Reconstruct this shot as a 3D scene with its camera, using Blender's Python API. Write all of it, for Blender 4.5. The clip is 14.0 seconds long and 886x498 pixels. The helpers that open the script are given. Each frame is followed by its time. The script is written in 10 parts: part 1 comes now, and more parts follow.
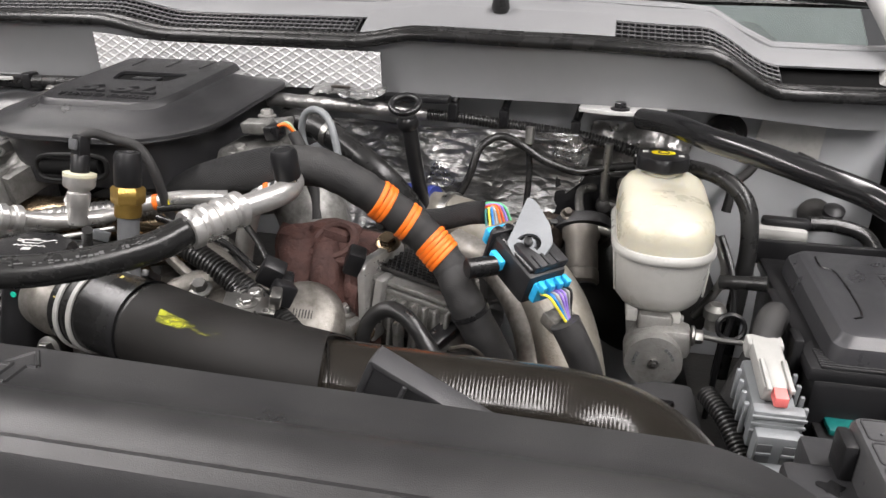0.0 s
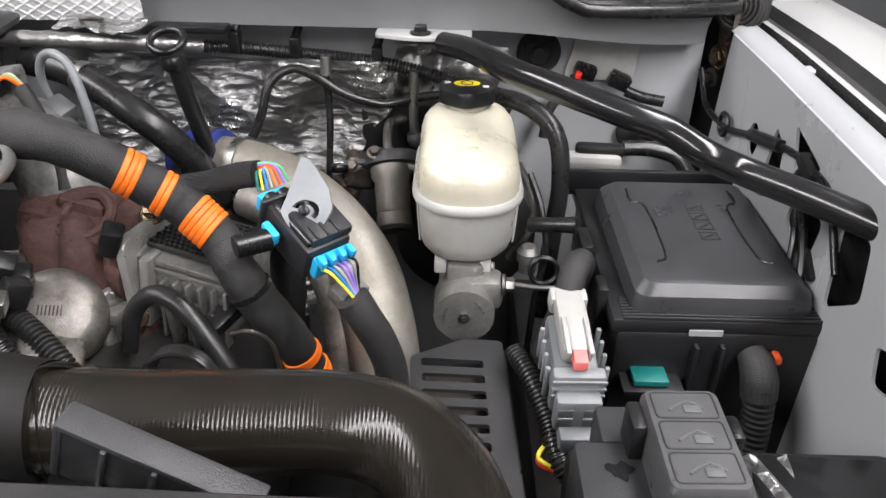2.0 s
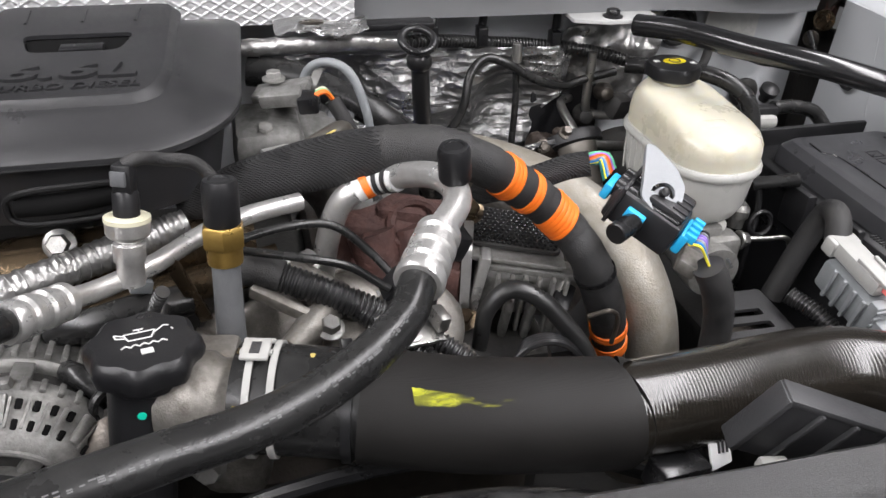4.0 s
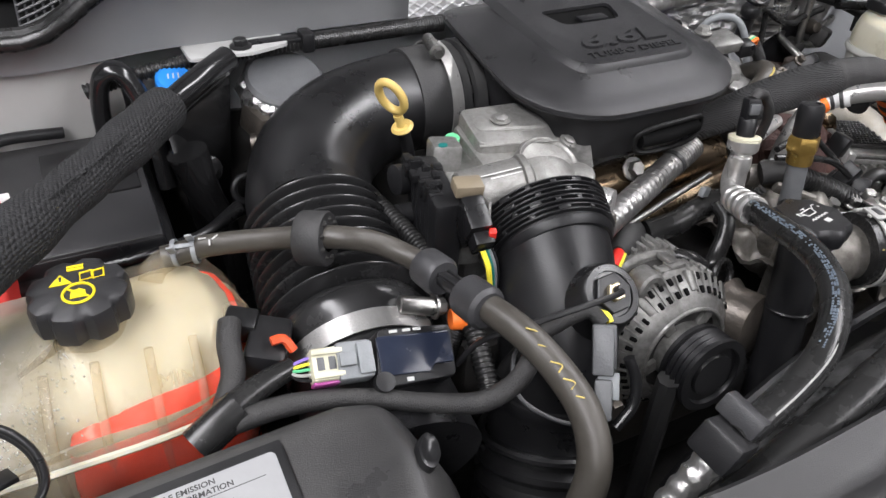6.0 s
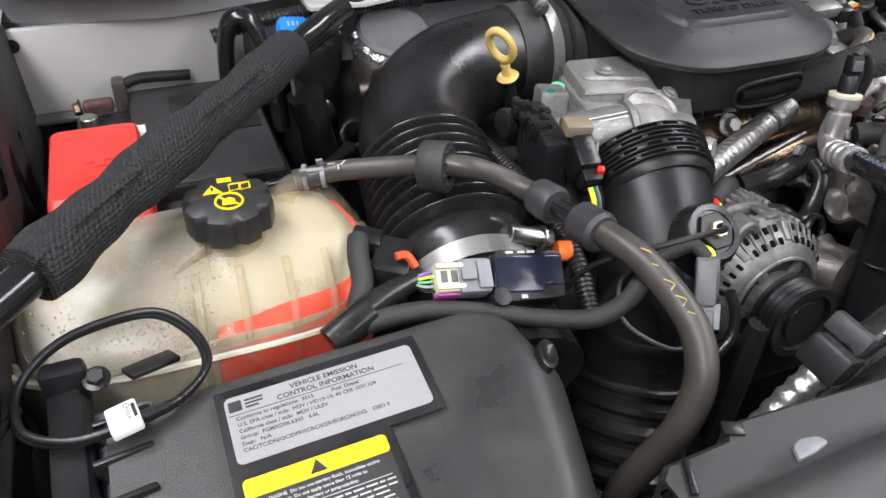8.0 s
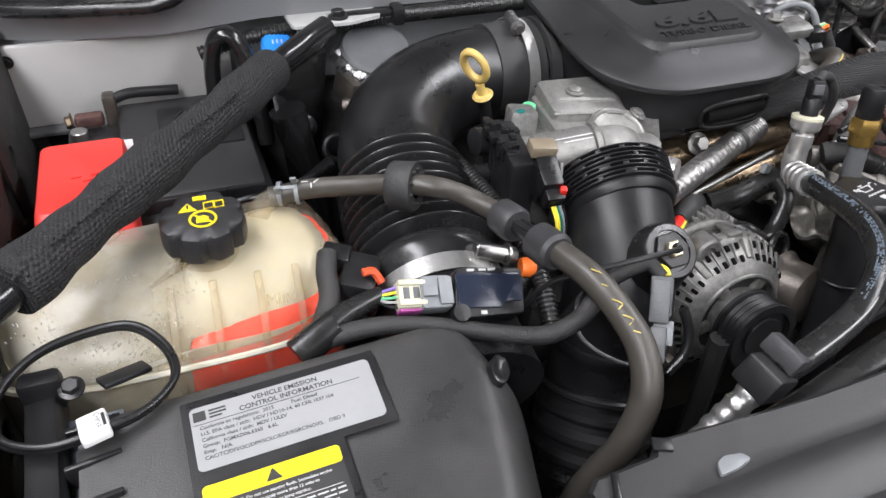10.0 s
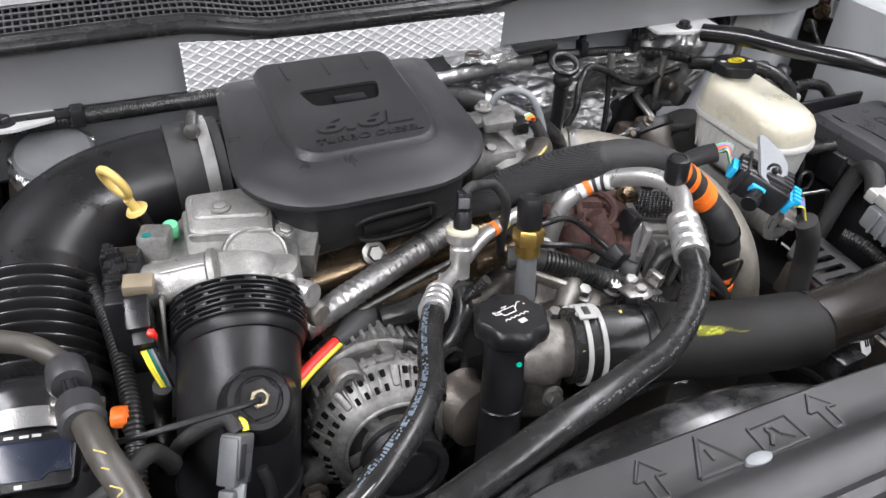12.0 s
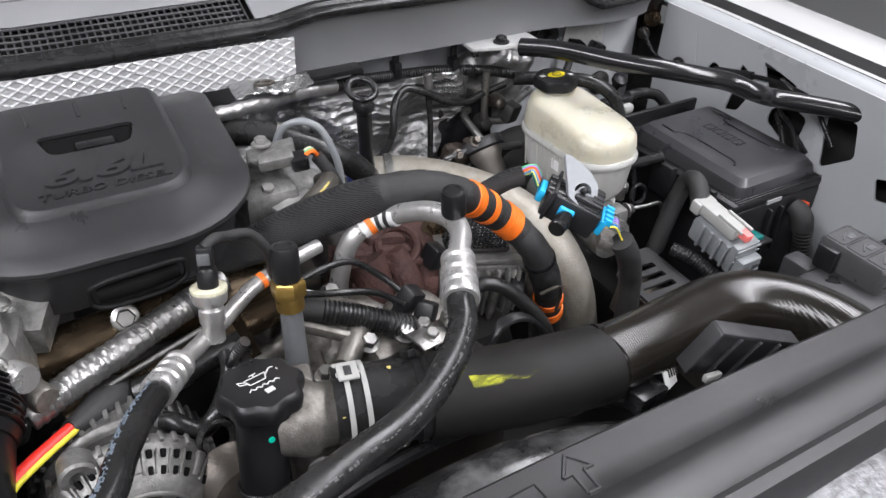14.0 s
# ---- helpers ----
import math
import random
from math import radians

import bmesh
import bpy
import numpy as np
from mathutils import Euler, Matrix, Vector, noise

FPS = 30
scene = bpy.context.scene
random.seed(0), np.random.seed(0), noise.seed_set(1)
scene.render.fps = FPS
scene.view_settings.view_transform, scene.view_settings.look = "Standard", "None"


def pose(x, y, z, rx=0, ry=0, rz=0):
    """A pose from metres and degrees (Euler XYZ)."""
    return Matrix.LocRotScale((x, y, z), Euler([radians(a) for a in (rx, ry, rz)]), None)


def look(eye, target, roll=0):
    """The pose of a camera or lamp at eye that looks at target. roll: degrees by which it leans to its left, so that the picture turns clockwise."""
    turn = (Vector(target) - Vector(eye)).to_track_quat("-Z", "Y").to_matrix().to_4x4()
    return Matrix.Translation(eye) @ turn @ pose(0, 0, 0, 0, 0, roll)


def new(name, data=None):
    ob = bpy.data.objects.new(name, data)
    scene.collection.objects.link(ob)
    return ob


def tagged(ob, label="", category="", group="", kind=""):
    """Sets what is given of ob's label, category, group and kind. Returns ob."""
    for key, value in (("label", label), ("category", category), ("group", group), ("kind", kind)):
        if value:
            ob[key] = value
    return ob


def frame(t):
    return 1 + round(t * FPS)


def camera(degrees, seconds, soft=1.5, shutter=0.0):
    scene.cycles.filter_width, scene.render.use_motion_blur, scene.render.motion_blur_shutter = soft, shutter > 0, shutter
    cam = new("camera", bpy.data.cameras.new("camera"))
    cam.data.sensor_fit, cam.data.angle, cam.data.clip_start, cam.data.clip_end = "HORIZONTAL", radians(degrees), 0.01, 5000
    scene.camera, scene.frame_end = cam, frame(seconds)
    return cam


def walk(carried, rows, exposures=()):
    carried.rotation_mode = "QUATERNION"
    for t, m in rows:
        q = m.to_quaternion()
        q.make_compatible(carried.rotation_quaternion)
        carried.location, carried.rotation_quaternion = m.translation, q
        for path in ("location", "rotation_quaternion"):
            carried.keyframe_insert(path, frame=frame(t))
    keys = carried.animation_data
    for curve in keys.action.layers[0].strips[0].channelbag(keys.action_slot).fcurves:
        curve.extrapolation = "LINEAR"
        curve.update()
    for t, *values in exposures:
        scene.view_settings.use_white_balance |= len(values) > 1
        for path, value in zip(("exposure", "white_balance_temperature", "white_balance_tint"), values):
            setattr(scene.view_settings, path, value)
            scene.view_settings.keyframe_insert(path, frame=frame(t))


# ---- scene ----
cam = camera(61.3, 14.0)
PATH = [
    (0, (0.411, 0.005, 1.597), (0.053, 1.812, 0.819), 0.8),
    (0.5, (0.471, 0.041, 1.601), (0.162, 1.82, 0.741), 0.7),
    (1, (0.489, 0.066, 1.612), (0.285, 1.824, 0.679), 0.7),
    (1.5, (0.51, 0.107, 1.615), (0.417, 1.853, 0.644), 1.1),
    (2, (0.479, 0.114, 1.618), (0.466, 1.832, 0.594), 1.1),
    (2.2, (0.444, 0.108, 1.63), (0.465, 1.811, 0.582), 1.2),
    (4.3, (-0.053, 0.15, 1.651), (0.474, 1.721, 0.531), 2.0),
    (4.5, (-0.118, 0.157, 1.662), (0.463, 1.679, 0.503), 2.0),
    (5, (-0.315, 0.158, 1.685), (0.378, 1.61, 0.496), 2.8),
    (5.5, (-0.474, 0.154, 1.71), (0.274, 1.571, 0.513), 3.2),
    (6, (-0.594, 0.17, 1.708), (0.15, 1.589, 0.511), 2.7),
    (6.5, (-0.642, 0.167, 1.688), (0.086, 1.593, 0.49), 2.5),
    (7, (-0.664, 0.126, 1.663), (0.026, 1.57, 0.464), 2.3),
    (7.5, (-0.667, 0.117, 1.662), (-0.024, 1.572, 0.45), 2.3),
    (8, (-0.665, 0.135, 1.69), (-0.044, 1.593, 0.47), 2.4),
    (8.2, (-0.666, 0.137, 1.696), (-0.051, 1.597, 0.476), 2.4),
    (10.3, (-0.621, 0.108, 1.731), (-0.026, 1.573, 0.506), 2.4),
    (10.5, (-0.597, 0.106, 1.742), (-0.007, 1.569, 0.513), 2.3),
    (11, (-0.508, 0.093, 1.762), (0.08, 1.562, 0.538), 2.0),
    (11.5, (-0.404, 0.088, 1.783), (0.205, 1.561, 0.576), 1.8),
    (12, (-0.302, 0.087, 1.777), (0.351, 1.562, 0.595), 1.6),
    (12.5, (-0.22, 0.082, 1.772), (0.481, 1.548, 0.607), 1.3),
    (13, (-0.153, 0.078, 1.768), (0.599, 1.526, 0.611), 1.2),
    (13.5, (-0.116, 0.079, 1.769), (0.677, 1.507, 0.616), 1.1),
    (14, (-0.133, 0.09, 1.764), (0.692, 1.503, 0.614), 1.2),
]
walk(cam, [(t, look(eye, target, roll)) for t, eye, target, roll in PATH],
     [(0, 0.25, 6680, 10), (0.5, 0.10, 6600, 10), (1.0, 0.13, 6560, 10), (1.5, 0.25, 6530, 10), (2, 0.29, 6500, 10), (4.5, 0.17, 6420, 10), (6, 0.04, 6350, 10), (8, 0.05, 6300, 10), (10.5, 0.07, 6280, 10), (11.5, 0.17, 6275, 10), (12, 0.25, 6272, 10), (12.5, 0.24, 6270, 10), (14, 0.09, 6250, 10)])

# ---- light: a bright workshop with long ceiling lamps ----
world = bpy.data.worlds.new("world")
scene.world = world
world.use_nodes = True
world.node_tree.nodes["Background"].inputs[0].default_value = (0.9, 0.95, 1.0, 1)
world.node_tree.nodes["Background"].inputs[1].default_value = 0.25


def area(name, m, sx, sy, watts, colour=(0.995, 0.962, 1.0)):
    d = bpy.data.lights.new(name, "AREA")
    d.shape, d.size, d.size_y, d.energy, d.color = "RECTANGLE", sx, sy, watts, colour
    ob = new(name, d)
    ob.matrix_world = m
    return ob


LAMP_X = (-1.55, 1.55)
for lx in LAMP_X:
    area("ceiling_lamp_light", look((lx, -1.1, 3.30), (lx, -1.1, 0)), 0.62, 5.0, 122)


# ---- building tools ----
def to_mesh(name, bm, material, angle=38):
    bmesh.ops.recalc_face_normals(bm, faces=bm.faces[:])
    me = bpy.data.meshes.new(name)
    bm.to_mesh(me)
    bm.free()
    for p in me.polygons:
        p.use_smooth = True
    me.set_sharp_from_angle(angle=radians(angle))
    me.materials.append(material)
    return me


def thing(name, at, label, category, group="", kind=""):
    e = new(name)
    e.location = at
    e.empty_display_size = 0.02
    return tagged(e, label, category, group, kind)


def part(name, bm, material, parent, label="", angle=38):
    ob = new(name, to_mesh(name, bm, material, angle))
    ob.parent = parent
    if parent.type == "EMPTY":
        ob.matrix_parent_inverse = Matrix.Translation(-parent.location)
    return tagged(ob, label)


def solo(name, bm, material, label, category, group="", kind="", angle=38):
    return tagged(new(name, to_mesh(name, bm, material, angle)), label, category, group, kind)


def frame_of(d):
    d = Vector(d).normalized()
    a = Vector((0, 0, 1)) if abs(d.z) < 0.9 else Vector((1, 0, 0))
    u = d.cross(a).normalized()
    return u, d.cross(u).normalized(), d


def axes(at, x, y, z):
    """A matrix with the given columns and origin."""
    m = Matrix.Identity(4)
    for i, c in enumerate((x, y, z, at)):
        for j in range(3):
            m[j][i] = c[j]
    return m


def basis(at, d, up=(0, 0, 1)):
    """Local z along d, local y as near to up as it goes."""
    z = Vector(d).normalized()
    x = Vector(up).cross(z).normalized()
    return axes(at, x, z.cross(x), z)


def box(c, size, bevel=0.003, rot=None, bm=None, seg=2):
    bm = bm or bmesh.new()
    m = Matrix.Translation(c) @ (rot.to_4x4() if rot else Matrix.Identity(4)) @ Matrix.Diagonal((*size, 1))
    g = bmesh.ops.create_cube(bm, size=1, matrix=m)
    if bevel:
        es = list({e for v in g["verts"] for e in v.link_edges})
        bmesh.ops.bevel(bm, geom=es, offset=bevel, segments=seg, profile=0.5, affect="EDGES", clamp_overlap=True)
    return bm


def rot(rx=0, ry=0, rz=0):
    return Euler([radians(a) for a in (rx, ry, rz)]).to_matrix()


def lathe(profile, at, d, seg=28, bm=None, cap=True, wob=None):
    """Rings of (radius, height) along d from at."""
    bm = bm or bmesh.new()
    u, v, w = frame_of(d)
    rings = []
    for r, h in profile:
        ring = []
        for i in range(seg):
            a = 2 * math.pi * i / seg
            k = r * (wob(a, h) if wob else 1)
            ring.append(bm.verts.new(Vector(at) + w * h + (u * math.cos(a) + v * math.sin(a)) * k))
        rings.append(ring)
    for a, b in zip(rings, rings[1:]):
        for i in range(seg):
            bm.faces.new((a[i], a[(i + 1) % seg], b[(i + 1) % seg], b[i]))
    if cap:
        for ring in (rings[0], rings[-1]):
            if profile[rings.index(ring)][0] > 1e-6:
                bm.faces.new(ring)
    return bm


def cyl(p0, p1, r0, r1=None, seg=24, bevel=0.001, bm=None):
    r1 = r0 if r1 is None else r1
    d = Vector(p1) - Vector(p0)
    n = d.length
    b = min(bevel, n * 0.4, r0 * 0.5)
    prof = [(r0 - b, 0), (r0, b), (r1, n - b), (r1 - b, n)] if b else [(r0, 0), (r1, n)]
    return lathe(prof, p0, d, seg, bm)


def smooth(pts, res=6):
    pts = [Vector(p) for p in pts]
    if len(pts) < 3:
        return [pts[0].lerp(pts[-1], i / res) for i in range(res + 1)]
    ext = [pts[0] * 2 - pts[1]] + pts + [pts[-1] * 2 - pts[-2]]
    out = []
    for i in range(1, len(ext) - 2):
        p0, p1, p2, p3 = ext[i - 1:i + 3]
        for k in range(res):
            t = k / res
            out.append(0.5 * (2 * p1 + (p2 - p0) * t + (2 * p0 - 5 * p1 + 4 * p2 - p3) * t * t + (3 * p1 - p0 - 3 * p2 + p3) * t ** 3))
    out.append(pts[-1])
    return out


def tube(pts, r, seg=14, res=6, bm=None, closed=False, flat=1.0, cap=True):
    """A round tube along a smooth line; r is a number, a list per given point, or a function of 0..1."""
    bm = bm or bmesh.new()
    line = smooth(pts, res)
    if closed:
        ring_pts = [Vector(p) for p in pts]
        full = smooth([ring_pts[-1]] + ring_pts + ring_pts[:2], res)
        line = full[res:res + len(ring_pts) * res]
    n = len(line)
    rings = []
    t0 = (line[1] - line[0]).normalized()
    u = frame_of(t0)[0]
    for i, p in enumerate(line):
        if closed:
            t = (line[(i + 1) % n] - line[i - 1]).normalized()
        else:
            t = (line[min(i + 1, n - 1)] - line[max(i - 1, 0)]).normalized()
        u = (u - t * u.dot(t)).normalized()
        v = t.cross(u)
        f = i / (n - 1)
        if callable(r):
            rr = r(f)
        elif isinstance(r, (list, tuple)):
            g = f * (len(r) - 1)
            j = min(int(g), len(r) - 2)
            rr = r[j] + (r[j + 1] - r[j]) * (g - j)
        else:
            rr = r
        rings.append([bm.verts.new(p + (u * math.cos(2 * math.pi * k / seg) + v * math.sin(2 * math.pi * k / seg) * flat) * rr) for k in range(seg)])
    pairs = list(zip(rings, rings[1:])) + ([(rings[-1], rings[0])] if closed else [])
    for a, b in pairs:
        for k in range(seg):
            bm.faces.new((a[k], a[(k + 1) % seg], b[(k + 1) % seg], b[k]))
    if cap and not closed:
        bm.faces.new(rings[0])
        bm.faces.new(rings[-1])
    return bm


def corrugated(pts, r, pitch, depth, seg=14, bm=None):
    """A ribbed conduit along a smooth line."""
    line = smooth(pts, 10)
    acc = [0.0]
    for a, b in zip(line, line[1:]):
        acc.append(acc[-1] + (b - a).length)
    total = acc[-1]
    n = max(4, int(total / pitch)) * 4
    even = []
    j = 0
    for i in range(n + 1):
        s = total * i / n
        while j < len(acc) - 2 and acc[j + 1] < s:
            j += 1
        k = (s - acc[j]) / max(1e-9, acc[j + 1] - acc[j])
        even.append(line[j].lerp(line[j + 1], k))
    rr = [r if (i % 4) in (0, 1) else r - depth for i in range(n + 1)]
    bm = bm or bmesh.new()
    rings = []
    u = frame_of(even[1] - even[0])[0]
    for i, p in enumerate(even):
        t = (even[min(i + 1, n)] - even[max(i - 1, 0)]).normalized()
        u = (u - t * u.dot(t)).normalized()
        v = t.cross(u)
        rings.append([bm.verts.new(p + (u * math.cos(2 * math.pi * k / seg) + v * math.sin(2 * math.pi * k / seg)) * rr[i]) for k in range(seg)])
    for a, b in zip(rings, rings[1:]):
        for k in range(seg):
            bm.faces.new((a[k], a[(k + 1) % seg], b[(k + 1) % seg], b[k]))
    bm.faces.new(rings[0])
    bm.faces.new(rings[-1])
    return bm


def ring(c, d, big, small, n=28, seg=10, bm=None, flat=1.0):
    u, v, w = frame_of(d)
    return tube([Vector(c) + (u * math.cos(2 * math.pi * i / n) + v * math.sin(2 * math.pi * i / n)) * big for i in range(n)], small, seg, 1, bm, closed=True)


def band(c, d, r, width, thick, seg=32, bm=None):
    """A flat strap round an axis."""
    h = width / 2
    return lathe([(r, -h), (r + thick, -h), (r + thick, h), (r, h), (r, -h)], c, d, seg, bm, cap=False)


def loft(rings, bm=None, cap=True):
    bm = bm or bmesh.new()
    rs = [[bm.verts.new(p) for p in r] for r in rings]
    n = len(rs[0])
    for a, b in zip(rs, rs[1:]):
        for k in range(n):
            bm.faces.new((a[k], a[(k + 1) % n], b[(k + 1) % n], b[k]))
    if cap:
        bm.faces.new(rs[0])
        bm.faces.new(rs[-1])
    return bm


def rrect(w, h, r, n=6):
    """A rounded rectangle about the origin."""
    r = min(r, w / 2 - 1e-5, h / 2 - 1e-5)
    out = []
    for cx, cy, a0 in ((w / 2 - r, h / 2 - r, 0), (-w / 2 + r, h / 2 - r, 90), (-w / 2 + r, -h / 2 + r, 180), (w / 2 - r, -h / 2 + r, 270)):
        for i in range(n + 1):
            a = radians(a0 + 90 * i / n)
            out.append((cx + r * math.cos(a), cy + r * math.sin(a)))
    return out


def slab(outline, m, z0, z1, bevel=0.0, bm=None):
    """An outline in the plane of m, from z0 to z1, with its upper rim rounded inwards."""
    c = Vector((sum(p[0] for p in outline) / len(outline), sum(p[1] for p in outline) / len(outline), 0))

    def lay(z, inset):
        out = []
        for x, y in outline:
            d = Vector((x, y, 0)) - c
            k = 1 - inset / max(d.length, 1e-6)
            q = c + d * k
            out.append(m @ Vector((q.x, q.y, z)))
        return out
    rows = [lay(z0, 0)]
    if bevel:
        rows += [lay(z1 - bevel, 0), lay(z1 - bevel * 0.3, bevel * 0.3), lay(z1, bevel)]
    else:
        rows += [lay(z1, 0)]
    return loft(rows, bm)


def prism(pts, d, bm=None):
    """A flat polygon of 3D points, given thickness d (a vector)."""
    d = Vector(d)
    return loft([[Vector(p) for p in pts], [Vector(p) + d for p in pts]], bm)


def bolt(p, d, r=0.006, h=0.006, bm=None, washer=True):
    bm = bm or bmesh.new()
    d = Vector(d).normalized()
    p = Vector(p)
    if washer:
        lathe([(r * 1.45, 0), (r * 1.45, h * 0.2), (r * 1.1, h * 0.32)], p, d, 16, bm)
    lathe([(r, 0), (r, h * 0.85), (r * 0.85, h)], p, d, 6, bm)
    return bm


def sheet(nx, ny, f, bm=None):
    """A grid of points f(u, v), u and v in 0..1."""
    bm = bm or bmesh.new()
    vs = [[bm.verts.new(f(i / nx, j / ny)) for i in range(nx + 1)] for j in range(ny + 1)]
    for j in range(ny):
        for i in range(nx):
            bm.faces.new((vs[j][i], vs[j][i + 1], vs[j + 1][i + 1], vs[j + 1][i]))
    return bm


def thick(bm, t):
    bm.normal_update()
    bmesh.ops.solidify(bm, geom=bm.faces[:], thickness=t)
    return bm


def lettering(body, size, m, material, parent, extrude=0.0004, name="lettering", align="LEFT", shear=0.0, bold=0.0):
    """Writing laid in the plane of m, made into a mesh."""
    cu = bpy.data.curves.new(name, "FONT")
    cu.body, cu.size, cu.extrude, cu.align_x, cu.shear = body, size, extrude, align, shear
    cu.resolution_u, cu.offset = 3, bold
    tmp = bpy.data.objects.new("tmp_text", cu)
    scene.collection.objects.link(tmp)
    dg = bpy.context.evaluated_depsgraph_get()
    me = bpy.data.meshes.new_from_object(tmp.evaluated_get(dg))
    bpy.data.objects.remove(tmp)
    me.transform(m)
    me.shade_flat()
    me.materials.clear()
    me.materials.append(material)
    ob = new(name, me)
    if parent:
        ob.parent = parent
        if parent.type == "EMPTY":
            ob.matrix_parent_inverse = Matrix.Translation(-parent.location)
    return ob


def rough(bm, amp, freq, cuts=2, seed=0.0):
    """Breaks up a plain form into an uneven casting."""
    bmesh.ops.subdivide_edges(bm, edges=bm.edges[:], cuts=cuts, use_grid_fill=True)
    bm.normal_update()
    for v in bm.verts:
        v.co += v.normal * amp * noise.fractal(v.co * freq + Vector((seed, 0, 0)), 1.0, 2.0, 4)
    return bm


# ---- materials ----
def mat(name, col, rough=0.5, metal=0.0, col2=None, scale=25.0, spread=0.5, bump=0.1, bscale=500.0, rvar=0.12, coat=0.0, spec=0.5, dust=0.0):
    """Two scales of variation: broad stains between two colours, fine grain in relief and gloss; dust lies on faces that look up."""
    mt = bpy.data.materials.new(name)
    mt.use_nodes = True
    nt = mt.node_tree
    N, L = nt.nodes, nt.links
    b = N["Principled BSDF"]
    tc = N.new("ShaderNodeTexCoord")
    big = N.new("ShaderNodeTexNoise")
    big.inputs["Scale"].default_value, big.inputs["Detail"].default_value, big.inputs["Roughness"].default_value = scale, 6, 0.65
    L.new(tc.outputs["Object"], big.inputs["Vector"])
    fine = N.new("ShaderNodeTexNoise")
    fine.inputs["Scale"].default_value, fine.inputs["Detail"].default_value = bscale, 3
    L.new(tc.outputs["Object"], fine.inputs["Vector"])
    ramp = N.new("ShaderNodeMapRange")
    ramp.inputs["From Min"].default_value, ramp.inputs["From Max"].default_value = 0.5 - spread / 2, 0.5 + spread / 2
    L.new(big.outputs["Fac"], ramp.inputs["Value"])
    mix = N.new("ShaderNodeMix")
    mix.data_type = "RGBA"
    c2 = col2 or tuple(min(1, c * 1.35 + 0.006) for c in col)
    mix.inputs["A"].default_value, mix.inputs["B"].default_value = (*col, 1), (*c2, 1)
    L.new(ramp.outputs["Result"], mix.inputs["Factor"])
    out = mix.outputs["Result"]
    if dust:
        geo = N.new("ShaderNodeNewGeometry")
        sep = N.new("ShaderNodeSeparateXYZ")
        L.new(geo.outputs["Normal"], sep.inputs["Vector"])
        up = N.new("ShaderNodeMapRange")
        up.inputs["From Min"].default_value, up.inputs["From Max"].default_value, up.inputs["To Max"].default_value = 0.2, 1.0, dust
        L.new(sep.outputs["Z"], up.inputs["Value"])
        mul = N.new("ShaderNodeMath")
        mul.operation = "MULTIPLY"
        L.new(up.outputs["Result"], mul.inputs[0])
        L.new(big.outputs["Fac"], mul.inputs[1])
        m2 = N.new("ShaderNodeMix")
        m2.data_type = "RGBA"
        m2.inputs["B"].default_value = (0.28, 0.27, 0.25, 1)
        L.new(mul.outputs["Value"], m2.inputs["Factor"])
        L.new(out, m2.inputs["A"])
        out = m2.outputs["Result"]
    L.new(out, b.inputs["Base Color"])
    rr = N.new("ShaderNodeMapRange")
    rr.inputs["From Min"].default_value, rr.inputs["From Max"].default_value = 0.3, 0.7
    rr.inputs["To Min"].default_value, rr.inputs["To Max"].default_value = max(0.02, rough - rvar), min(1, rough + rvar)
    L.new(big.outputs["Fac"], rr.inputs["Value"])
    L.new(rr.outputs["Result"], b.inputs["Roughness"])
    b.inputs["Metallic"].default_value = metal
    b.inputs["Specular IOR Level"].default_value = spec
    b.inputs["Coat Weight"].default_value = coat
    b.inputs["Coat Roughness"].default_value = 0.15
    if bump:
        bp = N.new("ShaderNodeBump")
        bp.inputs["Strength"].default_value, bp.inputs["Distance"].default_value = bump, 0.002
        L.new(fine.outputs["Fac"], bp.inputs["Height"])
        L.new(bp.outputs["Normal"], b.inputs["Normal"])
    return mt


def knit(mt, scale, strength):
    """Adds the nubs of a coarse knitted fabric."""
    nt = mt.node_tree
    tc, vo, bp = (nt.nodes.new(k) for k in ("ShaderNodeTexCoord", "ShaderNodeTexVoronoi", "ShaderNodeBump"))
    vo.inputs["Scale"].default_value, vo.inputs["Randomness"].default_value = scale, 0.22
    bp.invert = True
    bp.inputs["Strength"].default_value, bp.inputs["Distance"].default_value = strength, 0.003
    nt.links.new(tc.outputs["Object"], vo.inputs["Vector"])
    nt.links.new(vo.outputs["Distance"], bp.inputs["Height"])
    nt.links.new(bp.outputs["Normal"], nt.nodes["Principled BSDF"].inputs["Normal"])
    return mt


def weave(mt, scale, strength=0.6):
    """Adds a woven relief to a material."""
    nt = mt.node_tree
    N, L = nt.nodes, nt.links
    b = N["Principled BSDF"]
    tc = N.new("ShaderNodeTexCoord")
    prev = None
    for axis in ("DIAGONAL", "Z"):
        w = N.new("ShaderNodeTexWave")
        w.bands_direction = axis
        w.inputs["Scale"].default_value = scale
        w.inputs["Distortion"].default_value = 0.6
        L.new(tc.outputs["Object"], w.inputs["Vector"])
        if prev:
            mx = N.new("ShaderNodeMath")
            mx.operation = "MAXIMUM"
            L.new(prev.outputs["Fac"], mx.inputs[0])
            L.new(w.outputs["Fac"], mx.inputs[1])
            prev = mx
        else:
            prev = w
    bp = N.new("ShaderNodeBump")
    bp.inputs["Strength"].default_value, bp.inputs["Distance"].default_value = strength, 0.0018
    L.new(prev.outputs["Value"], bp.inputs["Height"])
    L.new(bp.outputs["Normal"], b.inputs["Normal"])
    return mt


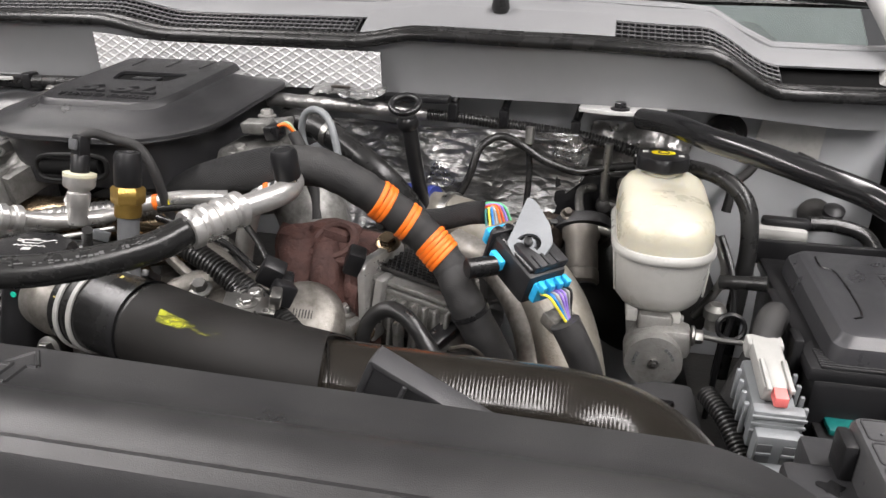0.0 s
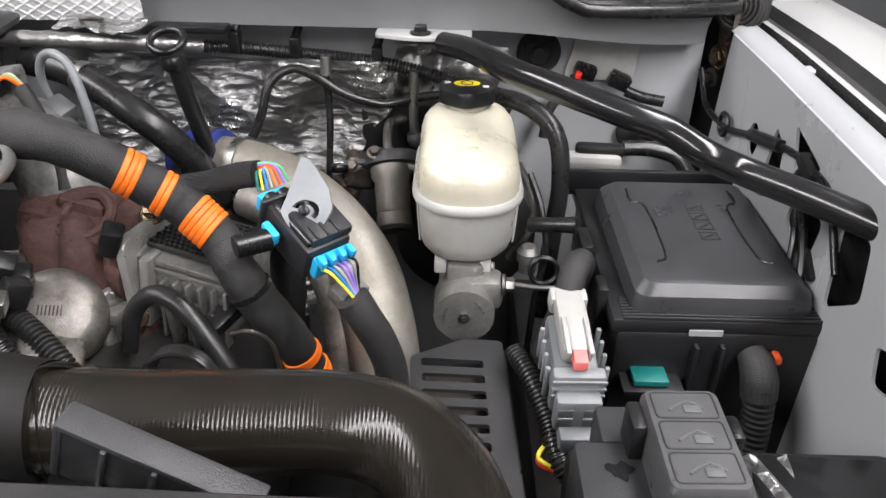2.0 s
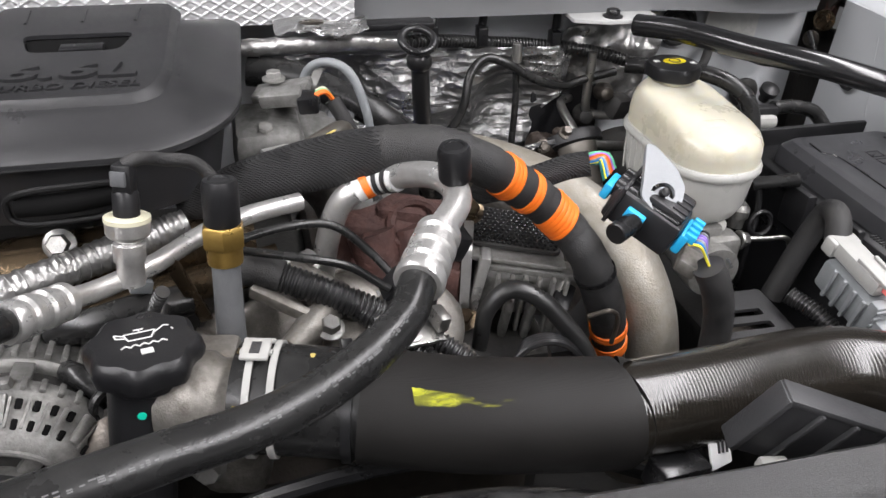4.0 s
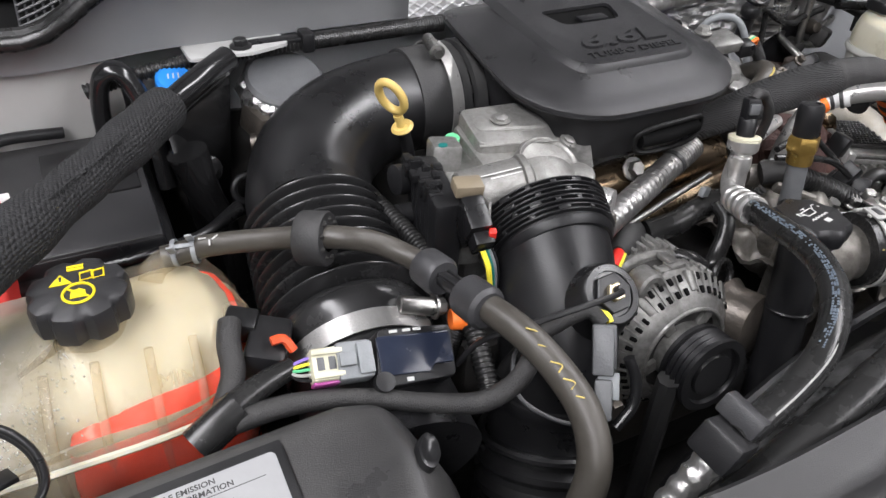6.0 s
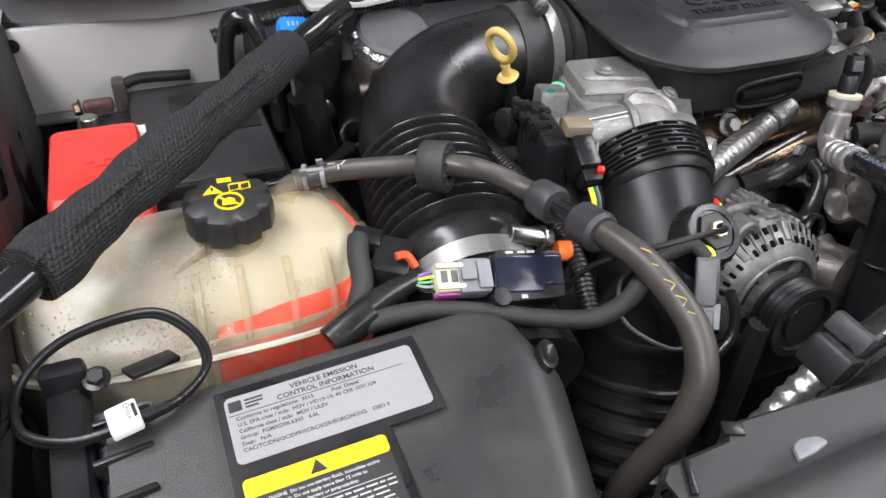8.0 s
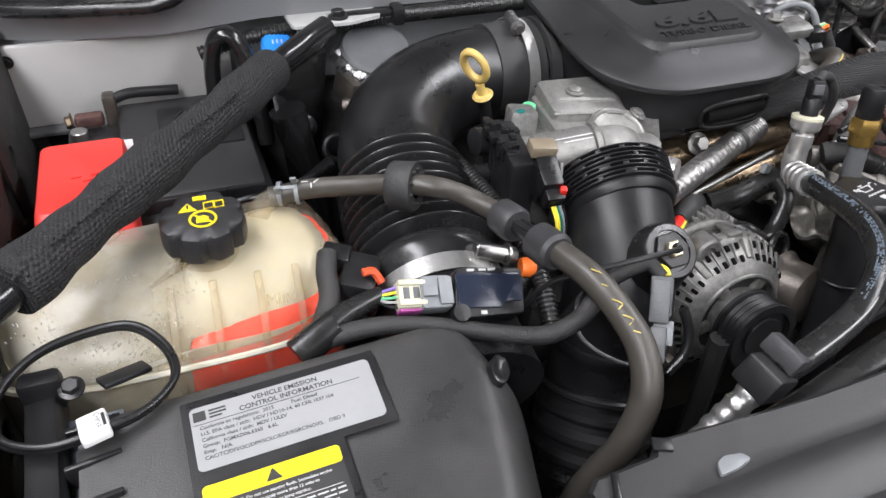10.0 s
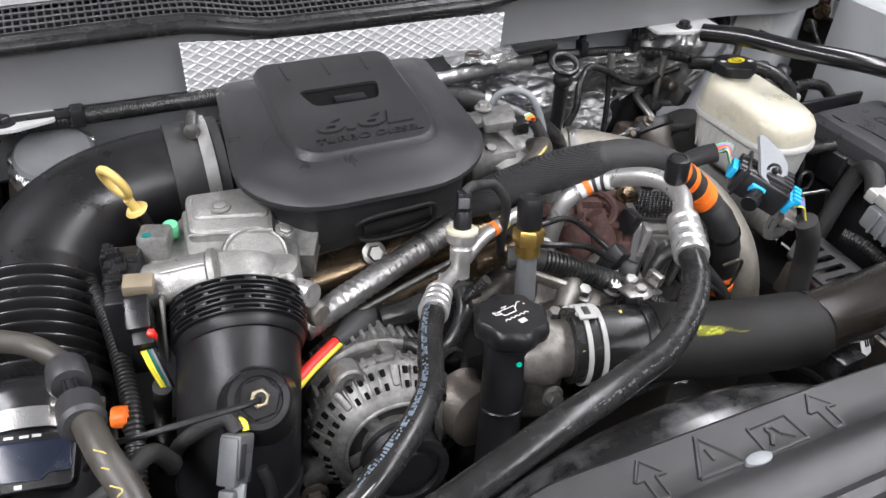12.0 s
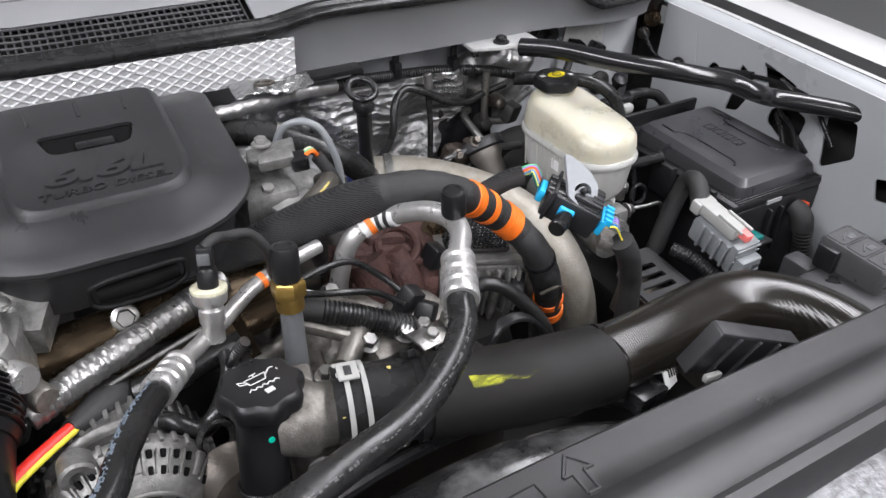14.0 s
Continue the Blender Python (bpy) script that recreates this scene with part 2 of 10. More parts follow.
def crinkle(mt, scale, strength, squash=1.0):
    """Adds the folds of crumpled foil."""
    nt = mt.node_tree
    N, L = nt.nodes, nt.links
    tc = N.new("ShaderNodeTexCoord")
    vo = N.new("ShaderNodeTexVoronoi")
    vo.inputs["Scale"].default_value = scale
    mp = N.new("ShaderNodeMapping")
    mp.inputs["Rotation"].default_value, mp.inputs["Scale"].default_value = (0.0, 0.6, 0.3), (squash, 1.0, 1.0)
    L.new(tc.outputs["Object"], mp.inputs["Vector"])
    L.new(mp.outputs["Vector"], vo.inputs["Vector"])
    no = N.new("ShaderNodeTexNoise")
    no.inputs["Scale"].default_value, no.inputs["Detail"].default_value = scale * 0.6, 6
    no.inputs["Distortion"].default_value = 1.5
    L.new(mp.outputs["Vector"], no.inputs["Vector"])
    ad = N.new("ShaderNodeMath")
    ad.operation = "ADD"
    L.new(vo.outputs["Distance"], ad.inputs[0])
    L.new(no.outputs["Fac"], ad.inputs[1])
    bp = N.new("ShaderNodeBump")
    bp.inputs["Strength"].default_value, bp.inputs["Distance"].default_value = strength, 0.006
    L.new(ad.outputs["Value"], bp.inputs["Height"])
    L.new(bp.outputs["Normal"], N["Principled BSDF"].inputs["Normal"])
    return mt


DUSTY = mat("dusty black plastic", (0.020, 0.020, 0.021), 0.40, col2=(0.042, 0.041, 0.040), scale=9, spread=0.4, bump=0.2, bscale=1100, rvar=0.16, dust=0.10)
BLACK = mat("black plastic", (0.007, 0.007, 0.008), 0.36, col2=(0.015, 0.015, 0.016), scale=18, bump=0.12, bscale=900, dust=0.03, spec=0.36)
BLACK_SATIN = mat("satin black moulding", (0.0065, 0.0065, 0.007), 0.32, col2=(0.014, 0.014, 0.015), scale=14, bump=0.06, bscale=700, dust=0.02)
BLACK_GRAIN = mat("grained black plastic", (0.017, 0.017, 0.018), 0.37, col2=(0.028, 0.028, 0.030), scale=12, bump=0.22, bscale=1400, rvar=0.12, dust=0.04, spec=0.42)
BLACK_MATT = mat("matt black plastic", (0.006, 0.006, 0.006), 0.55, col2=(0.010, 0.010, 0.010), scale=20, bump=0.15, bscale=900, spec=0.2)
PANEL = mat("grey-black cover plastic", (0.015, 0.015, 0.016), 0.38, col2=(0.024, 0.024, 0.025), scale=9, bump=0.16, bscale=1500, dust=0.07)
COWL = mat("cowl plastic", (0.190, 0.192, 0.198), 0.46, col2=(0.225, 0.227, 0.233), scale=8, bump=0.2, bscale=1300, dust=0.08)
RUBBER = mat("rubber hose", (0.010, 0.010, 0.010), 0.27, col2=(0.019, 0.019, 0.019), scale=30, bump=0.08, bscale=600, dust=0.04, spec=0.38)
GLOSS_RUBBER = mat("shiny rubber bellows", (0.015, 0.015, 0.0155), 0.25, col2=(0.022, 0.022, 0.0225), scale=22, bump=0.05, bscale=500, rvar=0.08, dust=0.03)
RUBBER_BROWN = mat("brown-grey rubber hose", (0.038, 0.034, 0.028), 0.42, col2=(0.064, 0.058, 0.049), scale=35, bump=0.08, bscale=900, dust=0.08)
RUBBER_MATT = mat("matt rubber", (0.014, 0.014, 0.015), 0.60, col2=(0.032, 0.032, 0.032), scale=40, bump=0.2, bscale=600, dust=0.10)
TAPE = mat("cloth loom tape", (0.013, 0.013, 0.014), 0.62, col2=(0.028, 0.027, 0.026), scale=60, bump=0.5, bscale=900, dust=0.07)
LOOM = mat("split loom conduit", (0.009, 0.009, 0.009), 0.36, col2=(0.02, 0.02, 0.02), scale=40, bump=0.1, bscale=500, dust=0.06)
BRAID = weave(mat("braided sleeve", (0.009, 0.009, 0.010), 0.6, col2=(0.024, 0.024, 0.024), scale=50), 210, 0.9)
FELT = knit(mat("woven fabric sleeve", (0.007, 0.007, 0.008), 0.8, col2=(0.024, 0.024, 0.025), scale=260, spread=0.3), 330, 1.0)
SLEEVE = weave(mat("ribbed rubber sleeve", (0.009, 0.0085, 0.008), 0.62, col2=(0.015, 0.014, 0.013), scale=10, spec=0.25), 520, 0.12)
PIPE = mat("dark coated pipe", (0.011, 0.0095, 0.0075), 0.20, 0.0, col2=(0.020, 0.0172, 0.014), scale=16, bump=0.20, bscale=240, rvar=0.06, coat=0.4)
w_ = PIPE.node_tree
w_at = w_.nodes.new("ShaderNodeTexCoord")
w_wave = w_.nodes.new("ShaderNodeTexWave")
w_wave.bands_direction = "X"
w_wave.inputs["Scale"].default_value, w_wave.inputs["Distortion"].default_value, w_wave.inputs["Detail"].default_value, w_wave.inputs["Detail Scale"].default_value = 118, 1.4, 2, 6
w_bump = w_.nodes.new("ShaderNodeBump")
w_bump.inputs["Strength"].default_value, w_bump.inputs["Distance"].default_value = 0.16, 0.001
w_.links.new(w_at.outputs["Object"], w_wave.inputs["Vector"])
w_.links.new(w_wave.outputs["Fac"], w_bump.inputs["Height"])
w_.links.new(w_bump.outputs["Normal"], w_.nodes["Principled BSDF"].inputs["Normal"])
ALU = mat("cast aluminium", (0.36, 0.355, 0.34), 0.46, 0.7, col2=(0.24, 0.235, 0.22), scale=90, spread=0.4, bump=0.34, bscale=650, rvar=0.2)
ALU_DIRTY = mat("stained cast aluminium", (0.32, 0.305, 0.28), 0.48, 0.7, col2=(0.15, 0.137, 0.12), scale=55, spread=0.34, bump=0.25, bscale=700)
ALU_TUBE = mat("brushed aluminium tube", (0.60, 0.595, 0.58), 0.34, 0.72, col2=(0.44, 0.43, 0.415), scale=55, spread=0.4, bump=0.2, bscale=500)
ALU_GREY = mat("dull grey cast aluminium", (0.30, 0.297, 0.285), 0.46, 0.6, col2=(0.14, 0.136, 0.128), scale=75, spread=0.35, bump=0.22, bscale=700)
STEEL = mat("zinc plated steel", (0.36, 0.355, 0.34), 0.36, 0.95, col2=(0.24, 0.235, 0.225), scale=60, bump=0.15)
# Flat black, painted where only shade shows in gaps and recesses.
SHADE_BLACK = mat("flat black painted as shade", (0.004, 0.004, 0.004), 0.9, col2=(0.006, 0.006, 0.006), scale=20, bump=0.0, spec=0.1)
STEEL_DARK = mat("dark oily steel", (0.075, 0.07, 0.065), 0.38, 0.7, col2=(0.14, 0.12, 0.10), scale=40, bump=0.3, bscale=300)
BRONZE = mat("heat tinted steel pipe", (0.20, 0.145, 0.09), 0.28, 0.9, col2=(0.09, 0.07, 0.05), scale=25, bump=0.1)
RUST = mat("rusty cast iron", (0.078, 0.032, 0.025), 0.75, 0.0, col2=(0.045, 0.022, 0.019), scale=60, spread=0.35, bump=0.9, bscale=220)
RUST_DARK = mat("dark oily cast iron", (0.050, 0.036, 0.028), 0.6, 0.2, col2=(0.026, 0.020, 0.016), scale=70, spread=0.4, bump=0.6, bscale=260)
BRASS = mat("brass", (0.56, 0.38, 0.11), 0.35, 0.9, col2=(0.40, 0.25, 0.07), scale=60, bump=0.1)
WHITE_PAINT = mat("white body paint", (0.43, 0.43, 0.425), 0.35, col2=(0.48, 0.48, 0.475), scale=4, bump=0.02, bscale=200, coat=0.4)
GREY_PAINT = mat("pale grey body paint", (0.36, 0.37, 0.38), 0.36, col2=(0.41, 0.42, 0.43), scale=5, bump=0.04, bscale=220, coat=0.25)
PLATE = mat("white painted bracket", (0.46, 0.46, 0.45), 0.42, col2=(0.39, 0.39, 0.38), scale=30, bump=0.05)
GLOSS_BLACK = mat("gloss black painted tube", (0.009, 0.009, 0.0095), 0.19, col2=(0.016, 0.016, 0.0165), scale=20, bump=0.02, rvar=0.05, coat=0.2)
LID_GREY = mat("dull grey lid plastic", (0.058, 0.058, 0.060), 0.36, col2=(0.078, 0.078, 0.080), scale=30, bump=0.15, bscale=1100)
LID = mat("grained lid plastic", (0.032, 0.032, 0.035), 0.33, col2=(0.048, 0.048, 0.051), scale=20, bump=0.12, bscale=900, spec=0.6)
FOIL = crinkle(mat("aluminium foil", (0.40, 0.395, 0.385), 0.36, 0.85, col2=(0.24, 0.235, 0.23), scale=70, rvar=0.12), 190, 0.14)
FOIL_DARK = crinkle(mat("dull crumpled foil", (0.40, 0.40, 0.395), 0.33, 0.85, col2=(0.22, 0.22, 0.22), scale=6, spread=0.5, rvar=0.12), 95, 0.85, 0.3)
ALU_PIPE = mat("stained cast aluminium pipe", (0.34, 0.325, 0.29), 0.52, 0.55, col2=(0.23, 0.205, 0.165), scale=30, spread=0.4, bump=0.35, bscale=420)
FOIL_QUILT = mat("embossed aluminium shield", (0.80, 0.80, 0.80), 0.34, 0.35, col2=(0.72, 0.72, 0.72), scale=20, bump=0.05)
CREAM = mat("aged cream plastic", (0.47, 0.44, 0.335), 0.32, col2=(0.60, 0.58, 0.49), scale=26, spread=0.8, bump=0.08, bscale=300, rvar=0.08)
CREAM.node_tree.nodes["Principled BSDF"].inputs["Subsurface Weight"].default_value = 0.35
CREAM.node_tree.nodes["Principled BSDF"].inputs["Subsurface Radius"].default_value = (0.02, 0.015, 0.008)
CREAM.node_tree.nodes["Principled BSDF"].inputs["Subsurface Scale"].default_value = 0.5
MILK = mat("milky plastic", (0.50, 0.50, 0.475), 0.34, col2=(0.40, 0.395, 0.37), scale=24, bump=0.08, bscale=300)
ORANGE = mat("orange tape", (0.90, 0.15, 0.01), 0.5, col2=(0.95, 0.22, 0.02), scale=60, bump=0.1)
ORANGE_RED = mat("orange red plastic", (0.62, 0.07, 0.02), 0.45, col2=(0.7, 0.1, 0.03), scale=60)
RED = mat("red plastic cover", (0.60, 0.035, 0.028), 0.42, col2=(0.66, 0.055, 0.045), scale=20, bump=0.15, bscale=900)
RED_BRIGHT = mat("bright red plastic", (0.75, 0.03, 0.02), 0.4)
YELLOW = mat("yellow plastic", (0.82, 0.66, 0.05), 0.45)
YELLOW_AGED = mat("aged yellow plastic", (0.70, 0.52, 0.17), 0.42, col2=(0.60, 0.42, 0.12), scale=40)
BLUE = mat("light blue plastic", (0.02, 0.38, 0.72), 0.42, col2=(0.03, 0.45, 0.78), scale=60)
BLUE_CAP = mat("blue cap plastic", (0.02, 0.20, 0.62), 0.4)
BLUE_DARK = mat("blue silicone hose", (0.03, 0.045, 0.22), 0.4)
GREEN = mat("green plastic", (0.10, 0.42, 0.20), 0.45)
TEAL = mat("teal plastic", (0.0, 0.10, 0.092), 0.45)
LAV = mat("violet wire", (0.25, 0.16, 0.52), 0.4)
PINK = mat("magenta plastic", (0.36, 0.06, 0.26), 0.4)
GREY = mat("light grey plastic", (0.175, 0.185, 0.192), 0.42, col2=(0.23, 0.242, 0.25), scale=50, bump=0.15)
GREY_MID = mat("mid grey plastic", (0.085, 0.088, 0.092), 0.46, col2=(0.12, 0.123, 0.127), scale=50, bump=0.2)
GREY_DARK = mat("dark grey plastic", (0.030, 0.030, 0.032), 0.42, col2=(0.045, 0.045, 0.047), scale=30, bump=0.25, bscale=1000)
WHITE = mat("white plastic", (0.40, 0.398, 0.38), 0.42, col2=(0.34, 0.337, 0.32), scale=50)
IVORY = mat("ivory plastic", (0.50, 0.48, 0.36), 0.45)
PAPER = mat("silver label", (0.27, 0.272, 0.275), 0.75, 0.0, col2=(0.31, 0.312, 0.315), scale=60, bump=0.0, spec=0.2)
PAPER_WHITE = mat("white label", (0.66, 0.66, 0.65), 0.5, bump=0.0)
INK = mat("black ink", (0.02, 0.02, 0.02), 0.5, bump=0.0)
INK_WHITE = mat("white ink", (0.42, 0.42, 0.41), 0.6, bump=0.0)
INK_YELLOW = mat("yellow ink", (0.62, 0.50, 0.012), 0.7, bump=0.0, spec=0.25)
CHALK_DULL = mat("ochre paint marker", (0.46, 0.36, 0.10), 0.7, bump=0.0)
CONCRETE = mat("workshop floor", (0.35, 0.35, 0.34), 0.35, col2=(0.45, 0.45, 0.44), scale=1.5, bump=0.1, bscale=60)
WALL = mat("white workshop wall", (0.72, 0.73, 0.74), 0.6, col2=(0.78, 0.79, 0.80), scale=1.0, bump=0.05, bscale=80)
WALL_GREY = mat("grey workshop wall", (0.30, 0.31, 0.32), 0.6, col2=(0.36, 0.37, 0.38), scale=1.0, bump=0.05, bscale=80)
DARK = mat("dirty black metal", (0.012, 0.012, 0.012), 0.6, 0.0, col2=(0.03, 0.028, 0.026), scale=25, bump=0.3, bscale=200, dust=0.1)

SMEAR = mat("smeared yellow paint", (0.55, 0.56, 0.03), 0.7, bump=0.0)
s_ = SMEAR.node_tree
s_at = s_.nodes.new("ShaderNodeTexCoord")
s_no = s_.nodes.new("ShaderNodeTexNoise")
s_no.inputs["Scale"].default_value, s_no.inputs["Detail"].default_value = 90, 7
s_x = s_.nodes.new("ShaderNodeSeparateXYZ")
s_fade = s_.nodes.new("ShaderNodeMapRange")
s_fade.inputs["From Min"].default_value, s_fade.inputs["From Max"].default_value = 0.106, 0.172
s_fade.inputs["To Min"].default_value, s_fade.inputs["To Max"].default_value = 0.40, 0.62
s_cut = s_.nodes.new("ShaderNodeMath")
s_cut.operation = "SUBTRACT"
s_gain = s_.nodes.new("ShaderNodeMath")
s_gain.operation, s_gain.use_clamp, s_gain.inputs[1].default_value = "MULTIPLY", True, 3.2
s_clear = s_.nodes.new("ShaderNodeBsdfTransparent")
s_mix = s_.nodes.new("ShaderNodeMixShader")
s_map = s_.nodes.new("ShaderNodeMapping")
s_map.inputs["Scale"].default_value = (0.28, 1.0, 1.6)
s_.links.new(s_at.outputs["Object"], s_map.inputs["Vector"])
s_.links.new(s_map.outputs["Vector"], s_no.inputs["Vector"])
s_.links.new(s_at.outputs["Object"], s_x.inputs["Vector"])
s_.links.new(s_x.outputs["X"], s_fade.inputs["Value"])
s_.links.new(s_no.outputs["Fac"], s_cut.inputs[0])
s_.links.new(s_fade.outputs["Result"], s_cut.inputs[1])
s_.links.new(s_cut.outputs["Value"], s_gain.inputs[0])
s_.links.new(s_gain.outputs["Value"], s_mix.inputs["Fac"])
s_.links.new(s_clear.outputs["BSDF"], s_mix.inputs[1])
s_.links.new(s_.nodes["Principled BSDF"].outputs["BSDF"], s_mix.inputs[2])
s_.links.new(s_mix.outputs["Shader"], s_.nodes["Material Output"].inputs["Surface"])
COOLANT = mat("orange coolant", (0.72, 0.035, 0.005), 0.15, bump=0.0)
TANK = mat("translucent tank plastic", (0.40, 0.35, 0.25), 0.28, col2=(0.58, 0.56, 0.50), scale=11, spread=0.34, bump=0.12, bscale=120, rvar=0.14)
t_ = TANK.node_tree
clear = t_.nodes.new("ShaderNodeBsdfTransparent")
clear.inputs["Color"].default_value = (0.97, 0.93, 0.84, 1)
both = t_.nodes.new("ShaderNodeMixShader")
haze_at = t_.nodes.new("ShaderNodeTexCoord")
haze_x = t_.nodes.new("ShaderNodeSeparateXYZ")
haze = t_.nodes.new("ShaderNodeMapRange")
haze.inputs["From Min"].default_value, haze.inputs["From Max"].default_value = -0.71, -0.63
haze.inputs["To Min"].default_value, haze.inputs["To Max"].default_value = 0.60, 0.16
t_.links.new(haze_at.outputs["Object"], haze_x.inputs["Vector"])
t_.links.new(haze_x.outputs["X"], haze.inputs["Value"])
t_.links.new(haze.outputs["Result"], both.inputs["Fac"])
t_.links.new(clear.outputs["BSDF"], both.inputs[1])
t_.links.new(t_.nodes["Principled BSDF"].outputs["BSDF"], both.inputs[2])
t_.links.new(both.outputs["Shader"], t_.nodes["Material Output"].inputs["Surface"])

GLASS = bpy.data.materials.new("windscreen glass")
GLASS.use_nodes = True
g_ = GLASS.node_tree.nodes["Principled BSDF"]
g_.inputs["Base Color"].default_value, g_.inputs["Roughness"].default_value = (0.75, 0.85, 0.83, 1), 0.03
g_.inputs["Transmission Weight"].default_value = 0.9

LAMP = bpy.data.materials.new("lamp diffuser")
LAMP.use_nodes = True
l_ = LAMP.node_tree.nodes["Principled BSDF"]
l_.inputs["Emission Color"].default_value, l_.inputs["Emission Strength"].default_value = (1, 0.98, 0.95, 1), 6.0


# ---- the workshop ----
def room():
    solo("floor", box((0, 0, -0.05), (13, 15, 0.1), 0), CONCRETE, "pale sealed concrete workshop floor", "floor", kind="structure")
    solo("ceiling", box((0, 0, 3.55), (13, 15, 0.1), 0), WALL_GREY, "grey workshop ceiling with long lamps", "ceiling", kind="structure")
    for nm, c, s in (("wall_north", (0, 7.05, 1.75), (13, 0.1, 3.5)), ("wall_south", (0, -7.05, 1.75), (13, 0.1, 3.5)),
                     ("wall_east", (6.05, 0, 1.75), (0.1, 14, 3.5)), ("wall_west", (-6.05, 0, 1.75), (0.1, 14, 3.5))):
        solo(nm, box(c, s, 0), WALL_GREY if nm == "wall_north" else WALL, "plain grey workshop wall" if nm == "wall_north" else "plain white workshop wall", "wall", kind="structure")
    for lx in LAMP_X:
        lamp = thing("ceiling_lamp", (lx, -1.1, 3.45), "long white ceiling strip lamp, switched on", "lamp", "ceiling lamps")
        part("housing", box((lx, -1.1, 3.45), (0.70, 5.1, 0.08), 0.01), WHITE, lamp)
        part("diffuser", box((lx, -1.1, 3.395), (0.62, 5.0, 0.03), 0.005), LAMP, lamp, "glowing frosted diffuser")


room()


# ---- the truck's body round the engine bay ----
def lerp_table(x, table):
    for (x0, v0), (x1, v1) in zip(table, table[1:]):
        if x <= x1:
            k = max(0, min(1, (x - x0) / (x1 - x0)))
            k = k * k * (3 - 2 * k)
            return v0 + (v1 - v0) * k
    return table[-1][1]


LIP = [(-0.80, 1.424), (-0.64, 1.430), (-0.54, 1.478), (-0.25, 1.482), (-0.14, 1.466), (0.11, 1.467), (0.19, 1.478), (0.37, 1.475), (0.53, 1.470), (0.63, 1.427), (0.80, 1.422)]
BOTTOM = [(-0.80, 1.388), (-0.66, 1.394), (-0.50, 1.403), (0.50, 1.403), (0.80, 1.382)]


def cowl_back(x):
    k = max(0, min(1, (abs(x) - 0.60) / 0.2))
    return 0.055 * k * k


def plate(outer, holes, m, t):
    """A flat plate with real holes; outlines in the plane of m."""
    bm = bmesh.new()
    edges = []
    for loop in [outer] + holes:
        vs = [bm.verts.new(m @ Vector((x, y, 0))) for x, y in loop]
        edges += [bm.edges.new((a, b)) for a, b in zip(vs, vs[1:] + vs[:1])]
    bmesh.ops.triangle_fill(bm, use_beauty=True, use_dissolve=False, edges=edges)
    bmesh.ops.recalc_face_normals(bm, faces=bm.faces[:])
    return thick(bm, t)


def oval(cx, cy, a, b, turn=0, n=20):
    c, s = math.cos(radians(turn)), math.sin(radians(turn))
    return [(cx + a * math.cos(2 * math.pi * i / n) * c - b * math.sin(2 * math.pi * i / n) * s,
             cy + a * math.cos(2 * math.pi * i / n) * s + b * math.sin(2 * math.pi * i / n) * c) for i in range(n)]


def softpoly(pts, r=0.012, n=4):
    out = []
    for i, p in enumerate(pts):
        p = Vector(p)
        a, b = Vector(pts[i - 1]), Vector(pts[(i + 1) % len(pts)])
        ra = p + (a - p).normalized() * min(r, (a - p).length * 0.45)
        rb = p + (b - p).normalized() * min(r, (b - p).length * 0.45)
        for k in range(n + 1):
            t = k / n
            out.append(tuple(ra.lerp(p, t).lerp(p.lerp(rb, t), t)))
    return out


FENDER_HOLES = [oval(-0.849, 1.323, 0.013, 0.017, 10),
                softpoly([(-0.802, 1.355), (-0.778, 1.343), (-0.772, 1.318), (-0.790, 1.284), (-0.812, 1.278), (-0.806, 1.310)], 0.005),
                softpoly([(-0.766, 1.371), (-0.738, 1.365), (-0.700, 1.355), (-0.747, 1.335)], 0.006),
                softpoly([(-0.731, 1.312), (-0.700, 1.326), (-0.672, 1.318), (-0.679, 1.262), (-0.735, 1.290)], 0.008),
                softpoly([(-0.645, 1.335), (-0.600, 1.342), (-0.588, 1.295), (-0.632, 1.262)], 0.008),
                softpoly([(-0.552, 1.284), (-0.530, 1.290), (-0.515, 1.262), (-0.542, 1.255)], 0.006),
                softpoly([(-0.780, 1.262), (-0.715, 1.240), (-0.700, 1.150), (-0.780, 1.160)], 0.010)]


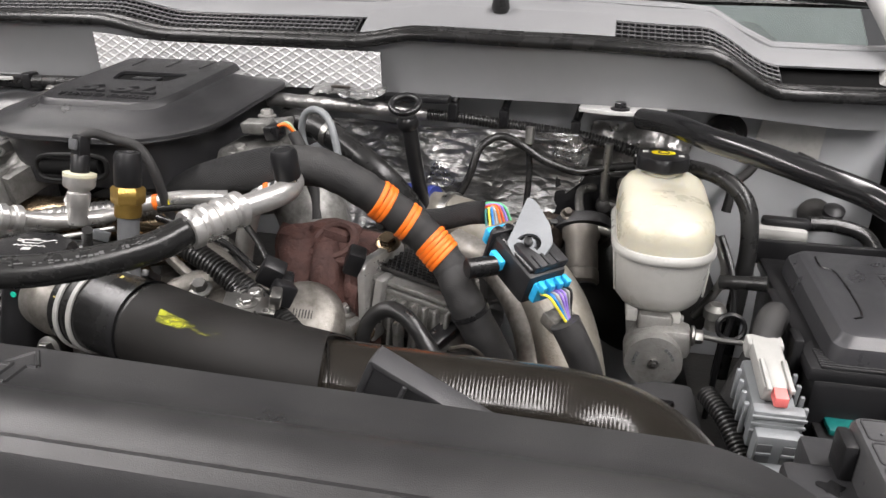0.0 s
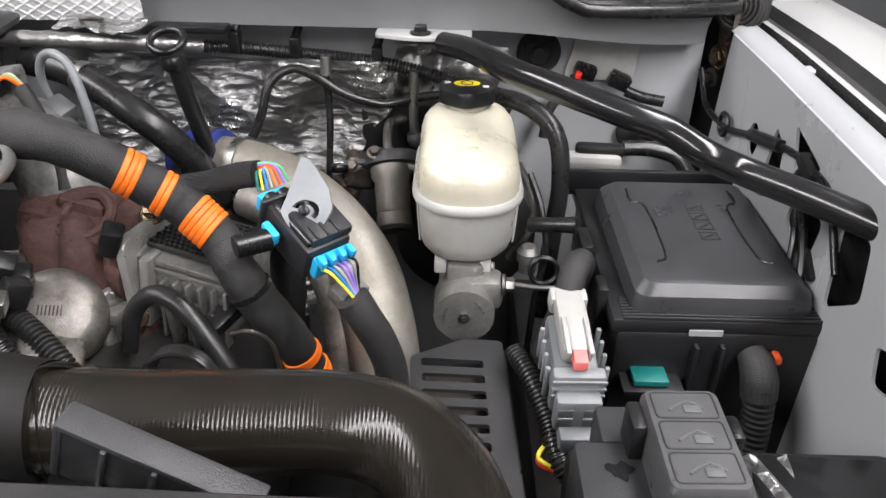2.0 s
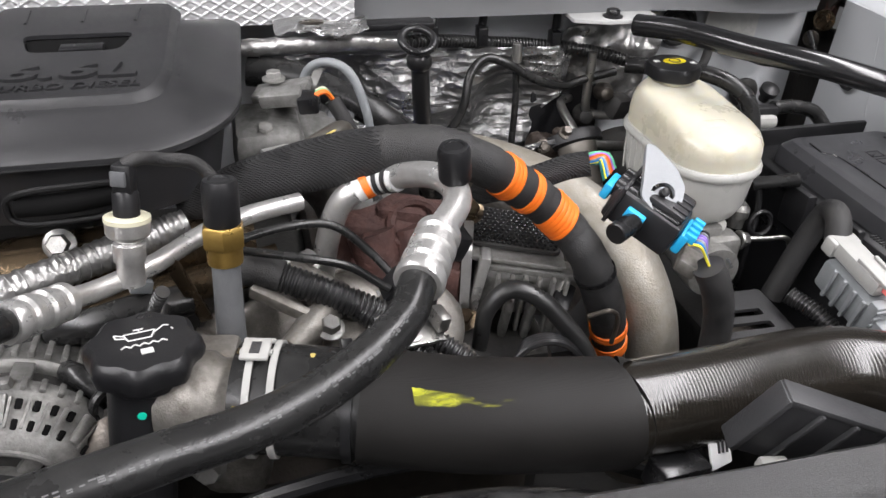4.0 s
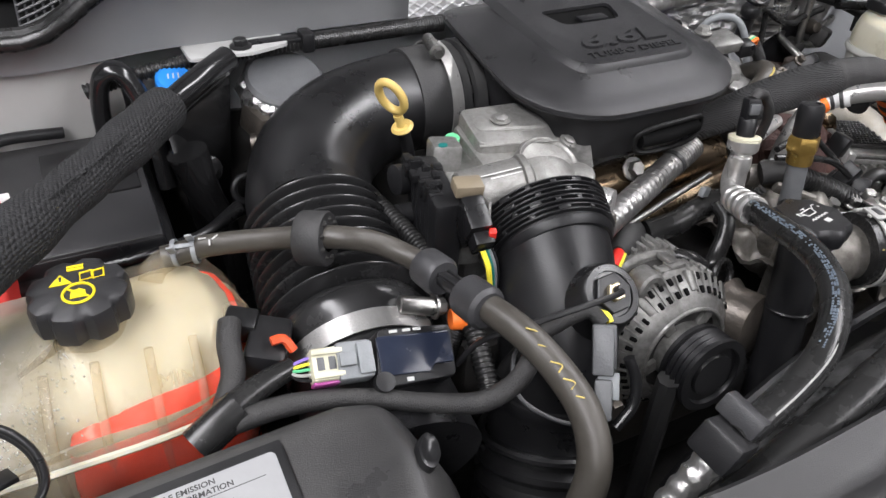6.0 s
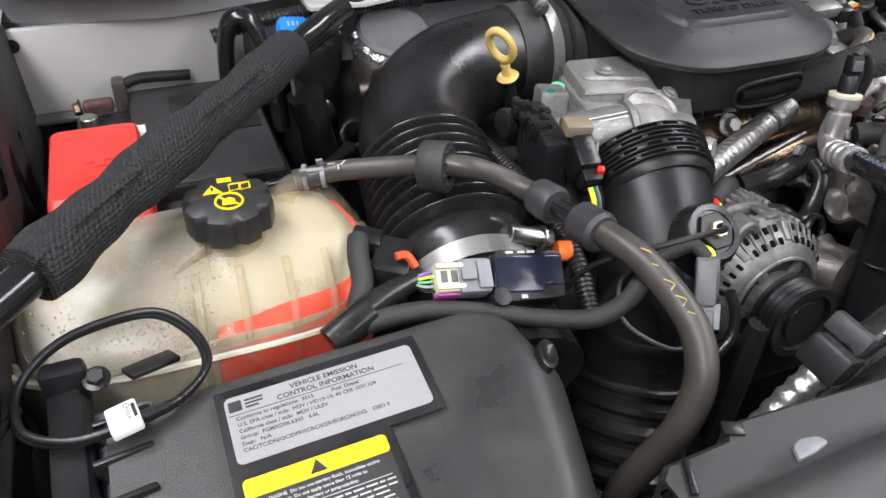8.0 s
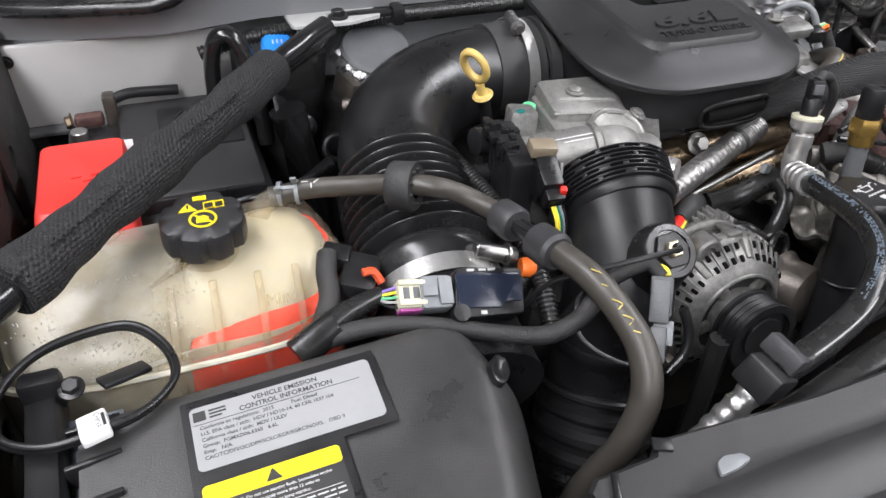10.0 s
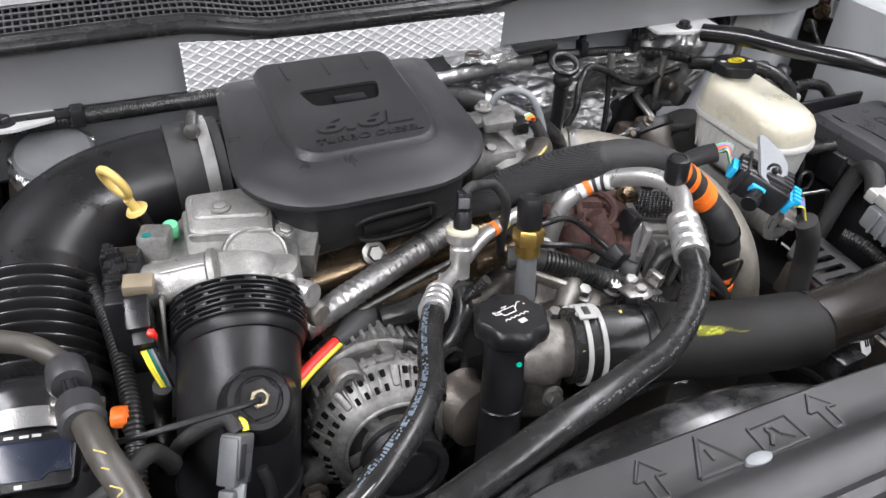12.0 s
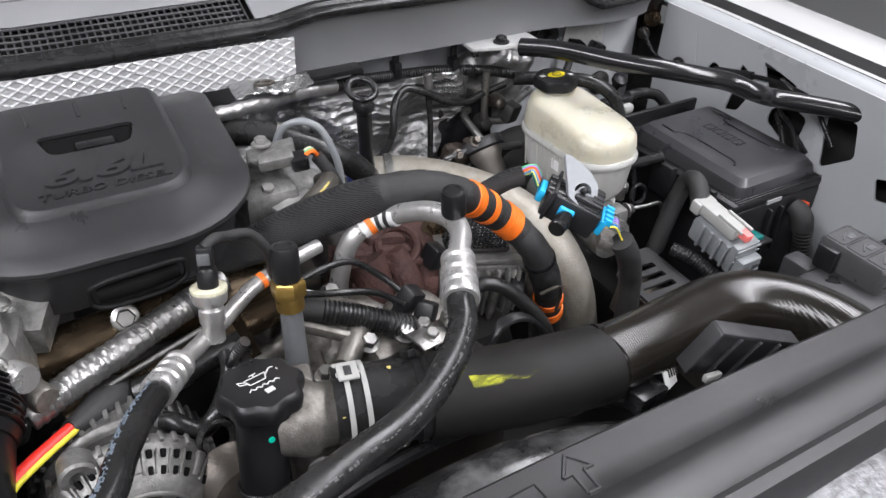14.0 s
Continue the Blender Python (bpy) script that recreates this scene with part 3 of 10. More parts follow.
def truck():
    tr = thing("pickup_truck", (0, 1.2, 0), "white pickup truck with its bonnet open over the engine", "truck")
    # firewall
    part("firewall", box((-0.013, 1.035, 1.08), (1.594, 0.03, 0.70), 0.004), GREY_PAINT, tr, "pale grey painted firewall")

    # cowl panel
    def face(u, v):
        x = -0.80 + 1.572 * u
        zb, zt = lerp_table(x, BOTTOM), lerp_table(x, LIP)
        y = 0.950 - 0.020 * v * v + cowl_back(x) + 0.002 * math.sin(9 * x)
        return Vector((x, y, zb + (zt - zb) * v))
    part("cowl_panel", thick(sheet(120, 8, face), 0.004), COWL, tr, "dark grey plastic cowl panel", 60)
    part("cowl_tab", box((0.190, 0.938, 1.402), (0.085, 0.022, 0.008), 0.002), BLACK, tr, "short black plastic cowl tab")
    seal = [(x, 0.930 + cowl_back(x), lerp_table(x, LIP) + 0.003) for x in [-0.80 + 0.02 * i for i in range(81)]]
    part("rubber_seal", tube(seal, 0.0075, 10, 1), RUBBER, tr, "black rubber bonnet seal")
    part("rubber_seal_fold", tube([(x, y + 0.016, z + 0.004) for x, y, z in seal], 0.006, 8, 1), RUBBER, tr)

    # grille behind the lip
    def top(x, k):
        return Vector((x, 0.95 + 0.085 * k + cowl_back(x), lerp_table(x, LIP) + 0.008 + 0.036 * k))
    # The black sheet behind the slats paints the shade in the gaps.
    gr = part("cowl_grille", thick(sheet(100, 4, lambda u, v: top(-0.78 + 1.56 * u, v) - Vector((0, -0.004, 0.010))), 0.003), SHADE_BLACK, tr, "ventilation grille under the windscreen, its gaps painted shade-black", 60)
    for k in range(5):
        part("slat", tube([top(-0.64 + 0.037 * i, 0.05 + 0.105 * k) for i in range(21)], 0.0016, 5, 2), GREY_DARK, gr)
        part("slat", tube([top(0.43 + 0.018 * i, 0.05 + 0.105 * k) for i in range(12)], 0.0016, 5, 2), GREY_DARK, gr)
    vb = bmesh.new()
    for i in range(95):
        x = -0.64 + 0.0079 * i
        tube([top(x, 0.02), top(x, 0.25), top(x, 0.49)], 0.0012, 4, 2, vb)
    for i in range(26):
        x = 0.43 + 0.0079 * i
        tube([top(x, 0.02), top(x, 0.25), top(x, 0.49)], 0.0012, 4, 2, vb)
    tagged(part("grille_mesh", vb, GREY_DARK, gr), kind="stuff")
    part("grille_cover", thick(sheet(24, 3, lambda u, v: top(0.11 + 0.32 * u, v) + Vector((0, 0, 0.002))), 0.003), COWL, gr, "", 60)
    part("cowl_top", thick(sheet(100, 4, lambda u, v: top(-0.78 + 1.56 * u, 0.52 + 0.50 * v) + Vector((0, 0, 0.003 * math.sin(math.pi * v)))), 0.003), COWL, gr, "grey plastic strip behind the grille", 60)
    part("grille_edge", tube([top(-0.78 + 0.039 * i, 1.0) for i in range(41)], 0.006, 8, 1), COWL, gr)
    part("bonnet_stop", lathe([(0.009, 0), (0.012, 0.006), (0.010, 0.018), (0.004, 0.020)], top(0.285, 0.55), (0, 0, 1), 16), RUBBER, gr)
    # windscreen and wipers
    part("windscreen", thick(sheet(12, 8, lambda u, v: Vector((-0.80 + 1.6 * u, 1.09 + 0.75 * v, 1.46 + 0.48 * v - 0.10 * (2 * u - 1) ** 2))), 0.005), GLASS, tr, "tinted windscreen glass", 80)
    part("dashboard", thick(sheet(10, 4, lambda u, v: Vector((-0.75 + 1.5 * u, 1.25 + 0.6 * v, 1.40 + 0.02 * v))), 0.02), DARK, tr)
    for x0, x1 in ((-0.25, 0.42), (0.30, 0.78)):
        wp = part("wiper", tube([(x0, 1.10, 1.515), ((x0 + x1) / 2, 1.115, 1.530), (x1, 1.12, 1.520)], 0.007, 8, 6), BLACK_SATIN, tr, "black wiper arm")
        part("blade", tube([(x0 + 0.05, 1.135, 1.515), (x1, 1.15, 1.515)], 0.005, 6, 6), RUBBER, wp)

    # fenders
    for s, nm in ((1, ""), (-1, "")):
        m = axes((0.758 * s, 0, 0), (0, -1, 0), (0.03 * s, 0, 0.9995), (s, 0, 0))
        # in the plate's plane: -y along, z up
        outer = [(-0.972, 0.95), (-0.28, 0.95), (-0.28, 1.363), (-0.60, 1.384), (-0.85, 1.396), (-0.972, 1.400)]
        holes = FENDER_HOLES
        part("inner_fender", plate(outer, holes, m, 0.003), GREY_PAINT if s > 0 else DARK, tr, "pale grey inner fender panel with cut-outs" if s > 0 else "black inner fender panel", 30)
        part("wheel_liner", box((0.845 * s, 0.65, 1.13), (0.02, 0.9, 0.42), 0.004), DARK, tr)
        rail = [(0.7995, 1.399), (0.806, 1.4055), (0.826, 1.406), (0.836, 1.398), (0.839, 1.382), (0.848, 1.375), (0.859, 1.378), (0.862, 1.392), (0.867, 1.394), (0.870, 1.386), (0.890, 1.385), (0.897, 1.398), (0.918, 1.408), (0.98, 1.402), (1.02, 1.36), (1.04, 1.25), (1.045, 1.05)]

        def rp(k, v, s=s):
            y = 0.22 + 0.95 * v
            x, z = rail[k]
            drop = 0.050 * max(0, (0.95 - y)) ** 1.1 + 0.012 * max(0, 0.6 - y)
            out = 0.02 * max(0, 0.7 - y)
            return Vector(((x + out * (k > 5)) * s, y, z - drop))
        for a, b, nm2, mt in ((0, 4, "fender_flange", GREY_PAINT), (4, 7, "fender_gap", RUBBER), (7, 9, "fender_edge", PLATE), (9, 11, "fender_seal", RUBBER_MATT), (11, 16, "fender", WHITE_PAINT)):
            part(nm2, thick(sheet(b - a, 24, lambda u, v, a=a, b=b: rp(a + round(u * (b - a)), v)), 0.003), mt, tr, "", 50)
    # lower shelf beside the batteries and the floor of the bay
    # Added dark box that fills the gap beside the firewall with shade.
    part("gap_shade_backing", box((0.80, 1.075, 1.25), (0.14, 0.03, 0.36), 0.004), DARK, tr)
    part("frame_rail", box((0.62, 0.6, 0.95), (0.10, 1.0, 0.16), 0.01), DARK, tr, "black steel frame rail")
    part("frame_rail", box((-0.62, 0.6, 0.95), (0.10, 1.0, 0.16), 0.01), DARK, tr)
    part("under_tray", box((0, 0.55, 0.80), (1.9, 1.2, 0.02), 0.002), DARK, tr)
    part("radiator_core", box((0, 0.25, 1.0), (1.6, 0.02, 0.5), 0.002), DARK, tr)
    # pressed beads in the inner fender
    for y0, z0, y1, z1 in ((0.90, 1.372, 0.86, 1.22), (0.655, 1.345, 0.645, 1.20)):
        part("pressed_bead", tube([(0.758 + 0.03 * z0, y0, z0), (0.758 + 0.03 * z1, y1, z1)], 0.0035, 8, 6), GREY_PAINT, tr)
    part("fender_clip", box((0.830, 0.850, 1.394), (0.018, 0.018, 0.006), 0.003, rot(0, -20, 0)), GREY_PAINT, tr)
    # front wheels carry the body
    for s in (-1, 1):
        wheel = part("wheel", lathe([(0.27, -0.13), (0.36, -0.13), (0.40, -0.11), (0.405, 0.0), (0.40, 0.11), (0.36, 0.13), (0.27, 0.13)], (0.86 * s, 0.42, 0.405), (1, 0, 0), 40), RUBBER_MATT, tr, "black front tyre")
        part("rim", lathe([(0.27, -0.12), (0.25, -0.10), (0.10, 0.02), (0.06, 0.06)], (0.86 * s, 0.42, 0.405), (s, 0, 0), 32), STEEL, wheel)
        part("axle", cyl((0.60 * s, 0.42, 0.405), (0.86 * s, 0.42, 0.405), 0.05), DARK, tr)
        part("suspension", box((0.66 * s, 0.42, 0.62), (0.10, 0.16, 0.46), 0.02), DARK, tr)
    # bonnet hinge
    hg = part("bonnet_hinge", prism([(0.800, 1.02, 1.36), (0.800, 0.985, 1.40), (0.800, 0.990, 1.47), (0.800, 1.03, 1.55), (0.800, 1.06, 1.54), (0.800, 1.04, 1.42)], (0.006, 0, 0)), STEEL_DARK, tr, "dirty black bonnet hinge with a coil")
    sp = Vector((0.803, 0.992, 1.424))
    su, sv, sw = frame_of((-0.55, -0.8, 0.15))
    part("coil", tube([sp + (su * math.cos(0.5 * i) + sv * math.sin(0.5 * i)) * (0.006 + 0.00042 * i) for i in range(52)], 0.0021, 8, 2), DARK, hg, "flat spiral hinge spring")
    part("spring_drum", lathe([(0.004, -0.020), (0.026, -0.020), (0.028, -0.018), (0.028, -0.003), (0.026, -0.002), (0.004, -0.002)], sp, sw, 32), DARK, hg, "dirty black spring drum")
    part("hinge_plate", box((0.812, 1.010, 1.385), (0.024, 0.012, 0.07), 0.003, rot(0, 12, 30)), RUST, hg)
    part("white_arm", box((0.770, 1.03, 1.450), (0.014, 0.03, 0.075), 0.004, rot(0, 30, 0)), PLATE, hg)
    part("hinge_bolt", bolt((0.797, 1.000, 1.365), (-1, -0.5, 0), 0.010, 0.010), BRONZE, hg)
    part("hinge_bolt", bolt((0.797, 1.015, 1.335), (-1, -0.5, 0), 0.008, 0.010), STEEL_DARK, hg)
    part("hinge_arm", tube([(0.79, 1.03, 1.45), (0.75, 1.06, 1.52), (0.70, 1.10, 1.60)], 0.012, 10, 6), PLATE, hg)


truck()


# ---- the long plastic cover over the radiator ----
def radiator_cover():
    rc = thing("radiator_cover", (0.0, 0.30, 1.33), "long grey-black plastic radiator cover with raised warning symbols", "cover")

    def back(x):
        return lerp_table(x, [(-0.464, 0.306), (-0.458, 0.312), (-0.417, 0.314), (-0.411, 0.323), (-0.30, 0.320), (-0.18, 0.324), (-0.10, 0.337), (0.10, 0.338), (0.27, 0.335), (0.44, 0.331), (0.56, 0.326)])

    def front(x):
        return lerp_table(x, [(-0.51, 0.320), (-0.30, 0.327), (0.10, 0.336), (0.30, 0.336), (0.58, 0.334)])
    prof = [(0.002, -0.020), (0.002, -0.002), (0.0, 0.0), (-0.020, 0.0), (-0.0345, 0.0), (-0.0375, 0.0015), (-0.0425, 0.0048), (-0.050, 0.0065), (-0.059, 0.0062), (-0.067, 0.0046), (-0.0698, 0.0025), (-0.0705, -0.0030),
            (-0.0745, -0.0034), (-0.0752, 0.0022), (-0.0775, 0.0032), (-0.0830, 0.0010), (-0.0870, -0.0060), (-0.0890, -0.020), (-0.090, -0.10)]

    def f(u, v):
        x = -0.464 + 1.019 * u
        k = min(len(prof) - 1, round(v * (len(prof) - 1)))
        dy, dz = prof[k]
        sag = -0.036 * (max(0, x - 0.470) / 0.085) ** 2
        y = (back(x) if dy > -0.03 else front(x)) + dy
        return Vector((x, y - 0.004, 1.3648 + dz + sag))
    part("cover_panel", thick(sheet(150, len(prof) - 1, f), 0.0028), PANEL, rc, "", 34)
    part("edge_lip", tube([(-0.459 + 0.0102 * i, back(-0.459 + 0.0102 * i) - 0.0030, 1.3648) for i in range(93)], 0.0012, 6, 1), PANEL, rc)
    part("corner_rib", box((-0.452, 0.300, 1.3685), (0.004, 0.022, 0.004), 0.001, rot(0, 0, -24)), BLACK_SATIN, rc)
    part("notch_rib", box((-0.4105, 0.318, 1.3675), (0.012, 0.009, 0.004), 0.001, rot(0, 0, -24)), BLACK_SATIN, rc)
    # raised symbols
    Z = 1.3676

    def sym(pts, r):
        b = bmesh.new()
        for a, c in zip(pts, pts[1:]):
            tube([(*a, Z), (*c, Z)], r, 6, 1, b)
        return b
    arrow = [(-0.0045, -0.016), (-0.0045, 0.001), (-0.012, 0.001), (0.0, 0.016), (0.012, 0.001), (0.0045, 0.001), (0.0045, -0.016), (-0.0045, -0.016)]
    for cx, cy in ((0.1045, 0.3155), (-0.048, 0.3125)):
        part("raised_arrow", sym([(cx + x, cy + y) for x, y in arrow], 0.0015), PANEL, rc)
    part("raised_triangle", sym([(0.001, 0.330), (-0.018, 0.300), (0.021, 0.300), (0.001, 0.330)], 0.0019), PANEL, rc)
    part("raised_triangle_mark", sym([(0.001, 0.319), (0.001, 0.309)], 0.0016), PANEL, rc)
    part("raised_square", sym([(0.040, 0.322), (0.074, 0.323), (0.076, 0.300), (0.039, 0.299), (0.040, 0.322)], 0.0015), PANEL, rc)
    part("raised_square_mark", sym([(0.047, 0.304), (0.053, 0.312), (0.052, 0.317), (0.058, 0.318), (0.060, 0.311), (0.068, 0.305)], 0.0020), PANEL, rc)
    part("clip", slab(softpoly([(-0.012, -0.005), (-0.009, 0.003), (-0.002, 0.006), (0.009, 0.004), (0.012, -0.001), (0.001, -0.004)], 0.002), axes((-0.380, 0.2930, 1.3672), (1, 0, 0), (0, 1, 0), (0, 0, 1)), 0, 0.003, 0.0008), GREY, rc, "pale plastic clip")
    part("clip", slab(oval(0, 0, 0.011, 0.005), axes((0.028, 0.2975, 1.3678), (1, 0, 0), (0, 1, 0), (0, 0, 1)), 0, 0.004, 0.001), GREY, rc, "pale plastic clip")
    solo("front_crossmember", thick(sheet(60, 6, lambda u, v: Vector((-0.9 + 1.8 * u, 0.262 - 0.262 * v, 1.338 - 0.02 * v + 0.003 * math.sin(40 * u)))), 0.004), mat("speckled grey metal", (0.20, 0.20, 0.205), 0.42, 0.5, col2=(0.10, 0.10, 0.102), scale=120, spread=0.3, bump=0.4, bscale=240), "dusty bare metal front crossmember", "crossmember", angle=60)


radiator_cover()


# ---- engine ----
def engine():
    en = thing("engine_block", (0.0, 0.75, 0.9), "dirty cast diesel engine block with aluminium covers", "engine")
    part("block", box((-0.02, 0.80, 1.02), (0.62, 0.36, 0.34), 0.03), DARK, en)
    part("front_cover", box((0.06, 0.625, 1.04), (0.40, 0.07, 0.14), 0.02), STEEL_DARK, en)
    part("valve_cover", box((0.15, 0.82, 1.17), (0.16, 0.28, 0.09), 0.02), STEEL_DARK, en)
    part("valve_cover", box((-0.24, 0.86, 1.19), (0.16, 0.24, 0.09), 0.02), DARK, en)
    # intake bridge beside the cover
    part("intake_bridge", tube([(0.03, 0.80, 1.32), (0.075, 0.78, 1.335), (0.11, 0.755, 1.31), (0.125, 0.74, 1.26)], 0.040, 20, 6), ALU_GREY, en, "grey cast intake bridge")
    part("intake_flange", box((0.042, 0.765, 1.355), (0.06, 0.08, 0.05), 0.012), ALU_GREY, en)
    # tinted crossover pipes in front, below the cover
    part("crossover_pipe", tube([(-0.22, 0.675, 1.300), (-0.12, 0.685, 1.302), (0.02, 0.70, 1.300)], 0.024, 20, 6), BRONZE, en, "heat tinted crossover pipe")
    part("crossover_pipe", tube([(-0.19, 0.64, 1.262), (-0.08, 0.655, 1.275), (0.04, 0.67, 1.290)], 0.015, 16, 6), BRONZE, en)
    part("cover_bolt", bolt((-0.121, 0.668, 1.327), (0, -0.8, 0.5), 0.0085, 0.011), STEEL, en)
    part("coolant_outlet", lathe([(0.011, 0), (0.012, 0.01), (0.012, 0.03), (0.010, 0.033)], (-0.210, 0.630, 1.318), (0.5, -0.85, 0.05), 18), ALU_DIRTY, en)
    # thermostat housing with the coupler's spigot
    th = part("thermostat_housing", lathe([(0.026, -0.035), (0.031, -0.015), (0.031, -0.006), (0.0265, 0.0), (0.0265, 0.04)], (-0.006, 0.500, 1.303), (1, -0.22, -0.01), 24), ALU_DIRTY, en)
    part("housing_body", box((-0.004, 0.530, 1.250), (0.048, 0.050, 0.10), 0.012, rot(0, 0, -12)), ALU_DIRTY, th)
    part("housing_foot", box((-0.012, 0.545, 1.300), (0.034, 0.036, 0.016), 0.005, rot(0, 0, -12)), ALU_DIRTY, th)
    part("housing_bolt", bolt((-0.018, 0.476, 1.271), (0, -1, 0.2), 0.0075, 0.010), STEEL, th)
    part("housing_bolt", bolt((0.014, 0.535, 1.306), (0, -0.1, 1), 0.0070, 0.010), STEEL, th)
    # stained castings between the sender and the exhaust side
    pc, pn = Vector((0.098, 0.640, 1.226)), Vector((0.22, -0.70, 0.66)).normalized()
    pump = part("pump_casting", lathe([(0.060, -0.030), (0.060, 0.0), (0.0585, 0.003), (0.0560, 0.003), (0.0545, 0.001), (0.0530, 0.004), (0.046, 0.013), (0.030, 0.019), (0.012, 0.021)], pc, pn, 44, None, True, lambda a, h: 1 + 0.012 * math.sin(5 * a)), ALU_DIRTY, en, "round stained pump casting")
    sm_ = basis(pc, pn, (0, 0, 1))
    part("sticker", slab(rrect(0.015, 0.022, 0.001), sm_ @ Matrix.Translation((0.030, 0.018, 0.0160)) @ Matrix.Rotation(0.42, 4, "Y") @ Matrix.Rotation(-0.26, 4, "X"), -0.002, 0.0010), PAPER, pump, "silver barcode sticker")
    for k in range(5):
        part("sticker_bar", slab(rrect(0.0011 + 0.0004 * (k % 2), 0.013, 0.0001), sm_ @ Matrix.Translation((0.030, 0.018, 0.0160)) @ Matrix.Rotation(0.42, 4, "Y") @ Matrix.Rotation(-0.26, 4, "X") @ Matrix.Translation((-0.005 + 0.0025 * k, 0, 0)), 0.0010, 0.0013), GREY_MID, pump)
    part("rust_line", ring(pc + pn * 0.0022, pn, 0.0562, 0.0010, 44, 5), RUST, pump)
    def cast(u, v):
        x, y = -0.03 + 0.25 * u, 0.54 + 0.16 * v
        n = noise.fractal(Vector((x * 30, y * 30, 7.0)), 1.0, 2.1, 5)
        step = 0.018 * math.tanh(6 * noise.noise(Vector((x * 22, y * 22, 2.0))))
        return Vector((x, y, 1.248 + 0.010 * n + step - 0.075 * min(1, max(0, (x - 0.055) / 0.035)) - 0.25 * max(0, x - 0.15)))
    part("upper_casting", thick(sheet(80, 52, cast), 0.004), ALU_DIRTY, en, "stained uneven upper casting", 60)
    part("casting_boss", box((0.092, 0.585, 1.262), (0.05, 0.035, 0.035), 0.010, rot(20, 10, 15)), ALU_DIRTY, en)
    part("casting_arm", tube([(0.020, 0.645, 1.300), (0.050, 0.630, 1.298), (0.080, 0.612, 1.288), (0.105, 0.590, 1.270)], [0.012, 0.014, 0.013, 0.010], 12, 6), ALU_DIRTY, en)
    part("casting_arm", tube([(0.040, 0.560, 1.285), (0.060, 0.580, 1.290), (0.080, 0.606, 1.290)], [0.010, 0.013, 0.010], 12, 6), ALU_DIRTY, en)
    part("casting_rib", box((0.045, 0.588, 1.300), (0.070, 0.008, 0.012), 0.003, rot(10, 18, -28)), ALU_DIRTY, en)
    for p in ((0.036, 0.632, 1.312), (0.061, 0.640, 1.305), (0.109, 0.574, 1.283), (0.070, 0.572, 1.290)):
        part("casting_bolt", bolt(p, (0.1, -0.35, 0.9), 0.0075, 0.010), STEEL, en)
    part("cable_bracket", box((0.128, 0.553, 1.291), (0.046, 0.026, 0.003), 0.001, rot(8, 10, 16)), STEEL, en)
    part("bracket_screw", bolt((0.126, 0.551, 1.293), (0.1, -0.15, 1), 0.0065, 0.006), STEEL, en)
    part("bracket_lug", box((0.150, 0.560, 1.296), (0.010, 0.018, 0.014), 0.002, rot(8, 10, 16)), STEEL, en)
    # bolt pillar beside the pump
    bp = part("bolt_pillar", box((0.172, 0.660, 1.224), (0.050, 0.036, 0.014), 0.004, rot(0, 0, -12)), ALU, en, "cast pillar with a long flange bolt")
    for dx in (-0.019, 0.020):
        part("pillar_wall", box((0.172 + dx, 0.658, 1.170), (0.009, 0.028, 0.100), 0.003, rot(0, 0, -12)), ALU, bp)
    part("pillar_bolt", lathe([(0.0135, 0), (0.0140, 0.002), (0.0110, 0.004), (0.0105, 0.013), (0.0090, 0.0145)], (0.172, 0.658, 1.231), (0, -0.1, 1), 24), ALU_TUBE, bp)
    part("pillar_shank", cyl((0.172, 0.655, 1.125), (0.172, 0.656, 1.220), 0.0080), ALU_TUBE, bp)
    part("pillar_foot", box((0.172, 0.652, 1.122), (0.044, 0.026, 0.014), 0.004, rot(0, 0, -12)), ALU, bp)
    part("tab_plate", rough(box((0.165, 0.575, 1.236), (0.050, 0.034, 0.022), 0.008, rot(8, 22, 20)), 0.0022, 140, 4), ALU_DIRTY, en, "", 60)
    part("tab_bolt", bolt((0.170, 0.575, 1.244), (0.1, -0.1, 1), 0.006, 0.006), STEEL, en)
    part("stud", cyl((0.128, 0.575, 1.255), (0.126, 0.568, 1.298), 0.0055), STEEL, en)
    part("stud_nut", bolt((0.127, 0.570, 1.285), (0, -0.15, 1), 0.008, 0.012), STEEL, en)
    part("oil_pump", lathe([(0.030, 0), (0.034, 0.012), (0.022, 0.02), (0.022, 0.04)], (0.238, 0.632, 1.120), (0.3, -0.4, 0.85), 22), ALU, en)
    part("oil_line", tube([(0.24, 0.62, 1.155), (0.27, 0.60, 1.165), (0.28, 0.62, 1.125)], 0.013, 12, 6), ALU_DIRTY, en)


engine()


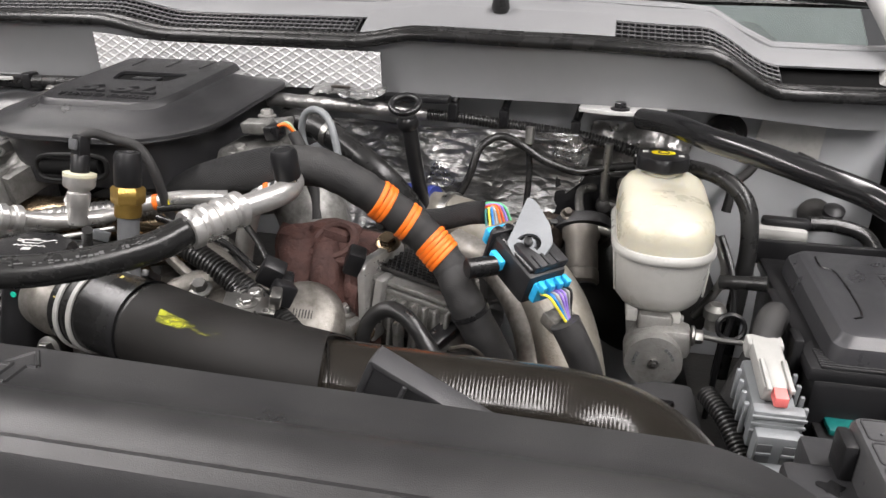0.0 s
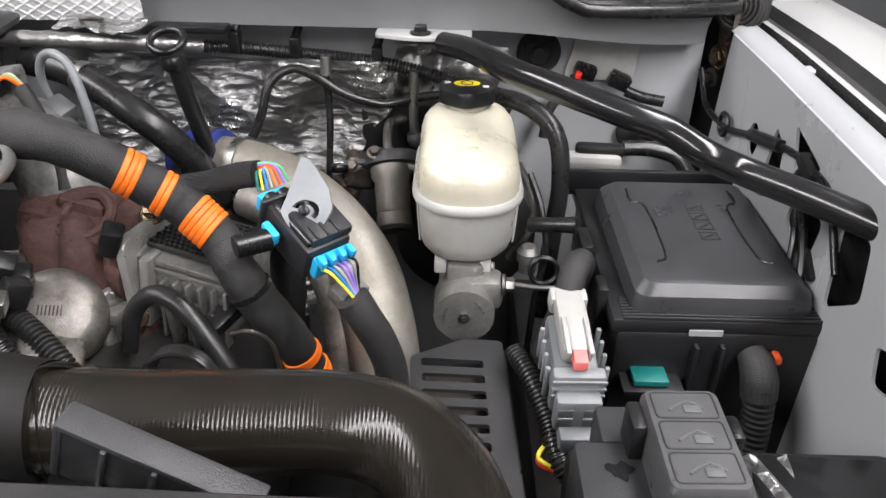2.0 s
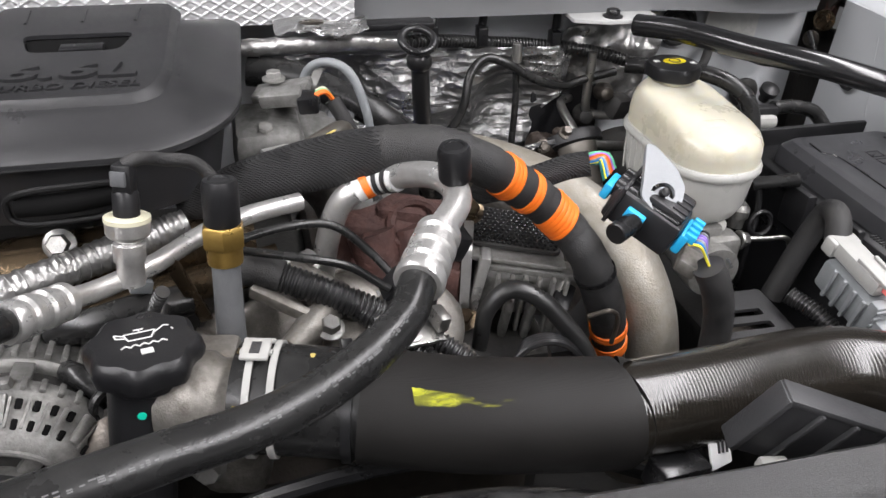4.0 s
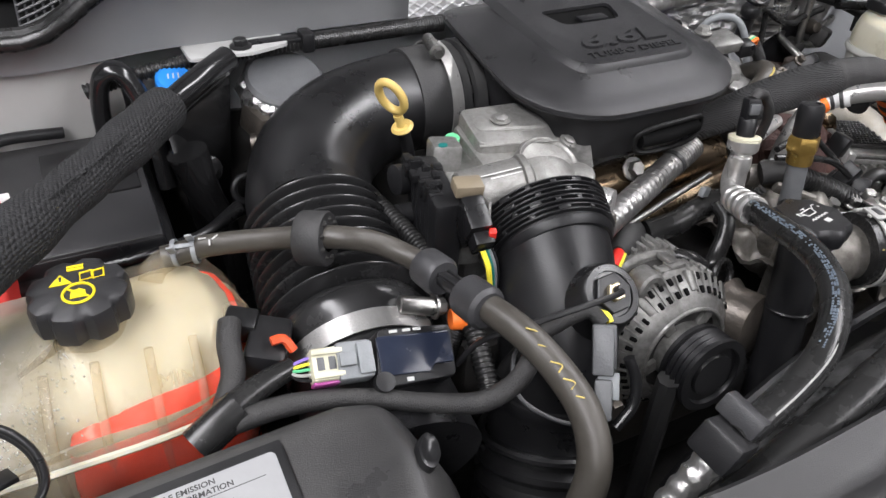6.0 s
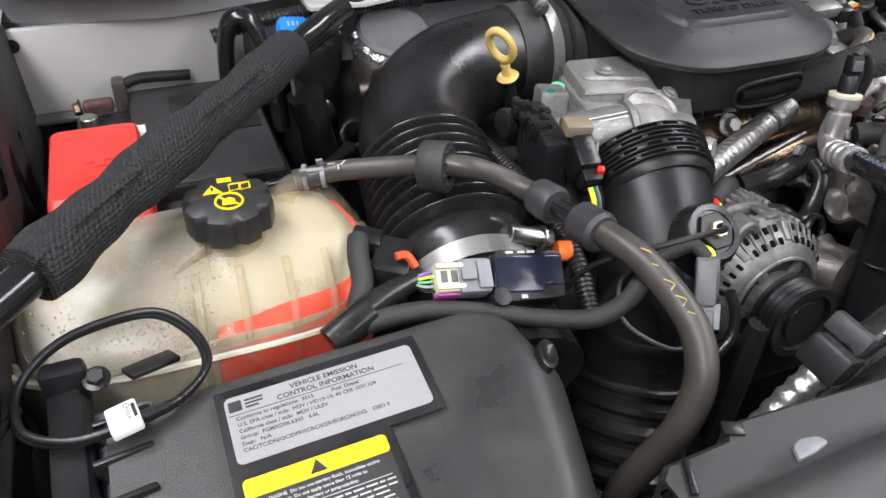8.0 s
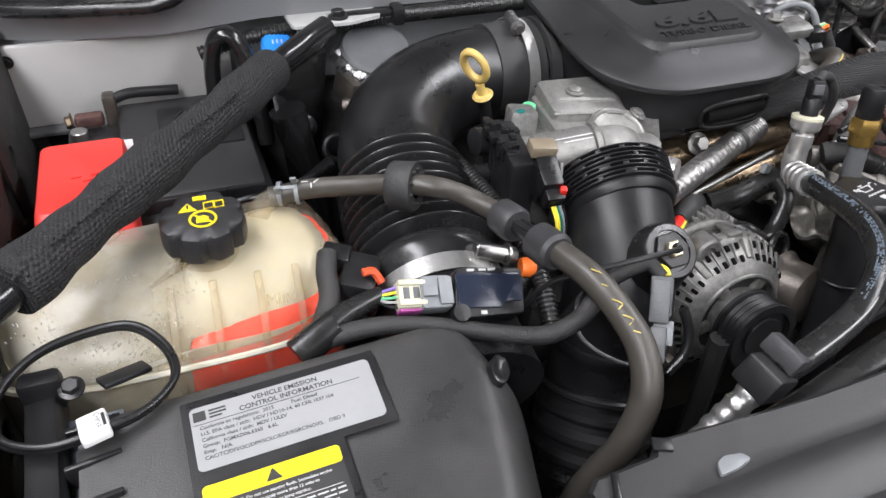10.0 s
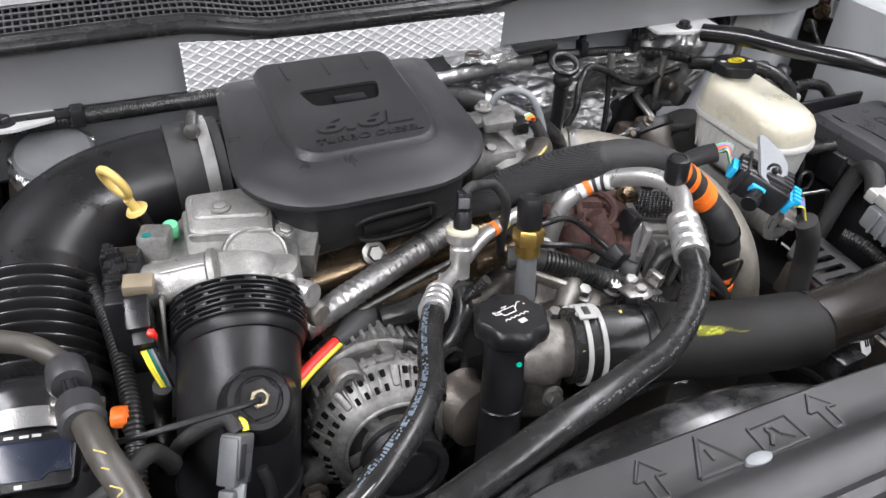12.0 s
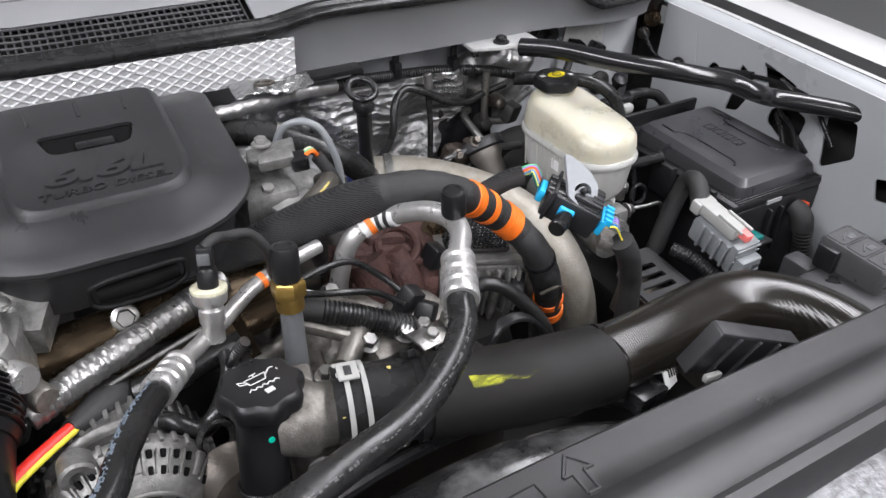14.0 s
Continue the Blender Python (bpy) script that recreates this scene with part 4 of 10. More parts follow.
def engine_cover():
    ec = thing("engine_cover", (-0.105, 0.77, 1.34), "matt black plastic engine cover with raised displacement lettering", "engine cover")
    cx, cy = -0.108, 0.772

    def outline(k, z, tilt=0.0, front=0.0):
        """The cover's plan, grown by k: straight behind, wide round corners in front."""
        pts = []
        hw, yb, yf, rf, rb = 0.127 + k, 0.136 + k, -0.117 - k - front, 0.085 + k, 0.018
        spec = [(hw - 0.004, yb, rb), (-hw + 0.004, yb, rb), (-hw, yf, rf), (hw, yf, rf)]
        for i, (x, y, r) in enumerate(spec):
            a0 = 90 * i
            ox, oy = x - math.copysign(r, x), y - math.copysign(r, y)
            for j in range(9):
                a = radians(a0 + 90 * j / 8)
                px, py = ox + r * math.cos(a), oy + r * math.sin(a)
                pts.append(Vector((cx + px + 0.002 + 0.007 * py / 0.128, cy + py, z + tilt * py)))
        return pts
    T = 0.070
    shell = [outline(-0.020, 1.345, T * 0.2), outline(-0.013, 1.380, T * 0.6), outline(-0.008, 1.404, T), outline(0.000, 1.4065, T), outline(0.004, 1.4085, T), outline(0.004, 1.4115, T), outline(0.001, 1.414, T),
             outline(-0.010, 1.4165, T), outline(-0.026, 1.4225, T), outline(-0.034, 1.4262, T), outline(-0.040, 1.4282, T), outline(-0.046, 1.4295, T), outline(-0.052, 1.4300, T)]
    part("shell", loft(shell), BLACK_GRAIN, ec, "", 30)
    part("lip", tube([p + Vector((0, 0, 0.000)) for p in outline(0.0015, 1.4068, T)], 0.0026, 8, 1, closed=True), BLACK, ec)
    # raised field with the handle opening
    field = [(-0.072, 0.128), (-0.074, -0.02), (-0.070, -0.052), (-0.056, -0.066), (0.052, -0.066), (0.067, -0.052), (0.072, -0.02), (0.074, 0.128)]
    m = axes((cx + 0.002, cy - 0.004, 1.4288), (1, 0, 0), (0, 0.9976, 0.0698), (0, -0.0698, 0.9976))
    hole = softpoly([(-0.044, 0.058), (-0.034, 0.020), (0.036, 0.020), (0.046, 0.058)], 0.010)
    part("raised_field", plate(softpoly(field, 0.014), [hole], m @ Matrix.Translation((0, 0, 0.0062)), 0.0035), BLACK_GRAIN, ec, "", 30)
    side = softpoly(field, 0.014)
    part("field_skirt", loft([[m @ Vector((x * 1.10, y * 1.07 if y < 0 else y, -0.0005)) for x, y in side], [m @ Vector((x * 1.06, y * 1.045 if y < 0 else y, 0.0030)) for x, y in side], [m @ Vector((x * 1.02, y * 1.015 if y < 0 else y, 0.0056)) for x, y in side], [m @ Vector((x, y, 0.0063)) for x, y in side]], None, False), BLACK_GRAIN, ec, "", 60)
    # Black floor: the shade inside the handle opening, put in as colour.
    part("handle_recess", slab(softpoly([(-0.043, 0.057), (-0.033, 0.021), (0.035, 0.021), (0.045, 0.057)], 0.010), m, 0.0015, 0.0022), SHADE_BLACK, ec, "handle opening with shade painted on its floor")
    part("handle_step", box(m @ Vector((0.006, 0.030, 0.005)), (0.034, 0.014, 0.004), 0.0015), BLACK, ec)
    tm = m @ Matrix.Translation((0.002, -0.020, 0.0062))
    lettering("6.6L", 0.039, tm @ Matrix.Translation((0, -0.015, 0)) @ Matrix.Diagonal((1.50, 0.90, 1, 1)), BLACK_GRAIN, ec, 0.0028, "numeral", "CENTER", 0.15, 0.0010)
    lettering("TURBO DIESEL", 0.0135, tm @ Matrix.Translation((0, -0.0335, 0)) @ Matrix.Diagonal((1.25, 1, 1, 1)), BLACK_GRAIN, ec, 0.0018, "lettering", "CENTER", 0.15)
    for x in (-0.046, 0.0, 0.044):
        part("ridge", tube([m @ Vector((x, 0.085, 0.0060)), m @ Vector((x * 1.04, 0.118, 0.0060))], 0.0016, 6, 3), BLACK_GRAIN, ec)
    # A solid black bar stands in for the shaded hollow of this slot.
    part("side_slot", tube([(-0.136, 0.651, 1.371), (-0.104, 0.648, 1.373), (-0.070, 0.650, 1.376)], 0.0080, 10, 6), SHADE_BLACK, ec)
    part("slot_frame", tube([Vector((-0.103, 0.6455, 1.373)) + Vector((0.040 * math.copysign(abs(math.cos(a)) ** 0.6, math.cos(a)), 0.004 * math.cos(a) ** 2, 0.0135 * math.copysign(abs(math.sin(a)) ** 0.6, math.sin(a)) + 0.003 * math.cos(a))) for a in [2 * math.pi * i / 32 for i in range(32)]], 0.0026, 8, 1, closed=True), BLACK_MATT, ec)


engine_cover()


# ---- black intake tube from the filter box to the engine ----
def intake():
    it = thing("intake_tube", (-0.42, 0.66, 1.2), "glossy black plastic intake tube with an elbow and bellows", "intake tube")
    elbow = [(-0.16, 0.862, 1.345), (-0.22, 0.862, 1.346), (-0.30, 0.858, 1.345), (-0.365, 0.840, 1.338), (-0.410, 0.805, 1.326), (-0.430, 0.765, 1.312), (-0.435, 0.735, 1.305)]
    part("elbow", tube(elbow, [0.050, 0.052, 0.054, 0.058, 0.060, 0.060, 0.059], 36, 8), BLACK_SATIN, it)
    c0, c1 = Vector((-0.435, 0.740, 1.306)), Vector((-0.447, 0.585, 1.267))
    d = c1 - c0
    n = 9
    prof = []
    L = d.length
    prof += [(0.058, 0.0)]
    for i in range(n):
        h = L * 0.03 + L * 0.74 * i / n
        p = L * 0.74 / n
        rr = 0.0625 + 0.005 * (i / n)
        prof += [(rr - 0.011, h), (rr - 0.011, h + p * 0.14), (rr - 0.007, h + p * 0.24), (rr + 0.001, h + p * 0.38), (rr + 0.0040, h + p * 0.46), (rr + 0.0048, h + p * 0.54), (rr + 0.0040, h + p * 0.62), (rr + 0.001, h + p * 0.70), (rr - 0.007, h + p * 0.84), (rr - 0.011, h + p * 0.94)]
    prof += [(0.064, L * 0.80), (0.066, L * 0.84), (0.067, L * 0.93), (0.063, L * 0.95), (0.062, L * 1.02), (0.061, L * 1.08)]
    part("bellows", lathe(prof, c0, d, 56), GLOSS_RUBBER, it, "ribbed rubber bellows", 75)
    part("neck_ring", lathe([(0.050, -0.03), (0.056, -0.028), (0.057, 0.028), (0.050, 0.03)], (-0.262, 0.861, 1.346), (1, 0.02, 0), 36), RUBBER_MATT, it)
    part("neck_ring", lathe([(0.050, -0.008), (0.058, -0.006), (0.058, 0.006), (0.050, 0.008)], (-0.222, 0.861, 1.346), (1, 0.02, 0), 36), RUBBER_MATT, it)
    hc = part("hose_clamp", band((-0.252, 0.861, 1.346), (1, 0.02, 0), 0.0585, 0.013, 0.0014, 48), ALU_TUBE, it, "steel worm clamp")
    part("clamp_screw", cyl((-0.262, 0.838, 1.406), (-0.257, 0.872, 1.408), 0.0065, 0.0065, 12), STEEL, hc)
    part("screw_head", bolt((-0.262, 0.838, 1.406), (-0.1, -1, 0), 0.006, 0.007), STEEL, hc)
    hc2 = part("hose_clamp", band(c0 + d * 1.03, d, 0.0625, 0.018, 0.0012, 48), ALU_TUBE, it, "steel worm clamp")
    part("clamp_screw", cyl((-0.420, 0.572, 1.326), (-0.388, 0.566, 1.317), 0.0075, 0.0075, 12), STEEL, hc2)
    part("screw_head", bolt((-0.392, 0.567, 1.318), (1, -0.1, -0.2), 0.007, 0.010), STEEL, hc2)
    # flow sensor housing
    part("sensor_housing", lathe([(0.060, 0), (0.0605, 0.03), (0.062, 0.05), (0.066, 0.09)], c0 + d * 1.06, d, 40), BLACK, it)
    sn = thing("air_flow_sensor", (-0.434, 0.515, 1.325), "black air flow sensor with grey plug and dark blue lid", "sensor")
    x_, y_ = Vector((0.985, -0.08, -0.15)).normalized(), Vector((0.03, 0.80, 0.55))
    z_ = x_.cross(y_).normalized()
    y_ = z_.cross(x_)
    sm = axes((-0.434, 0.516, 1.329), x_, y_, z_)
    part("base", slab(softpoly([(-0.030, -0.022), (0.030, -0.020), (0.033, 0.018), (-0.024, 0.020)], 0.005), sm, -0.030, 0.004, 0.002), BLACK, sn)
    part("lid", slab(softpoly([(-0.026, -0.014), (0.010, -0.015), (0.014, -0.010), (0.029, -0.010), (0.029, 0.013), (-0.026, 0.014)], 0.002), sm, 0.004, 0.0065, 0.0008), mat("dark blue glossy lid", (0.012, 0.016, 0.030), 0.22, bump=0.02), sn)
    part("screw_boss", lathe([(0.007, 0), (0.007, 0.008), (0.004, 0.0085)], sm @ Vector((-0.025, -0.018, 0)), z_, 16), BLACK, sn)
    for dx in (-0.012, -0.002, 0.006):
        part("marking", slab([(dx - 0.003, 0.016), (dx + 0.003, 0.016), (dx + 0.003, 0.018), (dx - 0.003, 0.018)], sm, 0.004, 0.0046), INK_WHITE, sn)
    part("marking", slab([(-0.008, -0.0195), (-0.003, -0.0195), (-0.003, -0.0165), (-0.008, -0.0165)], sm, 0.004, 0.0046), INK_WHITE, sn)
    plug = part("plug", box(sm @ Vector((-0.042, 0.001, -0.006)), (0.026, 0.027, 0.020), 0.003, sm.to_3x3()), GREY, sn, "light grey wire plug")
    part("plug_rear", box(sm @ Vector((-0.061, 0.001, -0.006)), (0.022, 0.023, 0.016), 0.002, sm.to_3x3()), IVORY, plug)
    for k in (-1, 1):
        part("rear_rib", box(sm @ Vector((-0.061, 0.001 + 0.008 * k, 0.0026)), (0.022, 0.004, 0.003), 0.0008, sm.to_3x3()), IVORY, plug)
        part("rear_slot", box(sm @ Vector((-0.058 - 0.008 * (k > 0), 0.001, 0.0021)), (0.005, 0.009, 0.0012), 0.0004, sm.to_3x3()), GREY_MID, plug)
    part("plug_step", box(sm @ Vector((-0.035, 0.001, 0.0045)), (0.011, 0.022, 0.004), 0.001, sm.to_3x3()), GREY, plug)
    part("lock", box(sm @ Vector((-0.062, -0.011, -0.009)), (0.018, 0.003, 0.014), 0.001, sm.to_3x3()), PINK, plug)
    part("latch", box(sm @ Vector((-0.048, 0.001, 0.006)), (0.012, 0.009, 0.004), 0.001, sm.to_3x3()), GREY, plug)
    for i, mt in enumerate((LAV, YELLOW, GREEN, WHITE, BLACK)):
        part("wire", tube([sm @ Vector((-0.071, 0.008 - 0.004 * i, -0.006)), sm @ Vector((-0.080, 0.006 - 0.003 * i, -0.008)), (-0.520, 0.535 - 0.001 * i, 1.332)], 0.0012, 6, 5), mt, plug)


intake()


def dipstick_yellow():
    ds = thing("transmission_dipstick", (-0.331, 0.770, 1.30), "yellow plastic dipstick handle in a black tube", "dipstick")
    base = Vector((-0.331, 0.769, 1.366))
    top = base + Vector((-0.013, -0.004, 0.036))
    u = Vector((0.62, -0.78, 0.0)).normalized()
    w = (top - base).normalized()
    loop = [top + u * (0.0125 * math.cos(a)) + w * (0.017 * math.sin(a)) for a in [2 * math.pi * i / 20 for i in range(20)]]
    part("handle", tube(loop, 0.0042, 10, 2, closed=True), YELLOW_AGED, ds)
    part("stem", lathe([(0.006, 0), (0.0045, 0.008), (0.005, 0.016)], base, w, 12), YELLOW_AGED, ds)
    part("collar", lathe([(0.009, -0.003), (0.0115, 0.0), (0.009, 0.003)], base, w, 18), YELLOW_AGED, ds)
    part("tube", tube([base - w * 0.002, (-0.322, 0.772, 1.33), (-0.312, 0.776, 1.26), (-0.30, 0.79, 1.15)], 0.0065, 12, 6), BLACK_SATIN, ds)


dipstick_yellow()


def throttle():
    tb = thing("throttle_valve", (-0.27, 0.66, 1.27), "cast aluminium throttle valve with a black electric connector", "throttle valve")
    green_dot = mat("pale green paint", (0.34, 0.44, 0.22), 0.5)

    def step(name, plan, z0, z1, rise, bevel=0.004, material=ALU):
        """A cast step: a plan outline, its top tilted up by rise for each metre to the rear."""
        y0 = min(p[1] for p in plan)
        q = softpoly(plan, 0.008)
        c = Vector((sum(p[0] for p in q) / len(q), sum(p[1] for p in q) / len(q)))

        def lay(inset, z, tilt):
            out = []
            for x, y in q:
                d = Vector((x, y)) - c
                k = c + d * (1 - inset / max(d.length, 1e-6))
                out.append(Vector((k.x, k.y, z + tilt * (k.y - y0))))
            return out
        return part(name, loft([lay(-0.002, z0, 0), lay(0, z1 - bevel, rise), lay(bevel * 0.3, z1 - bevel * 0.3, rise), lay(bevel, z1, rise)]), material, tb, "", 30)
    part("housing", box((-0.262, 0.690, 1.300), (0.10, 0.095, 0.110), 0.010, rot(0, 0, -10)), ALU, tb)
    step("lower_step", [(-0.334, 0.640), (-0.270, 0.628), (-0.206, 0.622), (-0.196, 0.665), (-0.192, 0.735), (-0.290, 0.748), (-0.330, 0.700)], 1.290, 1.357, 0.06)
    step("middle_step", [(-0.296, 0.655), (-0.214, 0.640), (-0.202, 0.735), (-0.292, 0.740)], 1.330, 1.366, 0.10, 0.005)
    step("top_step", [(-0.291, 0.687), (-0.216, 0.668), (-0.203, 0.736), (-0.286, 0.742)], 1.345, 1.3785, 0.16, 0.006)
    step("top_ridge", [(-0.285, 0.702), (-0.216, 0.686), (-0.208, 0.733), (-0.281, 0.738)], 1.365, 1.3845, 0.12, 0.005)
    part("ridge_edge", tube([(-0.290, 0.688, 1.3775), (-0.252, 0.678, 1.3785), (-0.217, 0.669, 1.3790)], 0.0016, 8, 4), ALU, tb)
    part("round_boss", lathe([(0.031, -0.020), (0.031, -0.004), (0.0285, 0.0), (0.0265, -0.001), (0.0255, -0.003), (0.010, -0.003)], (-0.238, 0.650, 1.370), (0.05, -0.45, 0.9), 40), ALU, tb)
    step("front_lobe", [(-0.274, 0.624), (-0.214, 0.612), (-0.203, 0.626), (-0.207, 0.642), (-0.270, 0.646)], 1.335, 1.3675, 0.10, 0.004)
    part("rear_wedge", prism([(-0.214, 0.742, 1.392), (-0.186, 0.736, 1.394), (-0.166, 0.690, 1.368), (-0.185, 0.652, 1.352), (-0.206, 0.660, 1.352)], (0.0, 0.006, -0.03)), ALU_GREY, tb)
    part("wedge_tip", bolt((-0.190, 0.728, 1.392), (0, -0.2, 1), 0.0055, 0.004), BRONZE, tb)
    # actuator motor
    part("motor", cyl((-0.333, 0.643, 1.360), (-0.278, 0.633, 1.368), 0.0225, 0.0225, 32, 0.002), ALU, tb)
    part("motor_end", lathe([(0.0225, 0), (0.0245, 0.001), (0.0245, 0.006), (0.020, 0.009)], (-0.279, 0.633, 1.368), (1, -0.18, 0.15), 28), ALU, tb)
    part("motor_skirt", box((-0.305, 0.628, 1.350), (0.056, 0.022, 0.036), 0.003, rot(0, -8, -10)), ALU, tb)
    part("throat", lathe([(0.048, 0), (0.050, 0.01), (0.048, 0.03)], (-0.260, 0.655, 1.343), (-0.10, -0.90, -0.35), 36), ALU, tb)
    part("flange", slab(softpoly([(-0.062, -0.058), (0.058, -0.058), (0.060, 0.024), (0.040, 0.030), (-0.056, 0.026)], 0.012), basis((-0.262, 0.652, 1.325), (-0.10, -0.92, -0.30), (0, 0, 1)), -0.012, 0.0, 0.002), ALU, tb)
    for p in ((-0.3065, 0.6245, 1.347), (-0.2215, 0.609, 1.3585), (-0.306, 0.614, 1.27)):
        part("corner_boss", lathe([(0.0115, -0.016), (0.0115, 0.0), (0.0095, 0.002)], p, (-0.05, -0.9, 0.35), 18), ALU, tb)
        part("flange_bolt", bolt(Vector(p) + Vector((0, -0.002, 0.001)), (-0.05, -0.9, 0.35), 0.0065, 0.007), STEEL, tb)
        part("paint_dot", lathe([(0.0050, 0), (0.0044, 0.001)], Vector(p) + Vector((-0.0005, -0.0083, 0.0035)), (-0.05, -0.9, 0.35), 14), green_dot, tb)
    part("top_screw", bolt((-0.257, 0.7095, 1.3885), (0, -0.1, 1), 0.0068, 0.004), ALU, tb)
    part("side_screw", bolt((-0.207, 0.668, 1.376), (0.3, -0.3, 1), 0.006, 0.004), ALU, tb)
    part("outlet_stub", lathe([(0.011, -0.02), (0.012, 0.0), (0.011, 0.006)], (-0.204, 0.604, 1.348), (0.55, -0.8, 0.1), 20), ALU_TUBE, tb)
    part("tower", box((-0.3215, 0.698, 1.352), (0.028, 0.030, 0.062), 0.004, rot(-8, 4, -14)), ALU_GREY, tb)
    part("teal_mark", slab(oval(0, 0, 0.0045, 0.003), axes((-0.3255, 0.692, 1.3838), (1, -0.2, 0.05), (0.2, 1, 0.1), (0, 0, 1)), 0, 0.0010), TEAL, tb)
    part("green_cap", cyl((-0.304, 0.716, 1.362), (-0.304, 0.715, 1.3775), 0.0070), GREEN, tb, "green plastic cap")
    for i, w in enumerate((0.036, 0.028)):
        part("stamp", box((-0.302 + 0.004 * i, 0.6285 - 0.0030 * i, 1.3868 - 0.0022 * i), (w, 0.0016, 0.0008), 0.0, rot(-30, -8, -10)), PAPER_WHITE, tb)
    part("pale_sticker", box((-0.297, 0.6148, 1.357), (0.009, 0.001, 0.009), 0.0, rot(0, -8, -10)), PAPER_WHITE, tb)
    # black electric side
    cn = part("connector", box((-0.350, 0.655, 1.335), (0.024, 0.084, 0.082), 0.004, rot(0, 0, -10)), BLACK, tb, "black ribbed connector body")
    for i in range(6):
        part("rib", box((-0.362 + 0.002 * i, 0.620 + 0.013 * i, 1.336 + 0.008 * (i % 2)), (0.012, 0.005, 0.066), 0.0012, rot(0, 0, -10)), BLACK, cn)
    k = random.Random(12)
    for i in range(16):
        x, y = -0.352 + k.uniform(-0.010, 0.012), 0.622 + 0.075 * k.random()
        part("moulded_lug", box((x, y, 1.373 + k.uniform(-0.006, 0.006)), (k.uniform(0.006, 0.014), k.uniform(0.005, 0.013), k.uniform(0.008, 0.018)), 0.0012, rot(0, 0, -10)), BLACK_SATIN, cn)
    part("side_boss", lathe([(0.014, -0.01), (0.014, 0.006), (0.010, 0.008), (0.004, 0.008)], (-0.362, 0.702, 1.352), (-1, -0.1, 0.1), 22), BLACK, cn)
    part("side_boss", lathe([(0.010, -0.01), (0.010, 0.006), (0.006, 0.008)], (-0.364, 0.690, 1.322), (-1, -0.1, 0.1), 20), BLACK, cn)
    part("metal_strip", box((-0.326, 0.607, 1.345), (0.003, 0.020, 0.058), 0.001, rot(-18, 4, -8)), ALU, cn)
    part("tan_cap", box((-0.338, 0.6205, 1.3855), (0.024, 0.017, 0.011), 0.0015, rot(6, 4, -10)), mat("tan plastic", (0.20, 0.165, 0.115), 0.42), cn, "tan plastic cap")
    part("plug", box((-0.342, 0.602, 1.364), (0.020, 0.030, 0.036), 0.003, rot(28, 0, -6)), BLACK_SATIN, cn)
    part("plug_nose", box((-0.342, 0.586, 1.356), (0.017, 0.016, 0.020), 0.002, rot(28, 0, -6)), BLACK, cn)
    part("red_lock", box((-0.3355, 0.580, 1.3635), (0.006, 0.006, 0.012), 0.0015, rot(20, 0, -20)), RED_BRIGHT, cn, "bright red lock tab")
    for i, mt in enumerate((YELLOW, YELLOW, TEAL, GREY, BLACK)):
        part("wire", tube([(-0.346 + 0.0024 * i, 0.577, 1.352), (-0.343 + 0.0024 * i, 0.571, 1.338), (-0.338 + 0.002 * i, 0.572, 1.310)], 0.0013, 6, 5), mt, cn)
    part("conduit", corrugated([(-0.338, 0.572, 1.314), (-0.345, 0.60, 1.26), (-0.36, 0.62, 1.16)], 0.008, 0.004, 0.0012), LOOM, tb)


throttle()


